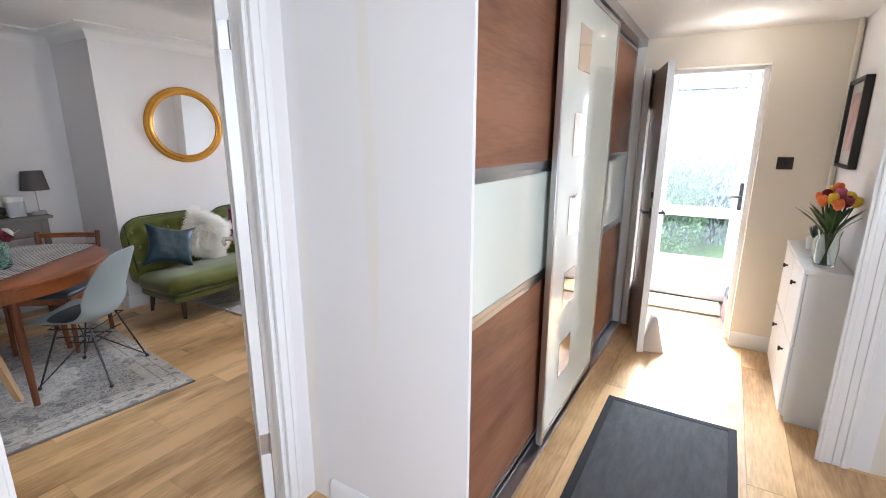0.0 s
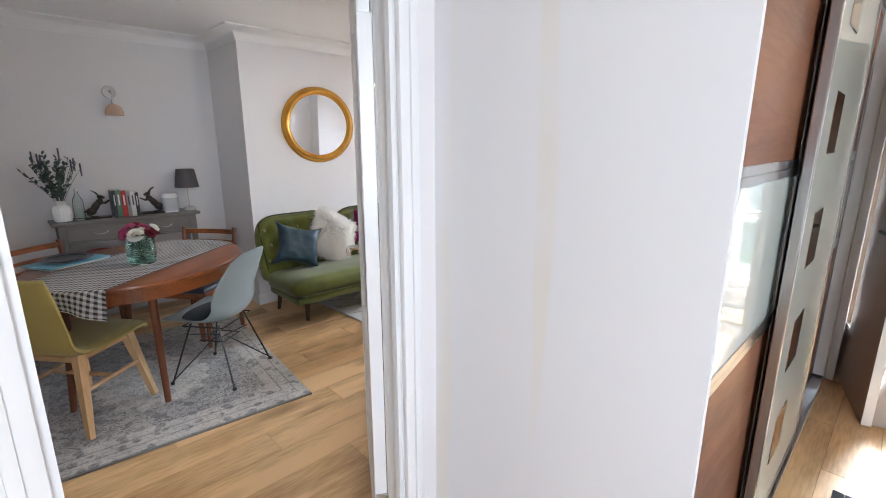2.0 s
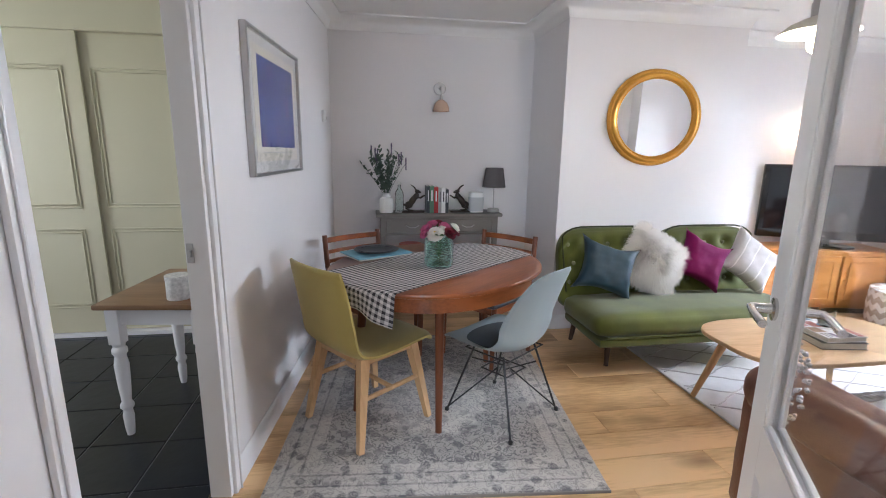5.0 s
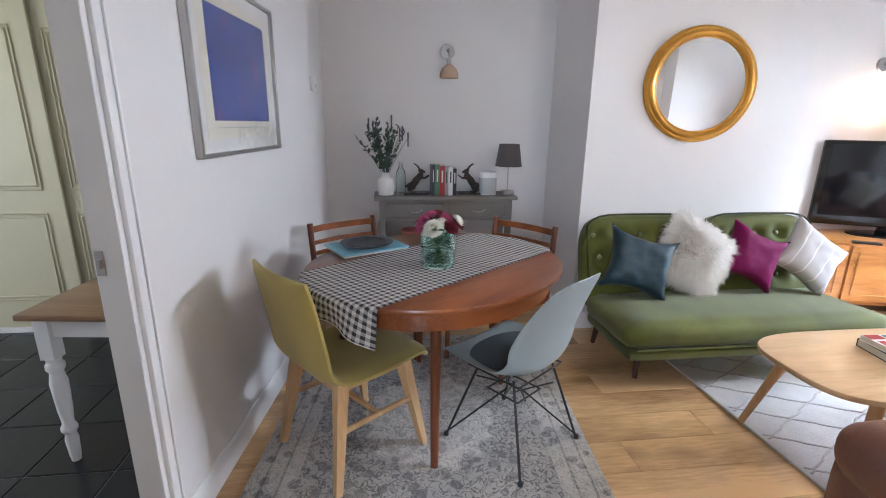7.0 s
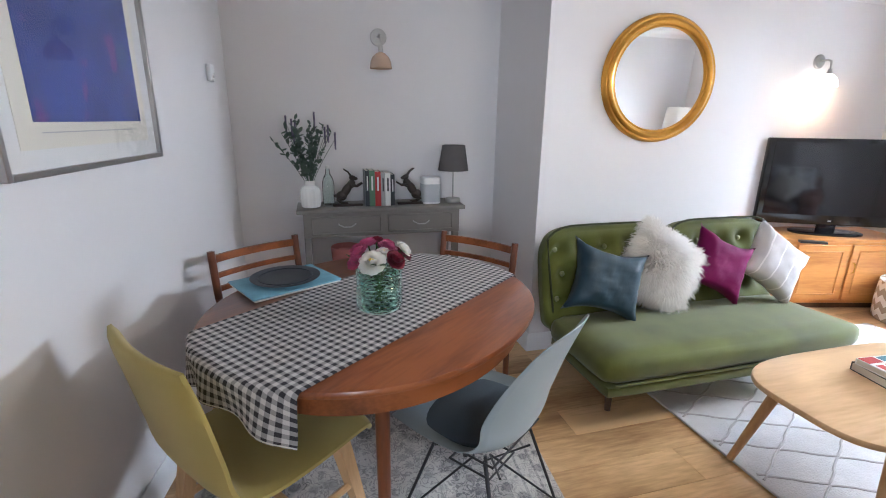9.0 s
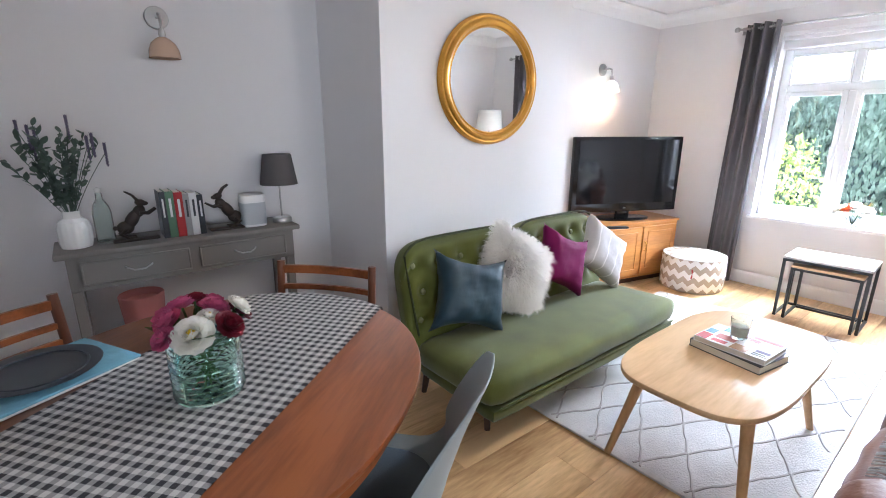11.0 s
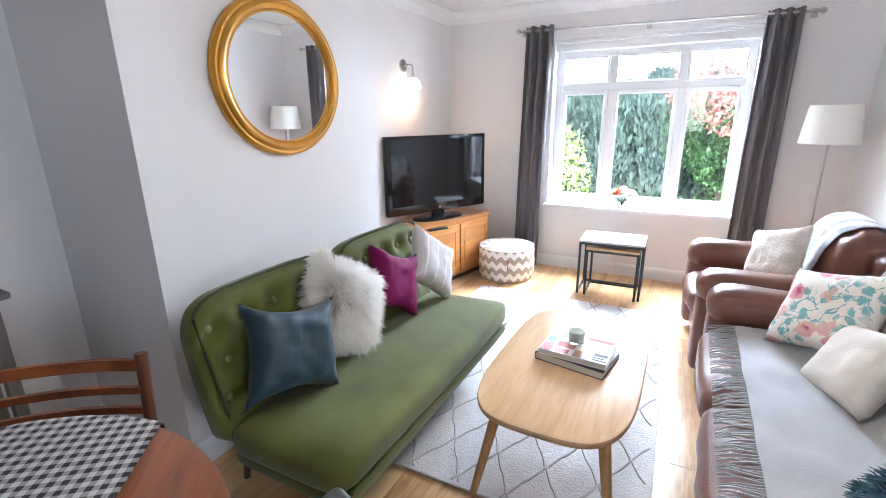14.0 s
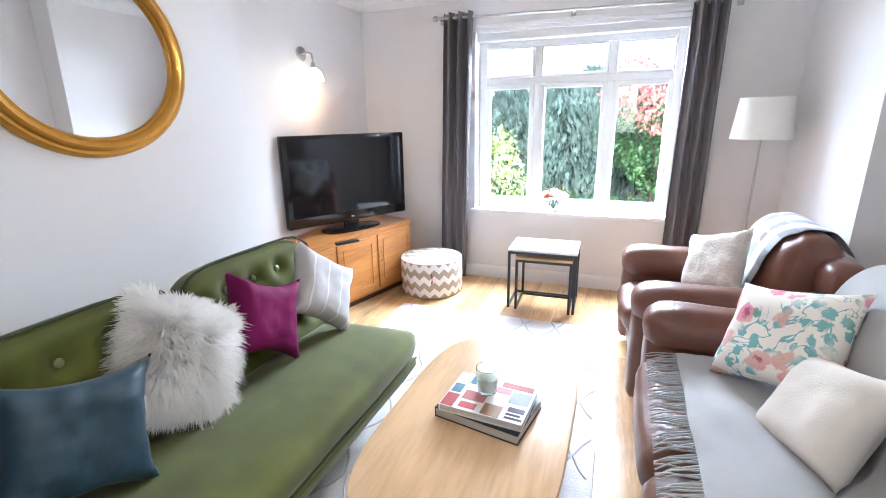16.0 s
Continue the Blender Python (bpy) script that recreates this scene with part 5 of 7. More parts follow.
def bm_leaf(length, width, bm=None, m=None, bend=0.2):
    own = bmesh.new()
    left, mid, right = [], [], []
    for i in range(5):
        t = i / 4
        w = width / 2 * math.sin(math.pi * min(1, 0.08 + 0.9 * t)) ** 0.8
        z = bend * length * t * t
        mid.append(own.verts.new((length * t, 0, z)))
        left.append(own.verts.new((length * t, w, z + 0.15 * w)))
        right.append(own.verts.new((length * t, -w, z + 0.15 * w)))
    for i in range(4):
        own.faces.new((mid[i], mid[i + 1], left[i + 1], left[i]))
        own.faces.new((right[i], right[i + 1], mid[i + 1], mid[i]))
    return join(bm, own, m)


heads = [(0.062, -0.028, 0.188, 0.046, "petal_white"), (0.005, 0.08, 0.208, 0.033, "petal_white"), (0.03, 0.012, 0.205, 0.026, "petal_white"),
         (0.0, -0.062, 0.205, 0.036, "petal_pink"), (-0.04, -0.03, 0.218, 0.038, "petal_pink"), (0.0, 0.03, 0.215, 0.036, "petal_pink"), (-0.055, 0.035, 0.205, 0.036, "petal_pink"), (0.035, -0.078, 0.182, 0.03, "petal_pink"), (-0.07, -0.06, 0.19, 0.034, "petal_pink"),
         (0.055, 0.045, 0.188, 0.036, "petal_dark"), (-0.02, 0.085, 0.185, 0.034, "petal_dark"), (-0.05, 0.0, 0.222, 0.03, "petal_dark")]
for k, (x, y, z, r, c) in enumerate(heads):
    lean = Vector((x * 1.0, y * 1.0, 0.075)).normalized()
    q = lean.to_track_quat("Z", "Y").to_matrix().to_4x4()
    stem = part("flower_stem", bm_tube([(-x * 0.4, -y * 0.4, 0.015), (x * 0.4, y * 0.4, 0.13), (x, y, z)], 0.0028, 6), M["leaf"], vase, "green flower stem")
    hm = Matrix.Translation((x, y, z - r * 0.25)) @ q
    part("flower_head", bm_bloom(r, 8, k + 1), M[c], stem, angle=80).matrix_basis = hm
    if c == "petal_white":
        part("flower_eye", bm_lathe([(0.002, 0.0), (r * 0.2, r * 0.1), (r * 0.22, r * 0.42), (r * 0.12, r * 0.56), (0.001, r * 0.58)], 12), M["petal_yellow"], stem, "yellow-green flower eye").matrix_basis = hm
for k in range(9):
    a = k * 0.75
    part("leaf", bm_leaf(0.07, 0.03), M["leaf"], vase).matrix_basis = pose(0.045 * math.cos(a), 0.045 * math.sin(a), 0.158, 0, -15, math.degrees(a))

bk = thing("place_mat", pose(-4.155, 0.485, TZ + 0.001, 0, 0, 28), "blue folded cloth and booklet lying on the dining table", "booklet")
part("booklet", bm_box(-0.12, -0.17, 0.0, 0.12, 0.17, 0.008, 0.002, 1), M["paper"], bk)
part("cover", bm_box(-0.125, -0.175, 0.008, 0.125, 0.172, 0.016, 0.003, 2), M["sky_cloth"], bk, "pale teal blue folded cloth")
dish = thing("dark_plate", pose(-4.155, 0.485, TZ + 0.0172), "dark glazed plate lying on the blue booklet", "plate")
part("plate", bm_lathe([(0.05, 0), (0.085, 0.003), (0.128, 0.014), (0.131, 0.017), (0.126, 0.018), (0.08, 0.008), (0.02, 0.007)], 44), M["dark_cover"], dish)
part("rim_relief", bm_tube([(0.1 * math.cos(a * math.tau / 36), 0.1 * math.sin(a * math.tau / 36), 0.0135) for a in range(36)], 0.003, 6, loop=True), M["dark_cover"], dish)

# ---- on the console ----
cz = CZ + 0.001
wv = thing("ceramic_vase", pose(-5.19, 0.585, cz), "white ribbed ceramic vase with eucalyptus and lavender stems", "vase")
bm = bmesh.new()
rings = []
for r, z in ((0.04, 0), (0.052, 0.004), (0.058, 0.03), (0.059, 0.09), (0.052, 0.115), (0.032, 0.128), (0.029, 0.15), (0.033, 0.16), (0.027, 0.158), (0.024, 0.12)):
    rings.append([bm.verts.new(((r + (0.0018 if (a % 4) < 2 and 0.0 < z < 0.115 else 0)) * math.cos(a * math.tau / 64), (r + (0.0018 if (a % 4) < 2 and 0 < z < 0.115 else 0)) * math.sin(a * math.tau / 64), z)) for a in range(64)])
for a, b in zip(rings, rings[1:]):
    for i in range(64):
        bm.faces.new((a[i], a[(i + 1) % 64], b[(i + 1) % 64], b[i]))
bm.faces.new(rings[0][::-1])
part("body", bm, M["white_china"], wv)
rnd = random.Random(5)
for k in range(22):
    a, sp, h = rnd.uniform(0, math.tau), rnd.uniform(0.05, 0.2), rnd.uniform(0.2, 0.37)
    dx, dy = 0.42 * sp * math.cos(a), sp * math.sin(a)
    top = Vector((dx, dy, 0.15 + h))
    pts = [Vector((0.3 * dx * t * t + 0.7 * dx * t, 0.3 * dy * t * t + 0.7 * dy * t, 0.10 + (0.05 + h) * t)) for t in np.linspace(0, 1, 7)]
    st = part("stem", bm_tube(pts, 0.0016, 5), M["eucalyptus"], wv)
    if k % 3 == 0:
        own = bmesh.new()
        for j in range(16):
            p = pts[-1] + Vector((0, 0, -0.006 * j + 0.03))
            for q in range(3):
                aa = q * 2.1 + j
                bm_leaf(0.014, 0.008, own, Matrix.Translation(p) @ pose(0, 0, 0, 0, -50, math.degrees(aa)))
        part("lavender_head", own, M["lavender"], st)
    else:
        own = bmesh.new()
        for j in range(18):
            t = 0.25 + 0.75 * j / 17
            p = Vector((0.3 * dx * t * t + 0.7 * dx * t, 0.3 * dy * t * t + 0.7 * dy * t, 0.10 + (0.05 + h) * t))
            bm_leaf(rnd.uniform(0.026, 0.044), rnd.uniform(0.018, 0.028), own, Matrix.Translation(p) @ pose(0, 0, 0, rnd.uniform(-30, 30), rnd.uniform(-60, 0), rnd.uniform(0, 360)))
        part("leaf_spray", own, M["eucalyptus"], st)

bt = thing("glass_bottle", pose(-5.22, 0.69, cz), "clear swing-top glass bottle on the console", "bottle")
part("glass", bm_lathe([(0.01, 0.0), (0.034, 0.0), (0.036, 0.01), (0.036, 0.135), (0.03, 0.165), (0.014, 0.195), (0.012, 0.225), (0.009, 0.225), (0.01, 0.19), (0.026, 0.16), (0.032, 0.13), (0.032, 0.012), (0.01, 0.008)], 28), M["bottle"], bt)
part("stopper", bm_lathe([(0.009, 0.222), (0.013, 0.228), (0.013, 0.24), (0.006, 0.246)], 16), M["white_china"], bt)


def hare(m, label):
    """A bronze leaping hare on a plinth, as one mesh; leans towards +y."""
    own = bmesh.new()

    def ball(at, size, rot=(0, 0, 0)):
        b = bmesh.new()
        bmesh.ops.create_uvsphere(b, u_segments=14, v_segments=9, radius=1, matrix=pose(*at, *rot) @ Matrix.Diagonal((*size, 1)))
        join(own, b)

    bm_box(-0.035, -0.09, 0, 0.035, 0.09, 0.012, 0.003, 1, own)
    ball((0, -0.035, 0.06), (0.022, 0.034, 0.03))
    ball((0, -0.005, 0.095), (0.02, 0.026, 0.05), (-32, 0, 0))
    ball((0, 0.025, 0.13), (0.018, 0.024, 0.03), (-32, 0, 0))
    ball((0, 0.035, 0.168), (0.014, 0.022, 0.016), (-15, 0, 0))
    ball((0, 0.052, 0.163), (0.009, 0.014, 0.010))
    ball((0, -0.072, 0.062), (0.01, 0.012, 0.01))
    for s in (-1, 1):
        bm_tube([(s * 0.008, 0.026, 0.178), (s * 0.012, 0.008, 0.205), (s * 0.014, -0.018, 0.222)], 0.007, 8, own, r2=0.003)
        bm_tube([(s * 0.016, 0.025, 0.125), (s * 0.016, 0.06, 0.118), (s * 0.014, 0.092, 0.138)], 0.008, 8, own, r2=0.005)
        bm_tube([(s * 0.016, -0.03, 0.055), (s * 0.018, -0.058, 0.035), (s * 0.018, -0.03, 0.014), (s * 0.018, 0.002, 0.014)], 0.011, 8, own, r2=0.006)
    ob = mesh_object("hare_bookend", own, M["pewter"], 60)
    ob.matrix_basis = m
    return tagged(ob, label, "bookend", "hare bookends", "thing")


hare(pose(-5.2, 0.80, cz), "dark bronze leaping hare bookend")
hare(pose(-5.2, 1.195, cz, 0, 0, 180), "dark bronze leaping hare bookend")
y = 0.905
for w, h, c in ((0.024, 0.215, "dark_cover"), (0.034, 0.215, "green_cover"), (0.036, 0.208, "red_cover"), (0.026, 0.20, "throw"), (0.032, 0.20, "white_plastic"), (0.026, 0.19, "dark_cover")):
    b = thing("book", pose(-5.215, y, cz), {"red_cover": "red hardback book standing between hare bookends", "green_cover": "green patterned book standing between hare bookends", "dark_cover": "dark book standing between hare bookends"}.get(c, "pale book standing between hare bookends"), "book", "books on the console")
    part("cover", bm_box(-0.07, 0, 0, 0.07, 0.003, h, 0.001, 1, bm_box(-0.07, w - 0.003, 0, 0.07, w - 0.0005, h, 0.001, 1, bm_box(0.066, 0.0, 0, 0.07, w - 0.0005, h, 0.0012, 1))), M[c], b)
    part("page_block", bm_box(-0.066, 0.003, 0.003, 0.066, w - 0.003, h - 0.004), M["paper"], b)
    part("spine_title", bm_box(0.0702, w * 0.35, h * 0.45, 0.0712, w * 0.65, h * 0.85), M["white_plastic" if c in ("red_cover", "dark_cover", "green_cover") else "dark_cover"], b)
    y += w
sp = thing("speaker", pose(-5.2, 1.32, cz), "small white smart speaker with a grey fabric front", "speaker")
part("case", bm_prism(superellipse(0.055, 0.06, 3.5, 48), 0.0, 0.165, 0.008), M["white_plastic"], sp)
part("grille", bm_prism(superellipse(0.0562, 0.0612, 3.5, 48), 0.012, 0.125, 0.002), mat("grille_cloth", (0.48, 0.50, 0.52), 0.8, bump=0.5, bump_scale=400), sp, "pale grey perforated grille")
tl = thing("table_lamp", pose(-5.2, 1.47, cz), "table lamp with a dark grey drum shade and steel base", "lamp")
part("base", bm_lathe([(0.02, 0), (0.048, 0.0), (0.05, 0.006), (0.05, 0.022), (0.045, 0.028), (0.008, 0.03)], 36), M["steel"], tl)
part("stem", bm_lathe([(0.0045, 0.028), (0.0045, 0.26)], 12), M["steel"], tl)
part("shade", bm_lathe([(0.096, 0.205), (0.072, 0.362), (0.070, 0.362), (0.094, 0.205)], 44, closed=False), M["lampshade"], tl, "dark grey fabric shade")
pk = thing("basket", pose(-5.22, 0.78, 0.186), "tall dusky pink pot on the console's lower shelf", "pot")
part("pot", bm_lathe([(0.05, 0), (0.062, 0.006), (0.078, 0.20), (0.095, 0.41), (0.09, 0.415), (0.082, 0.38), (0.002, 0.36)], 32), M["pink"], pk)
sock = thing("socket", pose(WX + 0.001, 1.62, 0.32), "white double socket on the alcove wall", "socket")
part("plate", bm_box(0, -0.073, -0.043, 0.009, 0.073, 0.043, 0.003, 2), M["white_plastic"], sock)

# ---- on the walls ----
pm = pose(-3.99, south_y(-3.99) + 0.001, 1.54, 0, 0, 180 - math.degrees(SLANT))
pic = thing("framed_print", pm, "large blue abstract print in a silver frame on the dining wall", "picture")
pw, ph = 0.395, 0.315
fr = bmesh.new()
for a, b, c, e in ((-pw, -pw + 0.016, -ph, ph), (pw - 0.016, pw, -ph, ph), (-pw + 0.016, pw - 0.016, -ph, -ph + 0.016), (-pw + 0.016, pw - 0.016, ph - 0.016, ph)):
    bm_box(a, -0.028, c, b, 0, e, 0.002, 1, fr)
part("frame", fr, M["steel"], pic, "slim silver frame")
part("mount", bm_box(-pw + 0.016, -0.012, -ph + 0.016, pw - 0.016, -0.002, ph - 0.016), M["white_china"], pic, "white mount")
part("sheet", bm_box(-0.315, -0.0135, -0.25, 0.325, -0.0122, 0.255), M["mat_cream"], pic, "cream paper sheet")
part("printed_image", bm_box(-0.255, -0.0150, -0.185, 0.285, -0.0137, 0.215), M["print"], pic, "blue and violet abstract image")
part("pencil_line", bm_box(-0.23, -0.0140, -0.212, 0.24, -0.0136, -0.209), M["steel"], pic)
gl = part("glazing", bm_box(-pw + 0.016, -0.020, -ph + 0.016, pw - 0.016, -0.018, ph - 0.016), M["clear"], pic, "picture glass")
gl.visible_shadow = False
th = thing("thermostat", pose(-5.1, south_y(-5.1) + 0.001, 1.59, 0, 0, 180 - math.degrees(SLANT)), "small white thermostat box on the wall", "thermostat")
part("case", bm_box(-0.032, -0.024, -0.042, 0.032, 0, 0.042, 0.006, 2), M["white_plastic"], th)
part("dial", bm_lathe([(0.013, 0), (0.012, 0.006)], 18), M["white_china"], th).matrix_basis = pose(0, -0.024, -0.012, 90)


def sconce(m, lit, label):
    s = thing("wall_light", m, label, "wall light", "wall lights")
    part("backplate", bm_lathe([(0.02, 0), (0.05, 0.0), (0.05, 0.012), (0.046, 0.016), (0.01, 0.018)], 32), M["steel"], s).matrix_basis = pose(0, 0, 0, 0, 90)
    part("arm", bm_tube([(0.012, 0, 0), (0.07, 0, 0.006), (0.095, 0, -0.004), (0.10, 0, -0.03), (0.10, 0, -0.07)], 0.007, 10), M["steel"], s)
    part("holder", bm_lathe([(0.012, -0.10), (0.016, -0.085), (0.012, -0.06)], 18), M["steel"], s).matrix_basis = pose(0.10, 0, 0)
    part("shade", bm_lathe([(0.066, -0.185), (0.062, -0.15), (0.05, -0.122), (0.028, -0.102), (0.014, -0.095), (0.013, -0.098), (0.027, -0.106), (0.047, -0.126), (0.059, -0.152), (0.063, -0.185)], 36, closed=False), M["opal"] if lit else M["amber"], s, "lit opal glass shade" if lit else "smoked glass bell shade").matrix_basis = pose(0.10, 0, 0)
    return s


sconce(pose(WX, 1.036, 1.85), False, "brushed steel wall light with a smoked glass shade, unlit")
sconce(pose(NX, 4.33, 1.835), True, "brushed steel wall light with an opal glass shade, lit")
bulb("sconce_bulb", (NX + 0.10, 4.33, 1.63), 2.2, (1.0, 0.60, 0.28))


def pendant(m, label):
    p = thing("pendant_lamp", m, label, "pendant lamp")
    part("rose", bm_lathe([(0.045, -0.03), (0.05, -0.005), (0.05, 0.0)], 24), M["white_china"], p).matrix_basis = pose(0, 0, 0)
    part("flex", bm_tube([(0, 0, -0.02), (0, 0, -0.400)], 0.003, 8), M["white_plastic"], p)
    part("holder", bm_lathe([(0.014, -0.520), (0.03, -0.515), (0.034, -0.460), (0.024, -0.430), (0.012, -0.390)], 24), M["steel"], p)
    part("shade", bm_lathe([(0.128, -0.562), (0.126, -0.557), (0.095, -0.532), (0.05, -0.512), (0.03, -0.505), (0.03, -0.510), (0.05, -0.517), (0.093, -0.537), (0.123, -0.561)], 44, closed=False), M["mat_cream"], p, "shallow cream enamel shade")
    part("bulb", bm_lathe([(0.008, -0.635), (0.025, -0.622), (0.032, -0.595), (0.026, -0.565), (0.013, -0.535), (0.012, -0.515)], 24), M["bulb_lit"], p, "lit globe bulb")
    return p


pendant(pose(-3.1, 2.12, CEIL), "pendant lamp with a shallow cream enamel shade, lit")
bulb("pendant_bulb", (-3.1, 2.15, CEIL - 0.67), 8.0, (1.0, 0.88, 0.74))

# ---- door charm ----
charm = thing("door_charm", pose(-2.33, 1.395, 0.0), "string of small silver beads hanging from the door handle", "door charm")
rnd = random.Random(8)
own = bmesh.new()
for k in range(90):
    b = bmesh.new()
    bmesh.ops.create_icosphere(b, subdivisions=1, radius=rnd.uniform(0.004, 0.0075))
    a, z = rnd.uniform(0, math.tau), rnd.uniform(0.74, 0.93)
    r = 0.036 * math.sin(math.pi * (z - 0.72) / 0.23) ** 0.7
    join(own, b, Matrix.Translation((r * math.cos(a), r * math.sin(a), z)))
part("bead_cluster", own, M["steel"], charm)
part("cord", bm_tube([(0, 0, 0.92), (0.004, -0.02, 0.98), (0.0, -0.024, 1.006)], 0.002, 6), M["steel"], charm)

# ---- lounge things ----
pf = thing("pouffe", pose(-4.40, 4.75, 0), "round pouffe in white and taupe chevron cotton", "pouffe")
part("side", bm_lathe([(0.235, 0.0), (0.25, 0.02), (0.255, 0.15), (0.25, 0.275), (0.243, 0.292)], 60, closed=False), M["chevron"], pf)
part("top", bm_lathe([(0.243, 0.292), (0.18, 0.305), (0.08, 0.312), (0.002, 0.313)], 60, closed=False), M["chevron_top"], pf)
part("piping", bm_tube([(0.245 * math.cos(a * math.tau / 48), 0.245 * math.sin(a * math.tau / 48), 0.291) for a in range(48)], 0.005, 6, loop=True), M["white_china"], pf)
part("handle", bm_tube([(0.098, -0.24, 0.14), (0.106, -0.25, 0.16), (0.106, -0.25, 0.20), (0.098, -0.24, 0.215)], 0.006, 6), M["red_cover"], pf, "small red pull tab")


def side_table(name, m, w, d, h, top_mat, label):
    s = thing(name, m, label, "side table", "nest of tables")
    part("tabletop", bm_box(-w / 2, -d / 2, h - 0.018, w / 2, d / 2, h, 0.003, 1), M[top_mat], s)
    t = 0.009
    for x in (-w / 2 + t, w / 2 - t):
        for y in (-d / 2 + t, d / 2 - t):
            part("leg", bm_box(x - t, y - t, 0, x + t, y + t, h - 0.036), M["black"], s, "black square steel leg")
    for y in (-d / 2 + t, d / 2 - t):
        part("top_rail", bm_box(-w / 2, y - t, h - 0.036, w / 2, y + t, h - 0.0185), M["black"], s)
    for x in (-w / 2 + t, w / 2 - t):
        part("foot_rail", bm_box(x - t + 0.001, -d / 2 + 2 * t, 0.0, x + t - 0.001, d / 2 - 2 * t, 0.016), M["black"], s)
        part("side_rail", bm_box(x - t + 0.001, -d / 2 + 2 * t, h - 0.036, x + t - 0.001, d / 2 - 2 * t, h - 0.0185), M["black"], s)
    part("back_rail", bm_box(-w / 2 + 2 * t, d / 2 - 2 * t + 0.001, 0.0, w / 2 - 2 * t, d / 2 - 0.001, 0.016), M["black"], s)
    return s


side_table("nesting_table", pose(-3.48, 4.76, 0, 0, 0, 2), 0.49, 0.35, 0.46, "white_china", "black steel side table with a pale stone top")
side_table("nesting_table", pose(-3.465, 4.735, 0, 0, 0, 2), 0.40, 0.33, 0.405, "oak", "black steel side table with a wooden top, tucked under the larger")

fl = thing("floor_lamp", pose(-2.19, 4.93, 0), "slim steel floor lamp with a white fabric shade", "lamp")
part("base", bm_lathe([(0.02, 0), (0.13, 0.0), (0.13, 0.012), (0.12, 0.018), (0.012, 0.022)], 40), M["steel"], fl)
part("pole", bm_tube([(0, 0, 0.02), (0, 0, 1.40)], 0.008, 12), M["steel"], fl)
part("shade", bm_lathe([(0.172, 1.225), (0.144, 1.475), (0.142, 1.475), (0.170, 1.225)], 48, closed=False), M["white_shade"], fl, "white tapered fabric shade")

for k, (h, w, d, c, lab) in enumerate(((0.034, 0.285, 0.215, "dark_cover", "large dark photo book lying on the coffee table"), (0.024, 0.27, 0.205, "white_plastic", "magazine with dark and red cover pictures on the book"))):
    z = 0.4555 + (0 if k == 0 else 0.0345)
    b = thing("magazine" if k else "book", pose(-3.33, 2.675, z, 0, 0, -10 + 6 * k), lab, "book", "books on the coffee table")
    part("page_block", bm_box(-w / 2 + 0.003, -d / 2 + 0.003, 0.003, w / 2 - 0.004, d / 2 - 0.003, h - 0.003), M["paper"], b)
    part("cover", bm_box(-w / 2, -d / 2, 0, w / 2, d / 2, 0.003, bm=bm_box(-w / 2, -d / 2, h - 0.003, w / 2, d / 2, h, bm=bm_box(-w / 2, -d / 2, 0.003, -w / 2 + 0.003, d / 2, h - 0.003))), M[c], b)
    if k:
        for x0, y0, x1, y1, cc in ((-0.131, -0.099, -0.09, -0.03, "red_cover"), (-0.128, -0.02, -0.095, 0.03, "blue_cover"), (-0.085, 0.045, -0.03, 0.098, "blue_cover"), (-0.075, -0.09, -0.02, -0.06, "red_cover"),
                                   (-0.08, -0.045, -0.005, 0.005, "pink"), (0.0, -0.098, 0.06, -0.04, "pine"), (0.01, 0.03, 0.06, 0.06, "red_cover"), (0.02, 0.068, 0.125, 0.098, "pink"), (0.065, -0.01, 0.128, 0.055, "dark_cover"), (0.075, -0.09, 0.13, -0.08, "lampshade"), (0.075, -0.072, 0.12, -0.062, "lampshade"), (0.075, -0.054, 0.128, -0.03, "lavender")):
            part("cover_picture", bm_box(x0, y0, h, x1, y1, h + 0.0008), M[cc], b)
cd = thing("candle", pose(-3.345, 2.70, 0.5162), "candle in a clear glass tumbler on the magazine", "candle")
part("glass", bm_lathe([(0.01, 0.0), (0.032, 0.0), (0.038, 0.085), (0.036, 0.085), (0.031, 0.008), (0.01, 0.006)], 28), M["bottle"], cd)
part("wax", bm_lathe([(0.03, 0.009), (0.033, 0.05), (0.002, 0.048)], 24), M["petal_white"], cd)

rem = thing("remote_control", pose(-4.72, 4.02, CH + 0.0005, 0, 0, 60), "black remote control on the tv cabinet", "remote control")
part("case", bm_box(-0.085, -0.024, 0, 0.085, 0.024, 0.018, 0.006, 2), M["black"], rem)
for k in range(8):
    part("key", bm_box(-0.07 + 0.018 * k, -0.012, 0.018, -0.06 + 0.018 * k, 0.012, 0.020), M["lampshade"], rem)

# raised lattice on the lounge rug: crossing wavy lines
own = bmesh.new()
for s in (-1, 1):
    for k in range(-9, 10):
        pts = []
        for j in range(140):
            y = -1.03 + j * 0.0152
            u = (y / 0.40) % 1.0
            tri = 4 * abs(u - 0.5) - 1
            x = k * 0.21 + s * 0.0525 + s * 0.049 * math.copysign(abs(tri) ** 0.8, tri) + 0.004 * noise.noise(Vector((k, y * 9, s)))
            if -0.72 < x < 0.70:
                pts.append((x, y, 0.0135))
            else:
                if len(pts) > 1:
                    bm_tube(pts, 0.0055, 5, own)
                pts = []
        if len(pts) > 1:
            bm_tube(pts, 0.0055, 5, own)
part("raised_lattice", own, M["lattice_line"], rug2, "raised lattice of pale yarn")
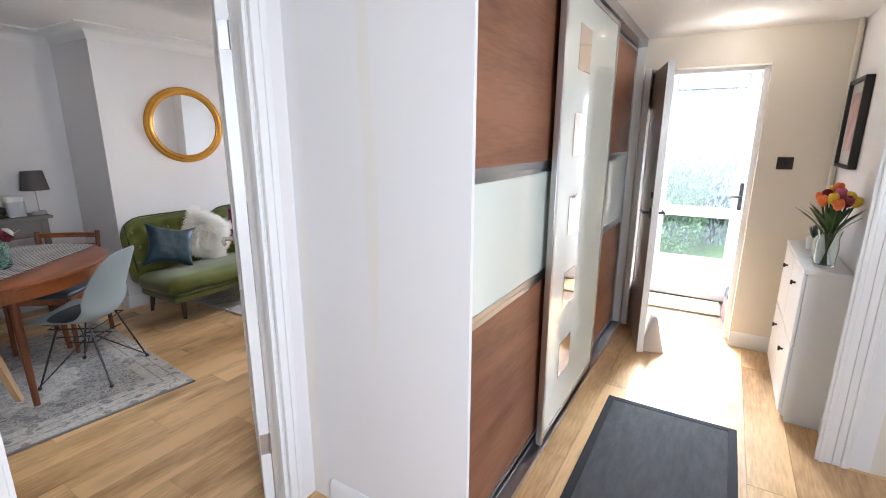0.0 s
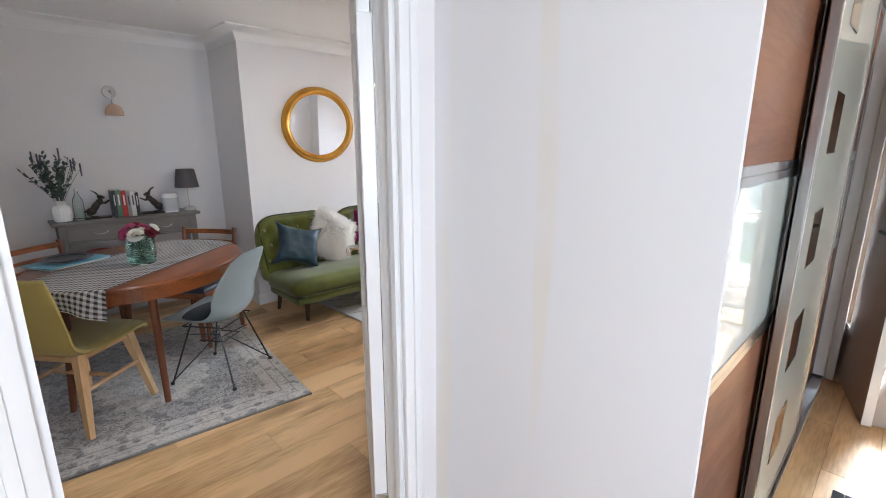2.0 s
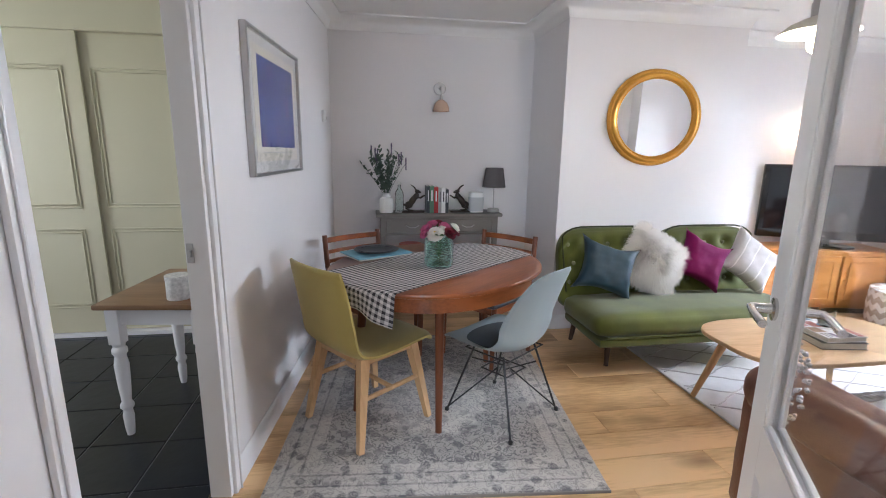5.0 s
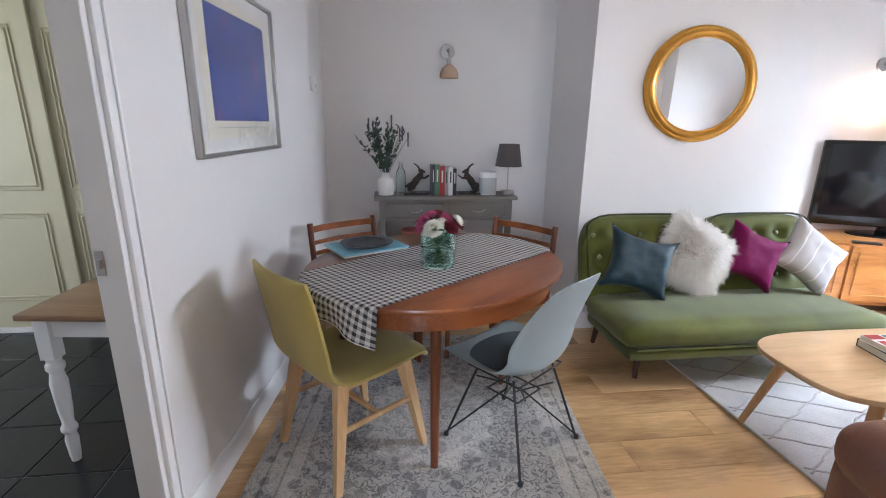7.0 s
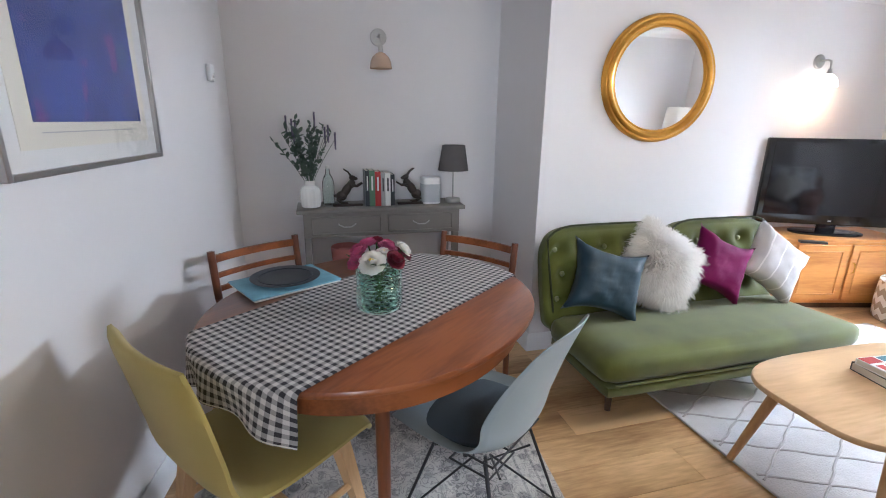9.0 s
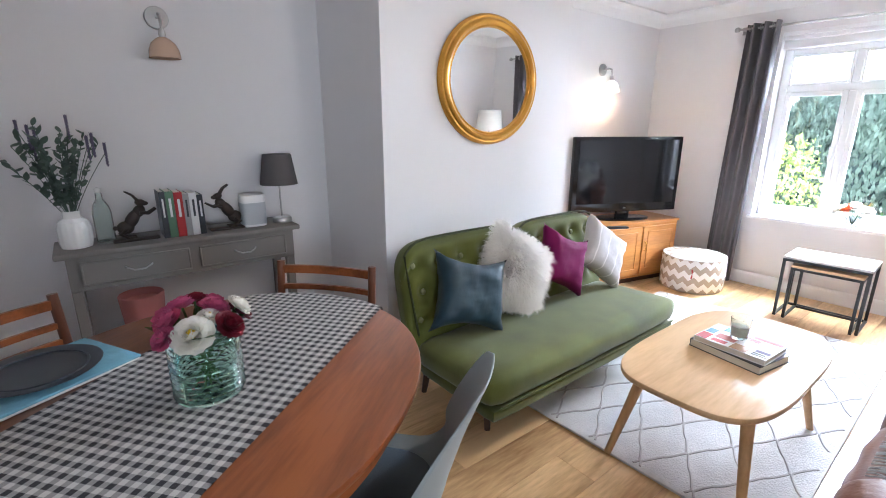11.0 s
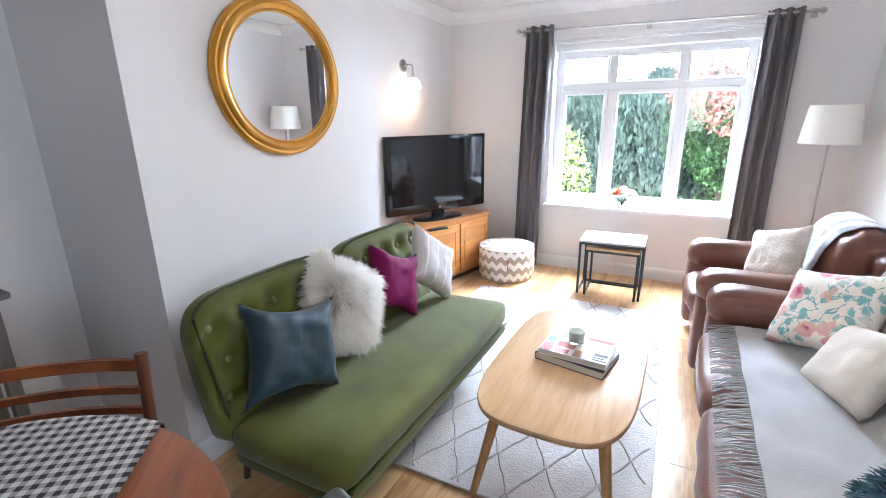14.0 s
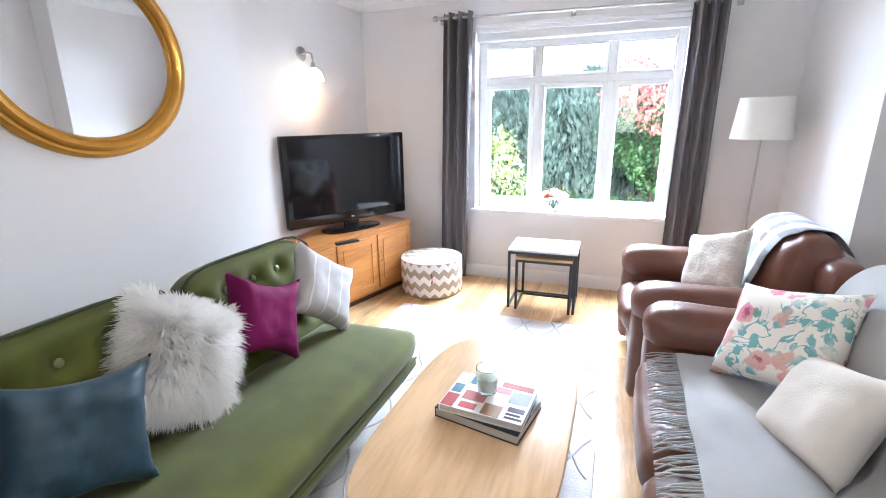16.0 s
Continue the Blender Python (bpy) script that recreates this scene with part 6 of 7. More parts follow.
part("rug_binding", bm_box(0.7505, -0.70, 0.0006, 0.756, 0.70, 0.0118), M["grey_paint"], rug, "dark bound edge")

# fur on the white cushion
rnd = random.Random(3)


def bm_fur(w, h, d, count, length, seed):
    own_v, own_f = [], []
    rr = random.Random(seed)
    for _ in range(count):
        u, v = rr.uniform(-0.99, 0.99), rr.uniform(-0.99, 0.99)
        if rr.random() < 0.3:
            if rr.random() < 0.5:
                u = math.copysign(rr.uniform(0.93, 1.0), u)
            else:
                v = math.copysign(rr.uniform(0.93, 1.0), v)
        side = -1 if rr.random() < 0.7 else 1
        base = Vector((u * w / 2 * (1 - 0.12 * (1 - v * v) * u * u), side * d / 2 * max(0, (1 - u ** 4) * (1 - v ** 4)) ** 0.55, v * h / 2 * (1 - 0.12 * (1 - u * u) * v * v)))
        out = Vector((u * 0.75, side * 0.6 * (1 - max(abs(u), abs(v)) ** 3) + 0.05 * side, v * 0.75 - 0.15)).normalized()
        out = (out + Vector((rr.uniform(-0.45, 0.45), rr.uniform(-0.3, 0.3), rr.uniform(-0.45, 0.45)))).normalized()
        q = base * 34 + Vector((seed, 0, 0))
        out = (out + 1.1 * Vector((noise.noise(q), 0.5 * noise.noise(q + Vector((9, 0, 0))), noise.noise(q + Vector((0, 9, 0)))))).normalized()
        droop = Vector((rr.uniform(-0.2, 0.2), 0, -0.45))
        ln = length * rr.uniform(0.6, 1.2)
        p1, p2 = base + out * ln * 0.55, base + out * ln * 0.85 + droop * ln * 0.35
        wv_ = out.cross(Vector((0.3, 1, 0.2))).normalized() * 0.0028
        i = len(own_v)
        own_v += [base - wv_, base + wv_, p1 + wv_ * 0.8, p1 - wv_ * 0.8, p2]
        own_f += [(i, i + 1, i + 2, i + 3), (i + 3, i + 2, i + 4)]
    me = bpy.data.meshes.new("fur")
    me.from_pydata(own_v, [], own_f)
    bmx = bmesh.new()
    bmx.from_mesh(me)
    bpy.data.meshes.remove(me)
    return bmx


tagged(part("long_hair", bm_fur(0.31, 0.31, 0.11, 14000, 0.10, 2), M["fur"], fur, "white shaggy faux fur"), kind="stuff")

# ---- on the leather seats ----


def drape(name, rows, y0, y1, material, label, category, seed, cols=36, uv=1.0):
    """A throw laid along a line of (x, z), from y0 to y1, with soft creases."""
    t = thing(name, pose(0, 0, 0), label, category)
    own = bmesh.new()
    layer = own.loops.layers.uv.new("UVMap")
    pts = along(rows, 44)
    dist = [0.0]
    for a, b in zip(pts, pts[1:]):
        dist.append(dist[-1] + math.hypot(b[0] - a[0], b[1] - a[1]))
    grid = {}
    for i, (x, z) in enumerate(pts):
        for j in range(cols + 1):
            y = y0 + (y1 - y0) * j / cols
            c = noise.noise(Vector((x * 5, y * 7, z * 5 + seed))) * 0.012 + abs(noise.noise(Vector((x * 11, y * 3, z * 9 + seed)))) * 0.012
            for s in (0, 1):
                grid[s, i, j] = own.verts.new((x - 0.5 * c, y + 0.02 * noise.noise(Vector((x * 3, seed, z * 3))), z + c + 0.004 * s))
    for s in (0, 1):
        for i in range(len(pts) - 1):
            for j in range(cols):
                ids = [(i, j), (i, j + 1), (i + 1, j + 1), (i + 1, j)]
                ids = ids[::-1] if s == 1 else ids
                f = own.faces.new([grid[s, a, b] for a, b in ids])
                for loop, (a, b) in zip(f.loops, ids):
                    loop[layer].uv = (dist[a], (y1 - y0) * b / cols)
    bmesh.ops.recalc_face_normals(own, faces=own.faces[:])
    part("cloth", own, M[material], t, angle=80)
    return t


th1 = drape("throw", [(-2.735, 0.480), (-2.63, 0.488), (-2.48, 0.486), (-2.37, 0.498), (-2.335, 0.56), (-2.31, 0.70), (-2.255, 0.84), (-2.16, 0.90), (-2.05, 0.885)], 1.98, 3.24, "throw", "silver grey fringed throw over the leather sofa", "throw", 1.0)
own = bmesh.new()
rnd = random.Random(4)
for k in range(110):
    y = 1.99 + 1.24 * k / 109
    x, z = -2.735, 0.484
    dx = rnd.uniform(-0.02, 0.02)
    bm_tube([(x, y, z + 0.004), (x - 0.035, y + dx * 0.5, z - 0.004), (x - 0.066, y + dx, z - 0.010), (x - 0.088, y + dx * 1.5, z - 0.020 + rnd.uniform(-0.004, 0.004)), (x - 0.105, y + dx * 1.8, z - 0.03)], 0.0032, 5, own, r2=0.002)
tagged(part("fringe", own, M["throw"], th1, "twisted tassel fringe"), kind="stuff")
th2 = drape("throw", [(-2.40, 0.52), (-2.355, 0.62), (-2.315, 0.74), (-2.26, 0.825), (-2.17, 0.862), (-2.06, 0.84), (-1.985, 0.75)], 3.90, 4.34, "plaid", "grey and white plaid throw over the armchair's back", "throw", 6.0)

cushion("cushion", (-2.451, 3.085, 0.675), -34, -17, -59, 0.41, 0.37, 0.14, M["floral"], "cream cushion with pink flowers on the leather sofa", 11, 0.12, 0.005)
cushion("cushion", (-2.42, 2.80, 0.59), -34, -16, -82, 0.35, 0.32, 0.13, M["linen"], "plain cream cushion on the leather sofa", 12, 0.12, 0.004)
tf = cushion("fur_cushion", (-2.42, 2.06, 0.57), -30, 8, -84, 0.40, 0.36, 0.14, M["teal_fur"], "dark teal faux fur cushion on the leather sofa", 13)
tagged(part("long_hair", bm_fur(0.40, 0.36, 0.14, 5000, 0.045, 5), M["teal_fur"], tf, "teal shaggy faux fur"), kind="stuff")
cushion("cushion", (-2.50, 4.06, 0.63), -24, -20, -60, 0.38, 0.36, 0.13, mat("knitted_cream", (0.68, 0.63, 0.58), 0.9, bump=1.0, bump_scale=70, vary=0.08, vary_scale=40), "cream knitted cushion on the leather armchair", 14)

# ---- on the window sill ----
SZ = WZ0 + 0.0205
fp = thing("flower_pot", pose(-3.50, NY + 0.03, SZ), "small glass jar of orange and cream flowers on the sill", "flowers")
part("jar", bm_lathe([(0.01, 0), (0.035, 0.0), (0.04, 0.02), (0.036, 0.07), (0.042, 0.08), (0.039, 0.08), (0.033, 0.07), (0.01, 0.006)], 24), M["bottle"], fp)
rnd = random.Random(6)
for k in range(13):
    a, r = k * 2.4, 0.024 * math.sqrt(k)
    c = ("petal_white", "petal_orange", "petal_white", "petal_yellow", "petal_white", "petal_white")[k % 6]
    x, y, z = r * 1.35 * math.cos(a), 0.6 * r * math.sin(a), 0.175 - r * 0.55
    st = part("flower_stem", bm_tube([(0, 0, 0.02), (x, y, z)], 0.002, 5), M["leaf"], fp)
    part("flower_head", bm_bloom(0.042, 5, k + 40), M[c], st, angle=80).matrix_basis = pose(x, y, z - 0.008, -30 * y / 0.05, 30 * x / 0.05)
tb = thing("tumbler", pose(-2.735, NY + 0.02, SZ), "small clear glass tumbler on the sill", "glass")
part("glass", bm_lathe([(0.01, 0), (0.03, 0), (0.034, 0.07), (0.032, 0.07), (0.027, 0.008), (0.01, 0.006)], 24), M["bottle"], tb)

# ---- hall ----
wr = thing("wardrobe", pose(-0.9, 1.16, 0), "built-in wardrobe with walnut and glass sliding doors", "wardrobe")
WL = FY - 1.16
part("carcass", bm_box(-0.69, 0.0, 0.0, -0.67, WL, 2.15, bm=bm_box(-0.67, 0.0, 2.13, -0.12, WL, 2.15)), M["white_plastic"], wr)
part("bottom_track", bm_box(-0.11, 0.0, 0.0, 0.012, WL, 0.014, bm=bm_box(0.004, 0.0, 0.014, 0.012, WL, 0.03, bm=bm_box(-0.052, 0, 0.014, -0.046, WL, 0.026))), M["aluminium"], wr, "aluminium floor track")
part("top_track", bm_box(-0.11, 0.0, 2.14, 0.014, WL - 0.03, 2.198), M["aluminium"], wr, "aluminium head track")
part("end_post", bm_box(-0.11, WL - 0.05, 0.03, 0.01, WL - 0.002, 2.14), M["white_plastic"], wr)


def sliding_door(y0, y1, x, bands):
    d = part("sliding_door", bm_box(x - 0.012, y0 + 0.02, 0.05, x - 0.004, y1 - 0.02, 2.13), M["white_plastic"], wr)
    for a, b in ((y0, y0 + 0.028), (y1 - 0.028, y1)):
        part("door_stile", bm_box(x - 0.022, a, 0.035, x + 0.006, b, 2.138, 0.003, 1), M["aluminium"], d, "satin aluminium stile")
    for z0, z1, c in bands:
        part("panel", bm_box(x - 0.004, y0 + 0.028, z0 + 0.012, x - 0.0005, y1 - 0.028, z1 - 0.012), M[c], d, "walnut veneer panel" if c == "walnut" else "pale green lacquered glass panel")
        for z in (z0, z1):
            part("panel_rail", bm_box(x - 0.006, y0 + 0.028, z - 0.0115, x + 0.003, y1 - 0.028, z + 0.0115), M["aluminium"], d)
    return d


sliding_door(0.002, 0.885, -0.05, ((0.062, 0.88, "walnut"), (0.904, 1.37, "lacquer"), (1.394, 2.12, "walnut")))
glass_door = sliding_door(0.735, 1.705, 0.0, ((0.062, 2.12, "lacquer"),))
for z in (0.295, 0.67, 1.045, 1.42, 1.795):
    part("mirror_inset", bm_box(-0.001, 0.955, z, 0.0025, 1.145, z + 0.19, 0.002, 1), M["tinted_mirror"], glass_door, "small square bronze-tinted mirror")
sliding_door(1.62, WL - 0.055, -0.05, ((0.062, 0.88, "walnut"), (0.904, 1.37, "lacquer"), (1.394, 2.12, "walnut")))

fd = tagged(new("door_front"), "taupe painted front door standing open into the hall", "door", kind="structure")
fd.matrix_basis = pose(-0.855, 4.03, 0.01, 0, 0, -75)
FW = 0.75
for a, b, c, e in ((0, 0.10, 0, 1.96), (0.21, FW, 0, 1.96), (0.10, 0.21, 0, 0.35), (0.10, 0.21, 1.70, 1.96)):
    part("door_board", bm_box(a, -0.021, c, b, 0.021, e), M["door_taupe"], fd)
part("door_edge", bm_box(FW, -0.021, 0, FW + 0.003, 0.021, 1.96), M["gloss"], fd)
part("pane", bm_box(0.10, -0.005, 0.35, 0.21, 0.005, 1.70), M["clear"], fd, "narrow glazed slot").visible_shadow = False
for s in (-1, 1):
    part("handle", bm_tube([(FW - 0.06, s * 0.02, 1.0), (FW - 0.06, s * 0.065, 1.0), (FW - 0.16, s * 0.07, 1.0)], 0.009, 10, bm_box(FW - 0.085, min(s * 0.021, s * 0.027), 0.965, FW - 0.035, max(s * 0.021, s * 0.027), 1.035, 0.002, 1)), M["black"], fd, "black lever handle")
    part("lock", bm_lathe([(0.022, 0), (0.02, 0.008)], 18), M["black"], fd).matrix_basis = pose(FW - 0.06, s * 0.021, 1.12, -90 * s)
bm = bm_box(-0.885, FY - 0.002, 0, -0.845, 4.062, 2.0)
bm_box(-0.155, FY + 0.12, 0, -0.115, 4.062, 2.0, bm=bm)
bm_box(-0.845, FY + 0.12, 1.96, -0.155, 4.062, 2.0, bm=bm)
structure("trim_front_door", bm, M["upvc"], "white front door frame", "door frame")
bag = thing("door_stop", pose(-0.60, 3.40, 0, 0, 0, 12), "pale grey fabric wedge door stop", "door stop")
part("bag", bm_prism([(-0.085, 0.0), (0.085, 0.0), (0.02, 0.27), (0.0, 0.285), (-0.02, 0.27)], -0.055, 0.055, 0.02, m=pose(0, 0, 0.0, 90)), mat("grey_canvas", (0.50, 0.45, 0.42), 0.9, bump=0.4, bump_scale=200), bag)

# porch
structure("porch_floor", bm_box(-1.15, 4.06, -0.06, 0.25, 5.05, -0.012), M["grout"], "porch floor", "floor")
structure("porch_wall", bm_box(-1.2, 4.06, 0, -1.1, 5.0, 2.2, bm=bm_box(0.12, 4.06, 0, 0.22, 5.0, 2.2)), M["hall_white"], "white porch side walls", "wall")
structure("porch_ceiling", bm_box(-1.2, 4.06, 2.2, 0.25, 5.05, 2.28), M["ceiling"], "white porch ceiling", "ceiling")
pd = tagged(new("door_porch"), "white plastic half-panelled glazed porch door, closed", "door", kind="structure")
pd.matrix_basis = pose(-1.1, 4.86, 0)
fr = bmesh.new()
for a, b, c, e in ((0, 0.22, 0, 2.2), (1.0, 1.22, 0, 2.2), (0.22, 1.0, 2.06, 2.2), (0.22, 1.0, 0, 0.05)):
    bm_box(a, 0, c, b, 0.07, e, 0.004, 1, fr)
part("door_frame", fr, M["upvc"], pd)
lf = bmesh.new()
for a, b, c, e in ((0.225, 0.335, 0.055, 2.055), (0.885, 0.995, 0.055, 2.055), (0.335, 0.885, 1.94, 2.055), (0.335, 0.885, 0.055, 0.27), (0.335, 0.885, 0.79, 0.88)):
    bm_box(a, -0.015, c, b, 0.05, e, 0.005, 1, lf)
leaf = part("door_leaf", lf, M["upvc"], pd)
for c, e in ((0.27, 0.79), (0.88, 1.94)):
    part("pane", bm_box(0.33, 0.012, c - 0.004, 0.89, 0.018, e + 0.004), M["frosted"], leaf, "lightly obscured glass pane").visible_shadow = False
part("handle", bm_tube([(0.945, -0.02, 1.0), (0.945, -0.06, 1.0), (0.86, -0.062, 1.0)], 0.009, 8, bm_box(0.93, -0.024, 0.88, 0.96, -0.015, 1.12, 0.003, 1)), M["black"], leaf, "dark lever handle on a long plate")
dm = thing("door_mat", pose(-0.52, 4.60, -0.0115, 0, 0, 2), "brown coir door mat in the porch", "door mat")
part("coir", bm_box(-0.33, -0.19, 0.004, 0.33, 0.19, 0.022, 0.004, 1), M["coir"], dm)
part("rubber_edge", bm_box(-0.34, -0.2, 0.0, 0.34, 0.2, 0.005), M["black"], dm)
for k in range(4):
    part("printed_mark", bm_box(0.16 + 0.035 * k, -0.03, 0.022, 0.182 + 0.035 * k, 0.02, 0.0228), M["black"], dm)
pb = thing("carrier_bag", pose(-0.06, 4.35, -0.0115, 0, 0, 5), "pink bag with dark straps on the porch floor", "bag")
part("bag", bm_soft_box(-0.1, -0.14, 0, 0.1, 0.14, 0.2, 0.04, 8, 0.01, 2.0, 0.01), M["pink"], pb)
part("strap", bm_tube([(-0.05, -0.08, 0.18), (-0.06, -0.07, 0.3), (-0.05, 0.03, 0.33), (-0.05, 0.08, 0.18)], 0.012, 8), M["dark_cover"], pb)
part("folded_cloth", bm_soft_box(-0.09, -0.1, 0.19, 0.09, 0.12, 0.3, 0.04, 8, 0.01, 5.0, 0.02), M["dark_cover"], pb)

sc = thing("shoe_cabinet", pose(0.115, 2.83, 0), "slim white gloss shoe cabinet with four flaps", "cabinet")
part("body", bm_box(0.012, 0.0, 0.04, 0.19, 0.83, 0.835), M["white_plastic"], sc)
part("top", bm_box(-0.006, -0.006, 0.8355, 0.192, 0.836, 0.86, 0.003, 1), M["white_plastic"], sc)
part("plinth", bm_box(0.03, 0.01, 0, 0.185, 0.82, 0.04), M["white_plastic"], sc)
for j in range(2):
    for k in range(2):
        fl_ = part("flap", bm_box(-0.004, 0.004 + 0.413 * j, 0.05 + 0.395 * k, 0.011, 0.412 + 0.413 * j, 0.435 + 0.395 * k, 0.003, 1), M["gloss"], sc)
        part("knob", bm_lathe([(0.006, 0), (0.006, 0.012), (0.014, 0.016), (0.013, 0.024)], 16), M["black"], fl_).matrix_basis = pose(-0.004, 0.21 + 0.413 * j, 0.34 + 0.395 * k, 0, -90)
tv_ = thing("flower_vase", pose(0.20, 2.96, 0.8605), "clear glass vase of mixed tulips on the shoe cabinet", "vase")
part("glass", bm_lathe([(0.01, 0), (0.04, 0.0), (0.045, 0.01), (0.05, 0.10), (0.044, 0.15), (0.052, 0.19), (0.049, 0.19), (0.041, 0.15), (0.046, 0.10), (0.04, 0.012), (0.01, 0.008)], 28), M["bottle"], tv_)
rnd = random.Random(12)
for k in range(17):
    a, r = k * 2.4, 0.031 * math.sqrt(k)
    c = ("petal_orange", "petal_yellow", "petal_pink", "petal_orange", "petal_dark", "petal_yellow")[k % 6]
    x, y, z = 0.62 * r * math.cos(a), 1.0 * r * math.sin(a), 0.38 - r * 0.55
    st = part("tulip_stem", bm_tube([(-x * 0.2, -y * 0.2, 0.015), (x * 0.35, y * 0.35, 0.18), (x, y, z)], 0.003, 6), M["leaf"], tv_)
    part("tulip_head", bm_lathe([(0.004, -0.008), (0.018, 0.004), (0.024, 0.022), (0.021, 0.042), (0.013, 0.05), (0.004, 0.04)], 12), M[c], st).matrix_basis = pose(x, y, z, -220 * y, 220 * x)
for k in range(18):
    part("tulip_leaf", bm_leaf(0.2, 0.035, bend=-0.25), M["leaf"], tv_).matrix_basis = pose(0.012 * math.cos(k), 0.012 * math.sin(k), 0.15, 0, -68 + 3 * (k % 5), k * 137.5)
bo = thing("candle_bottle", pose(0.20, 3.13, 0.8605), "white bottle on the shoe cabinet", "bottle")
part("body", bm_lathe([(0.03, 0), (0.036, 0.005), (0.036, 0.10), (0.028, 0.125), (0.012, 0.14), (0.012, 0.17), (0.004, 0.172)], 24), M["white_china"], bo)
pt = thing("pot_plant", pose(0.205, 3.38, 0.8605), "little green plant in a white pot", "plant")
part("pot", bm_lathe([(0.03, 0), (0.036, 0.004), (0.045, 0.08), (0.041, 0.08), (0.03, 0.06), (0.002, 0.06)], 24), M["white_china"], pt)
own = bmesh.new()
for k in range(26):
    bm_leaf(0.09, 0.018, own, pose(0, 0, 0.06, 0, -75 + 2.2 * (k % 14), k * 137.5))
part("foliage", own, M["eucalyptus"], pt)

hp = thing("framed_picture", pose(0.309, 3.49, 1.585), "pink and grey picture in a deep black frame", "picture")
fr = bmesh.new()
for a, b, c, e in ((-0.20, -0.18, -0.245, 0.245), (0.18, 0.20, -0.245, 0.245), (-0.18, 0.18, -0.245, -0.225), (-0.18, 0.18, 0.225, 0.245)):
    bm_box(-0.04, a, c, 0, b, e, 0.002, 1, fr)
part("frame", fr, M["black"], hp)
part("sheet", bm_box(-0.02, -0.18, -0.225, -0.004, 0.18, 0.225), M["white_china"], hp)
part("printed_image", bm_box(-0.0215, -0.13, -0.15, -0.0202, 0.13, 0.17), mat("pink_print", (0.45, 0.30, 0.29), 0.6, vary=0.35, vary_scale=9), hp)
sw = thing("light_switch", pose(0.035, FY - 0.0005, 1.345), "dark steel double light switch plate", "light switch")
part("plate", bm_box(-0.045, -0.007, -0.04, 0.045, 0, 0.04, 0.002, 1), M["pewter"], sw)
for x in (-0.022, 0.0, 0.022):
    part("rocker", bm_box(x - 0.009, -0.012, -0.016, x + 0.009, -0.007, 0.016, 0.002, 1), M["black"], sw)
pp = thing("heating_pipe", pose(0.285, FY - 0.025, 0), "beige painted pipe run in the hall corner", "pipe")
part("pipe", bm_tube([(0, 0, 0.11), (0, 0, HALL_CEIL)], 0.014, 12), M["hall_wall"], pp)
sl = thing("ceiling_spotlight", pose(-0.3, 3.46, HALL_CEIL), "recessed chrome ceiling spotlight, lit", "spotlight")
part("bezel", bm_lathe([(0.032, -0.001), (0.042, -0.004), (0.045, -0.001), (0.045, 0.0)], 28, closed=False), M["chrome"], sl)
bulb("spotlight_bulb", (-0.3, 3.46, HALL_CEIL - 0.10), 1.2, (1.0, 0.86, 0.68))
part("lamp_face", bm_lathe([(0.031, -0.0025), (0.002, -0.004)], 24, closed=False), M["opal"], sl)
hr = thing("hall_rug", pose(-0.395, 1.93, 0.0), "charcoal woven runner rug with a black border in the hall", "rug")
part("woven_field", bm_box(-0.285, -0.66, 0.0005, 0.285, 0.63, 0.009), M["hall_rug"], hr)
for a, b, c, e in ((-0.325, -0.2855, -0.70, 0.67), (0.2855, 0.325, -0.70, 0.67), (-0.285, 0.285, -0.70, -0.6605), (-0.285, 0.285, 0.6305, 0.67)):
    part("border", bm_box(a, c, 0.0005, b, e, 0.011, 0.003, 1), M["rug_edge"], hr)
architrave("trim_stair_wall_end", pose(0.45, 2.56, 0, 0, 0, 0) @ pose(-0.14, 0.0, 0), 0.0001, 2.1, M["gloss"], "white moulded wall end")

# ---- kitchen ----
kc = thing("larder_cupboard", pose(-4.98, -1.42, 0), "tall cream-green larder cupboard with panelled sliding doors", "cupboard")
part("carcass", bm_box(-0.5, -0.95, 0.0, -0.05, 0.95, 2.3), M["sage"], kc)
part("pelmet", bm_box(-0.05, -0.95, 2.07, 0.02, 0.95, 2.30, 0.004, 1), M["sage"], kc)
part("plinth", bm_box(-0.05, -0.95, 0.0, 0.012, 0.95, 0.03), M["gloss"], kc)
for y0, y1, x in ((-0.95, 0.03, 0.0), (-0.03, 0.95, -0.035)):
    d = part("sliding_door", bm_box(x - 0.018, y0, 0.035, x, y1, 2.08, 0.002, 1), M["sage"], kc)
    ymid = (y0 + y1) / 2
    for p0, p1 in ((y0 + 0.1, y1 - 0.1),):
        for z0, z1 in ((0.22, 0.79), (0.93, 1.86)):
            own = bmesh.new()
            for off in (0, 0.022):
                a, b, c, e = p0 + off, p1 - off, z0 + off, z1 - off
                for q, r, s, t in ((a, b, c, c + 0.01), (a, b, e - 0.01, e), (a, a + 0.01, c + 0.01, e - 0.01), (b - 0.01, b, c + 0.01, e - 0.01)):
                    bm_box(x + 0.0005, q, s, x + 0.009, r, t, 0.003, 1, own)
            part("panel_moulding", own, M["sage"], d)
kt = thing("kitchen_table", pose(-3.91, -0.485, 0, 0, 0, -6), "small farmhouse table with a waxed pine top and white turned legs", "table")
KH = 0.67
part("tabletop", bm_box(-0.325, -0.24, KH - 0.025, 0.325, 0.225, KH, 0.006, 2), M["pine"], kt)
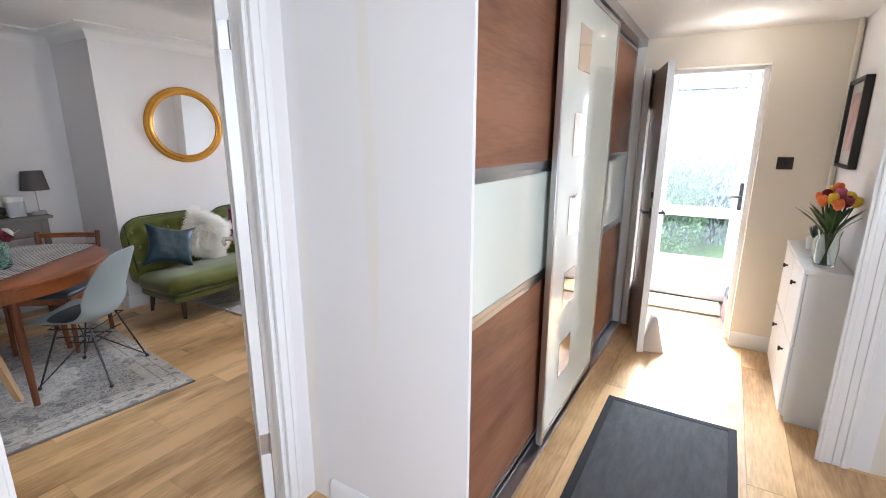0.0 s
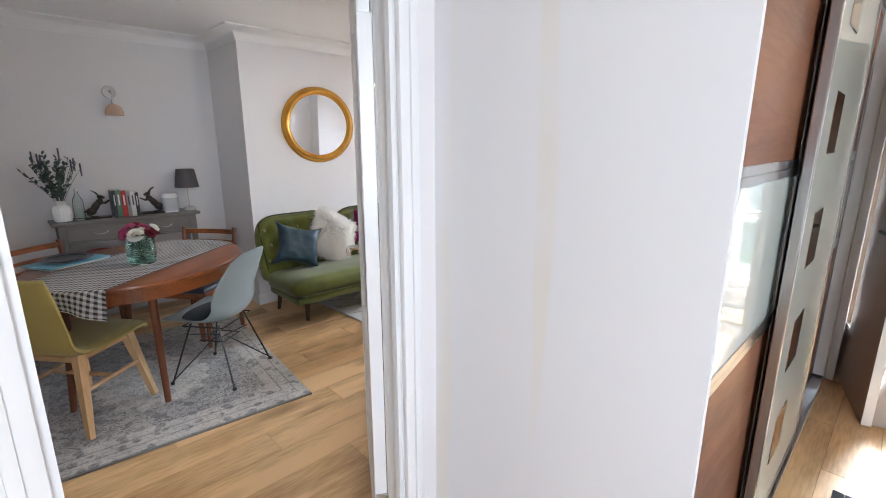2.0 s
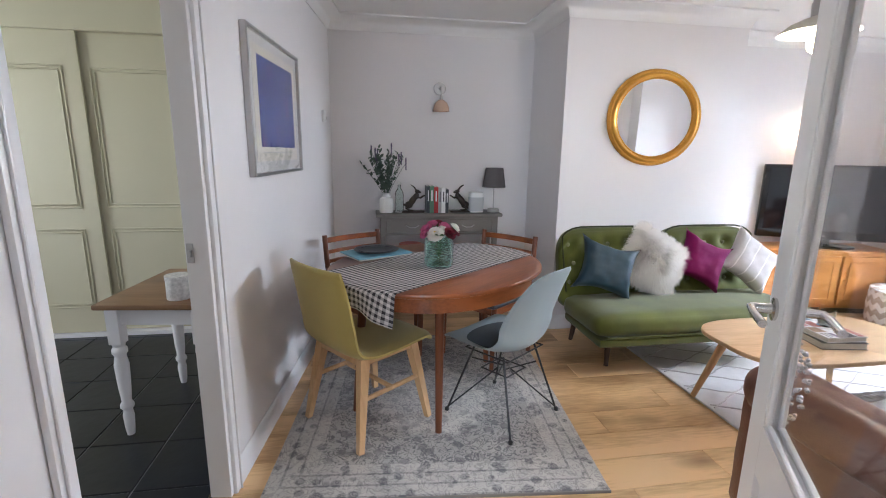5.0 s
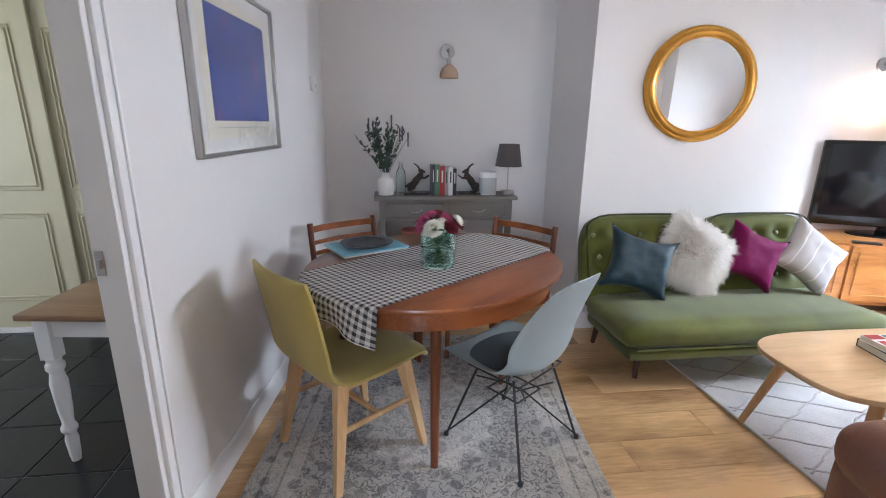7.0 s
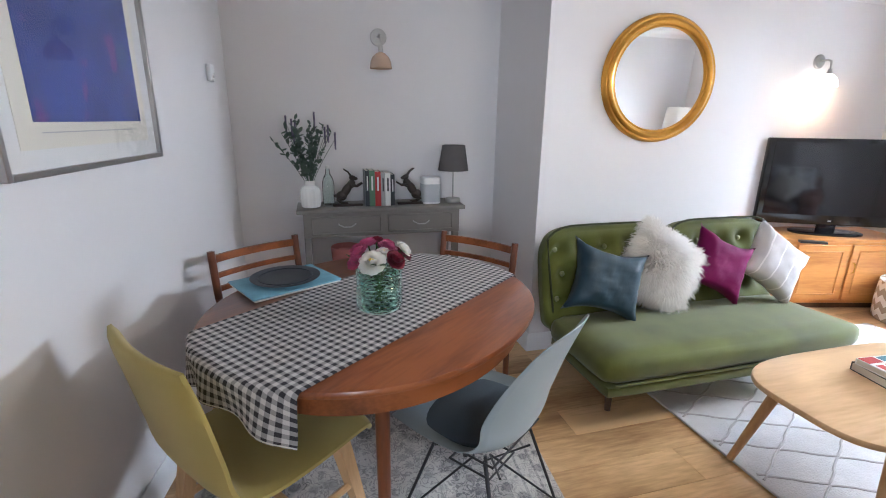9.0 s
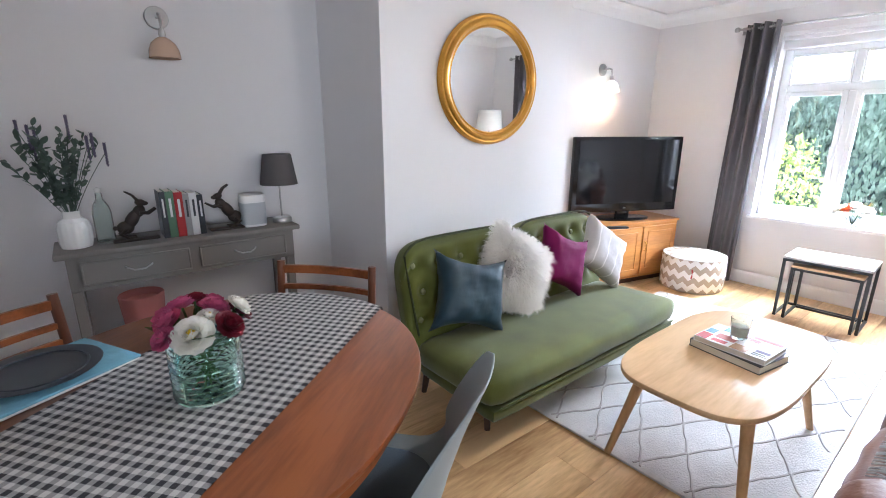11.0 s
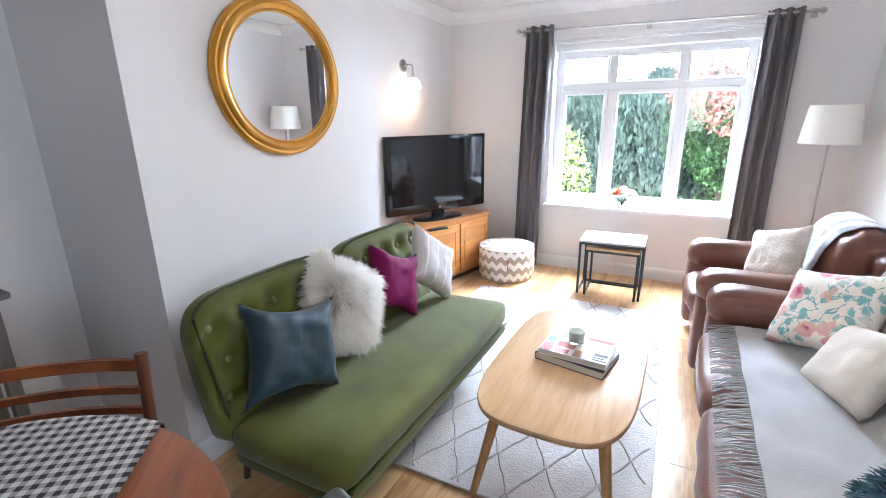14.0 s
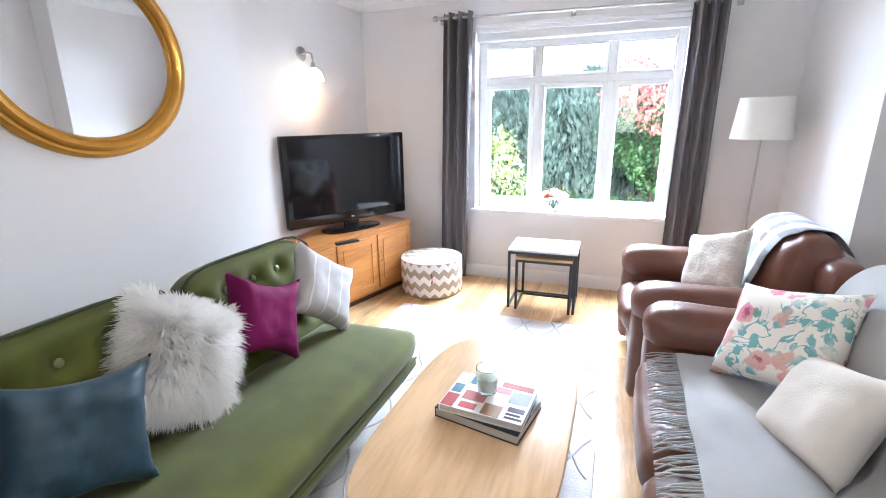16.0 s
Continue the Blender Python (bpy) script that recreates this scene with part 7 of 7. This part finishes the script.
for a, b, c, e in ((-0.25, 0.25, -0.2, -0.182), (-0.25, 0.25, 0.175, 0.193), (-0.262, -0.244, -0.17, 0.165), (0.244, 0.262, -0.17, 0.165)):
    part("apron", bm_box(a, c, KH - 0.115, b, e, KH - 0.025), M["gloss"], kt)
tp = [(0.016, 0.0), (0.02, 0.03), (0.024, 0.10), (0.019, 0.13), (0.029, 0.145), (0.029, 0.158), (0.02, 0.175), (0.026, 0.24), (0.031, 0.36), (0.023, 0.405), (0.032, 0.42), (0.032, 0.437), (0.024, 0.45), (0.028, 0.465)]
for x in (-0.253, 0.253):
    for y in (-0.19, 0.184):
        lg = part("leg", bm_lathe(tp, 24, bm_box(-0.028, -0.028, 0.465, 0.028, 0.028, KH - 0.026, 0.002, 1)), M["gloss"], kt, "white turned leg")
        lg.matrix_basis = pose(x, y, 0)
tin = thing("biscuit_tin", pose(-3.68, -0.42, KH + 0.0005), "small white patterned tin on the kitchen table", "tin")
part("tin", bm_lathe([(0.05, 0), (0.052, 0.003), (0.052, 0.09), (0.054, 0.092), (0.054, 0.11), (0.002, 0.112)], 28), mat("speckled_white", (0.66, 0.65, 0.64), 0.4, vary=0.3, vary_scale=60), tin)

# ---- garden ----
structure("ground", bm_box(-400, 5.52, -0.5, 400, 700, -0.35, bm=bm_box(-400, -700, -0.5, 400, -3.7, -0.35)), M["lawn"], "mown lawn of the front garden", "ground")

structure("path", bm_box(-2.0, 5.05, -0.36, 1.0, 8.2, -0.33), M["paving"], "pale paved path to the porch", "path")


def leaf_crown(name, blobs, count, size, seed, flat=0.6):
    """Many small leaves scattered through overlapping lumps, as one sheet of loose geometry."""
    rr = random.Random(seed)
    vs, fs = [], []
    total_r = [b[3] * b[4] * b[5] for b in blobs]
    for _ in range(count):
        cx, cy, cz_, rx, ry, rz = rr.choices(blobs, total_r)[0]
        while True:
            p = Vector((rr.uniform(-1, 1), rr.uniform(-1, 1), rr.uniform(-1, 1)))
            if 0.35 < p.length < 1:
                break
        p = p.normalized() * (p.length ** 0.5)
        c = Vector((cx + p.x * rx, cy + p.y * ry, cz_ + p.z * rz))
        q = Euler((rr.uniform(0, 6.3), rr.uniform(0, 6.3), rr.uniform(0, 6.3))).to_matrix()
        s = size * rr.uniform(0.6, 1.3)
        i = len(vs)
        vs += [c + q @ Vector(v) * s for v in ((0, 0, 0), (0.5, 0.28, 0.05), (1.1, 0, 0.12), (0.5, -0.28, 0.05))]
        fs.append((i, i + 1, i + 2, i + 3))
    me = bpy.data.meshes.new(name)
    me.from_pydata(vs, [], fs)
    b = bmesh.new()
    b.from_mesh(me)
    bpy.data.meshes.remove(me)
    return b


def conifer(x, y, h, r, seed):
    t = thing("conifer", pose(x, y, -0.35), "dense blue-green conifer of the front hedge", "conifer", "conifers of the hedge")
    part("trunk", bm_tube([(0, 0, 0), (0.02, 0, h * 0.5), (0, 0, h * 0.92)], 0.07, 10, r2=0.015), M["bark"], t)
    q = random.Random(seed)
    vs, fs = [], []
    for _ in range(8500):
        z = h * (q.random() ** 0.8)
        lim = r * (0.85 + 0.25 * math.sin(z * 3 + seed)) * min(1, (h - z) / (0.28 * h) + 0.25)
        a = q.uniform(0, math.tau)
        d = lim * math.sqrt(q.uniform(0.35, 1)) * q.uniform(0.85, 1.12)
        base = Vector((d * math.cos(a), d * math.sin(a), z))
        up = Vector((0.35 * math.cos(a) + q.uniform(-0.25, 0.25), 0.35 * math.sin(a) + q.uniform(-0.25, 0.25), 1)).normalized()
        side = up.cross(Vector((math.cos(a + q.uniform(-1, 1)), math.sin(a + q.uniform(-1, 1)), 0))).normalized()
        ln = q.uniform(0.06, 0.15)
        i = len(vs)
        vs += [base, base + up * ln * 0.5 + side * ln * 0.2, base + up * ln, base + up * ln * 0.5 - side * ln * 0.2]
        fs.append((i, i + 1, i + 2, i + 3))
    me = bpy.data.meshes.new("sprays")
    me.from_pydata(vs, [], fs)
    b = bmesh.new()
    b.from_mesh(me)
    bpy.data.meshes.remove(me)
    tagged(part("crown", b, M["hedge_leaf"], t, angle=180), kind="stuff")
    # solid lump whose dark colour stands in for the shade inside the crown
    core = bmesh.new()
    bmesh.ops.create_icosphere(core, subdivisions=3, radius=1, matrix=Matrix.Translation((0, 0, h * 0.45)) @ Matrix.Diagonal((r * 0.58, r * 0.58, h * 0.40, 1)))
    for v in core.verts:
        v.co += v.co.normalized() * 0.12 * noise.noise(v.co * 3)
    part("shaded_core", core, M["hedge_core"], t)


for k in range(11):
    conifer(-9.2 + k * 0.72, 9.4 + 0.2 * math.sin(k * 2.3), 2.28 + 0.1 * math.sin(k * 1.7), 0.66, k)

ph_ = thing("photinia_bush", pose(-2.35, 8.4, -0.35), "evergreen shrub with young red leaves at its top", "shrub")
for k in range(6):
    a = k * 1.05
    part("limb", bm_tube([(0.05 * math.cos(a), 0.05 * math.sin(a), 0), (0.25 * math.cos(a), 0.2 * math.sin(a), 0.7), (0.75 * math.cos(a), 0.5 * math.sin(a), 1.6)], 0.035, 8, r2=0.01), M["bark"], ph_)
lumps = [(math.cos(k * 0.9) * 0.6, math.sin(k * 0.9) * 0.45, 1.35 + 0.3 * math.sin(k * 2.1), 0.5, 0.42, 0.42) for k in range(7)] + [(1.3, 0, 1.1, 0.6, 0.4, 0.5), (1.4, -0.1, 0.5, 0.5, 0.4, 0.5)]
tagged(part("green_crown", leaf_crown("g", lumps, 9000, 0.055, 3), M["leaf"], ph_, angle=180), kind="stuff")
lumps = [(math.cos(k * 0.9) * 0.68, math.sin(k * 0.9) * 0.45 - 0.1, 1.95 + 0.22 * math.sin(k * 2.1), 0.42, 0.4, 0.3) for k in range(7)] + [(1.3, 0, 1.9, 0.5, 0.4, 0.35)]
tagged(part("red_crown", leaf_crown("r", lumps, 6500, 0.055, 4), M["red_leaf"], ph_, "young red leaves", angle=180), kind="stuff")
lb = thing("lime_bush", pose(-4.8, 7.6, -0.35), "bright lime-yellow rounded shrub", "shrub")
part("limb", bm_tube([(0, 0, 0), (0.05, 0, 0.8)], 0.03, 8), M["bark"], lb)
tagged(part("crown", leaf_crown("l", [(0, 0, 0.85, 0.6, 0.5, 0.7), (-0.35, 0, 0.6, 0.5, 0.45, 0.5), (0.15, 0, 1.25, 0.35, 0.35, 0.4)], 3200, 0.06, 5), M["lime_leaf"], lb, angle=180), kind="stuff")
lw = thing("low_hedge_shrub", pose(-4.0, 8.55, -0.35), "low dark evergreen planting in front of the hedge", "shrub")
tagged(part("crown", leaf_crown("d", [(-0.9 + 0.55 * k, 0.0, 0.3, 0.45, 0.3, 0.35) for k in range(6)], 2800, 0.06, 6), M["leaf"], lw, angle=180), kind="stuff")
part("limb", bm_tube([(0, 0, 0), (0.05, 0, 0.4)], 0.02, 8), M["bark"], lw)
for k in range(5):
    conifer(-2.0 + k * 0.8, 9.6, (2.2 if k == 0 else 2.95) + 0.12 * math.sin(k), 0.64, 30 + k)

# ---- floor pieces ----
PW_, PL_ = 0.185, 1.28
plank_cache = {}


def plank_mesh(w, ln):
    key = (round(w, 3), round(ln, 3))
    if key not in plank_cache:
        b = bm_box(0, 0, -0.008, w - 0.0012, ln - 0.0012, 0.0)
        top_edges = [e for e in b.edges if all(v.co.z > -0.001 for v in e.verts)]
        bmesh.ops.bevel(b, geom=top_edges, offset=0.0008, segments=1, affect="EDGES")
        me = bpy.data.meshes.new("plank")
        b.to_mesh(me)
        b.free()
        me.materials.append(M["oak_floor"])
        plank_cache[key] = me
    return plank_cache[key]


x, col = -5.40, 0
while x < 1.3:
    low, high = (-0.2, NY) if x < -2.45 else ((-0.3, NY) if x < -1.75 else ((-2.4, 4.08) if x < -1.62 else (-2.4, FY)))
    if x >= 0.40:
        high = 2.56
    y = low - ((col * 0.46) % PL_)
    while y < high:
        a, b = max(y, low), min(y + PL_, high)
        if b - a > 0.05:
            piece("plank", plank_mesh(PW_, b - a), floor, pose(x, a, 0.0))
        y += PL_
    x += PW_
    col += 1
piece("plank", plank_mesh(0.8, 0.3), floor, pose(-0.9, FY, 0.0))
tb_ = bm_box(0, 0, -0.006, 0.326, 0.326, 0.0)
bmesh.ops.bevel(tb_, geom=[e for e in tb_.edges if all(v.co.z > -0.001 for v in e.verts)], offset=0.0025, segments=1, affect="EDGES")
tile_me = bpy.data.meshes.new("tile")
tb_.to_mesh(tile_me)
tb_.free()
tile_me.materials.append(M["slate"])
for i in range(11):
    for j in range(10):
        piece("tile", tile_me, floor_kitchen, pose(-5.25 + i * 0.332, -0.175 - 0.332 * (j + 1), 0.0))
porch = bpy.data.objects["porch_floor"]
tb_ = bm_box(0, 0, -0.012, 0.148, 0.148, -0.0, 0.002, 1)
ptile = bpy.data.meshes.new("porch_tile")
tb_.to_mesh(ptile)
tb_.free()
ptile.materials.append(M["porch_tile"])
for i in range(8):
    for j in range(5):
        piece("tile", ptile, porch, pose(-1.09 + i * 0.151, 4.11 + j * 0.151, -0.012))
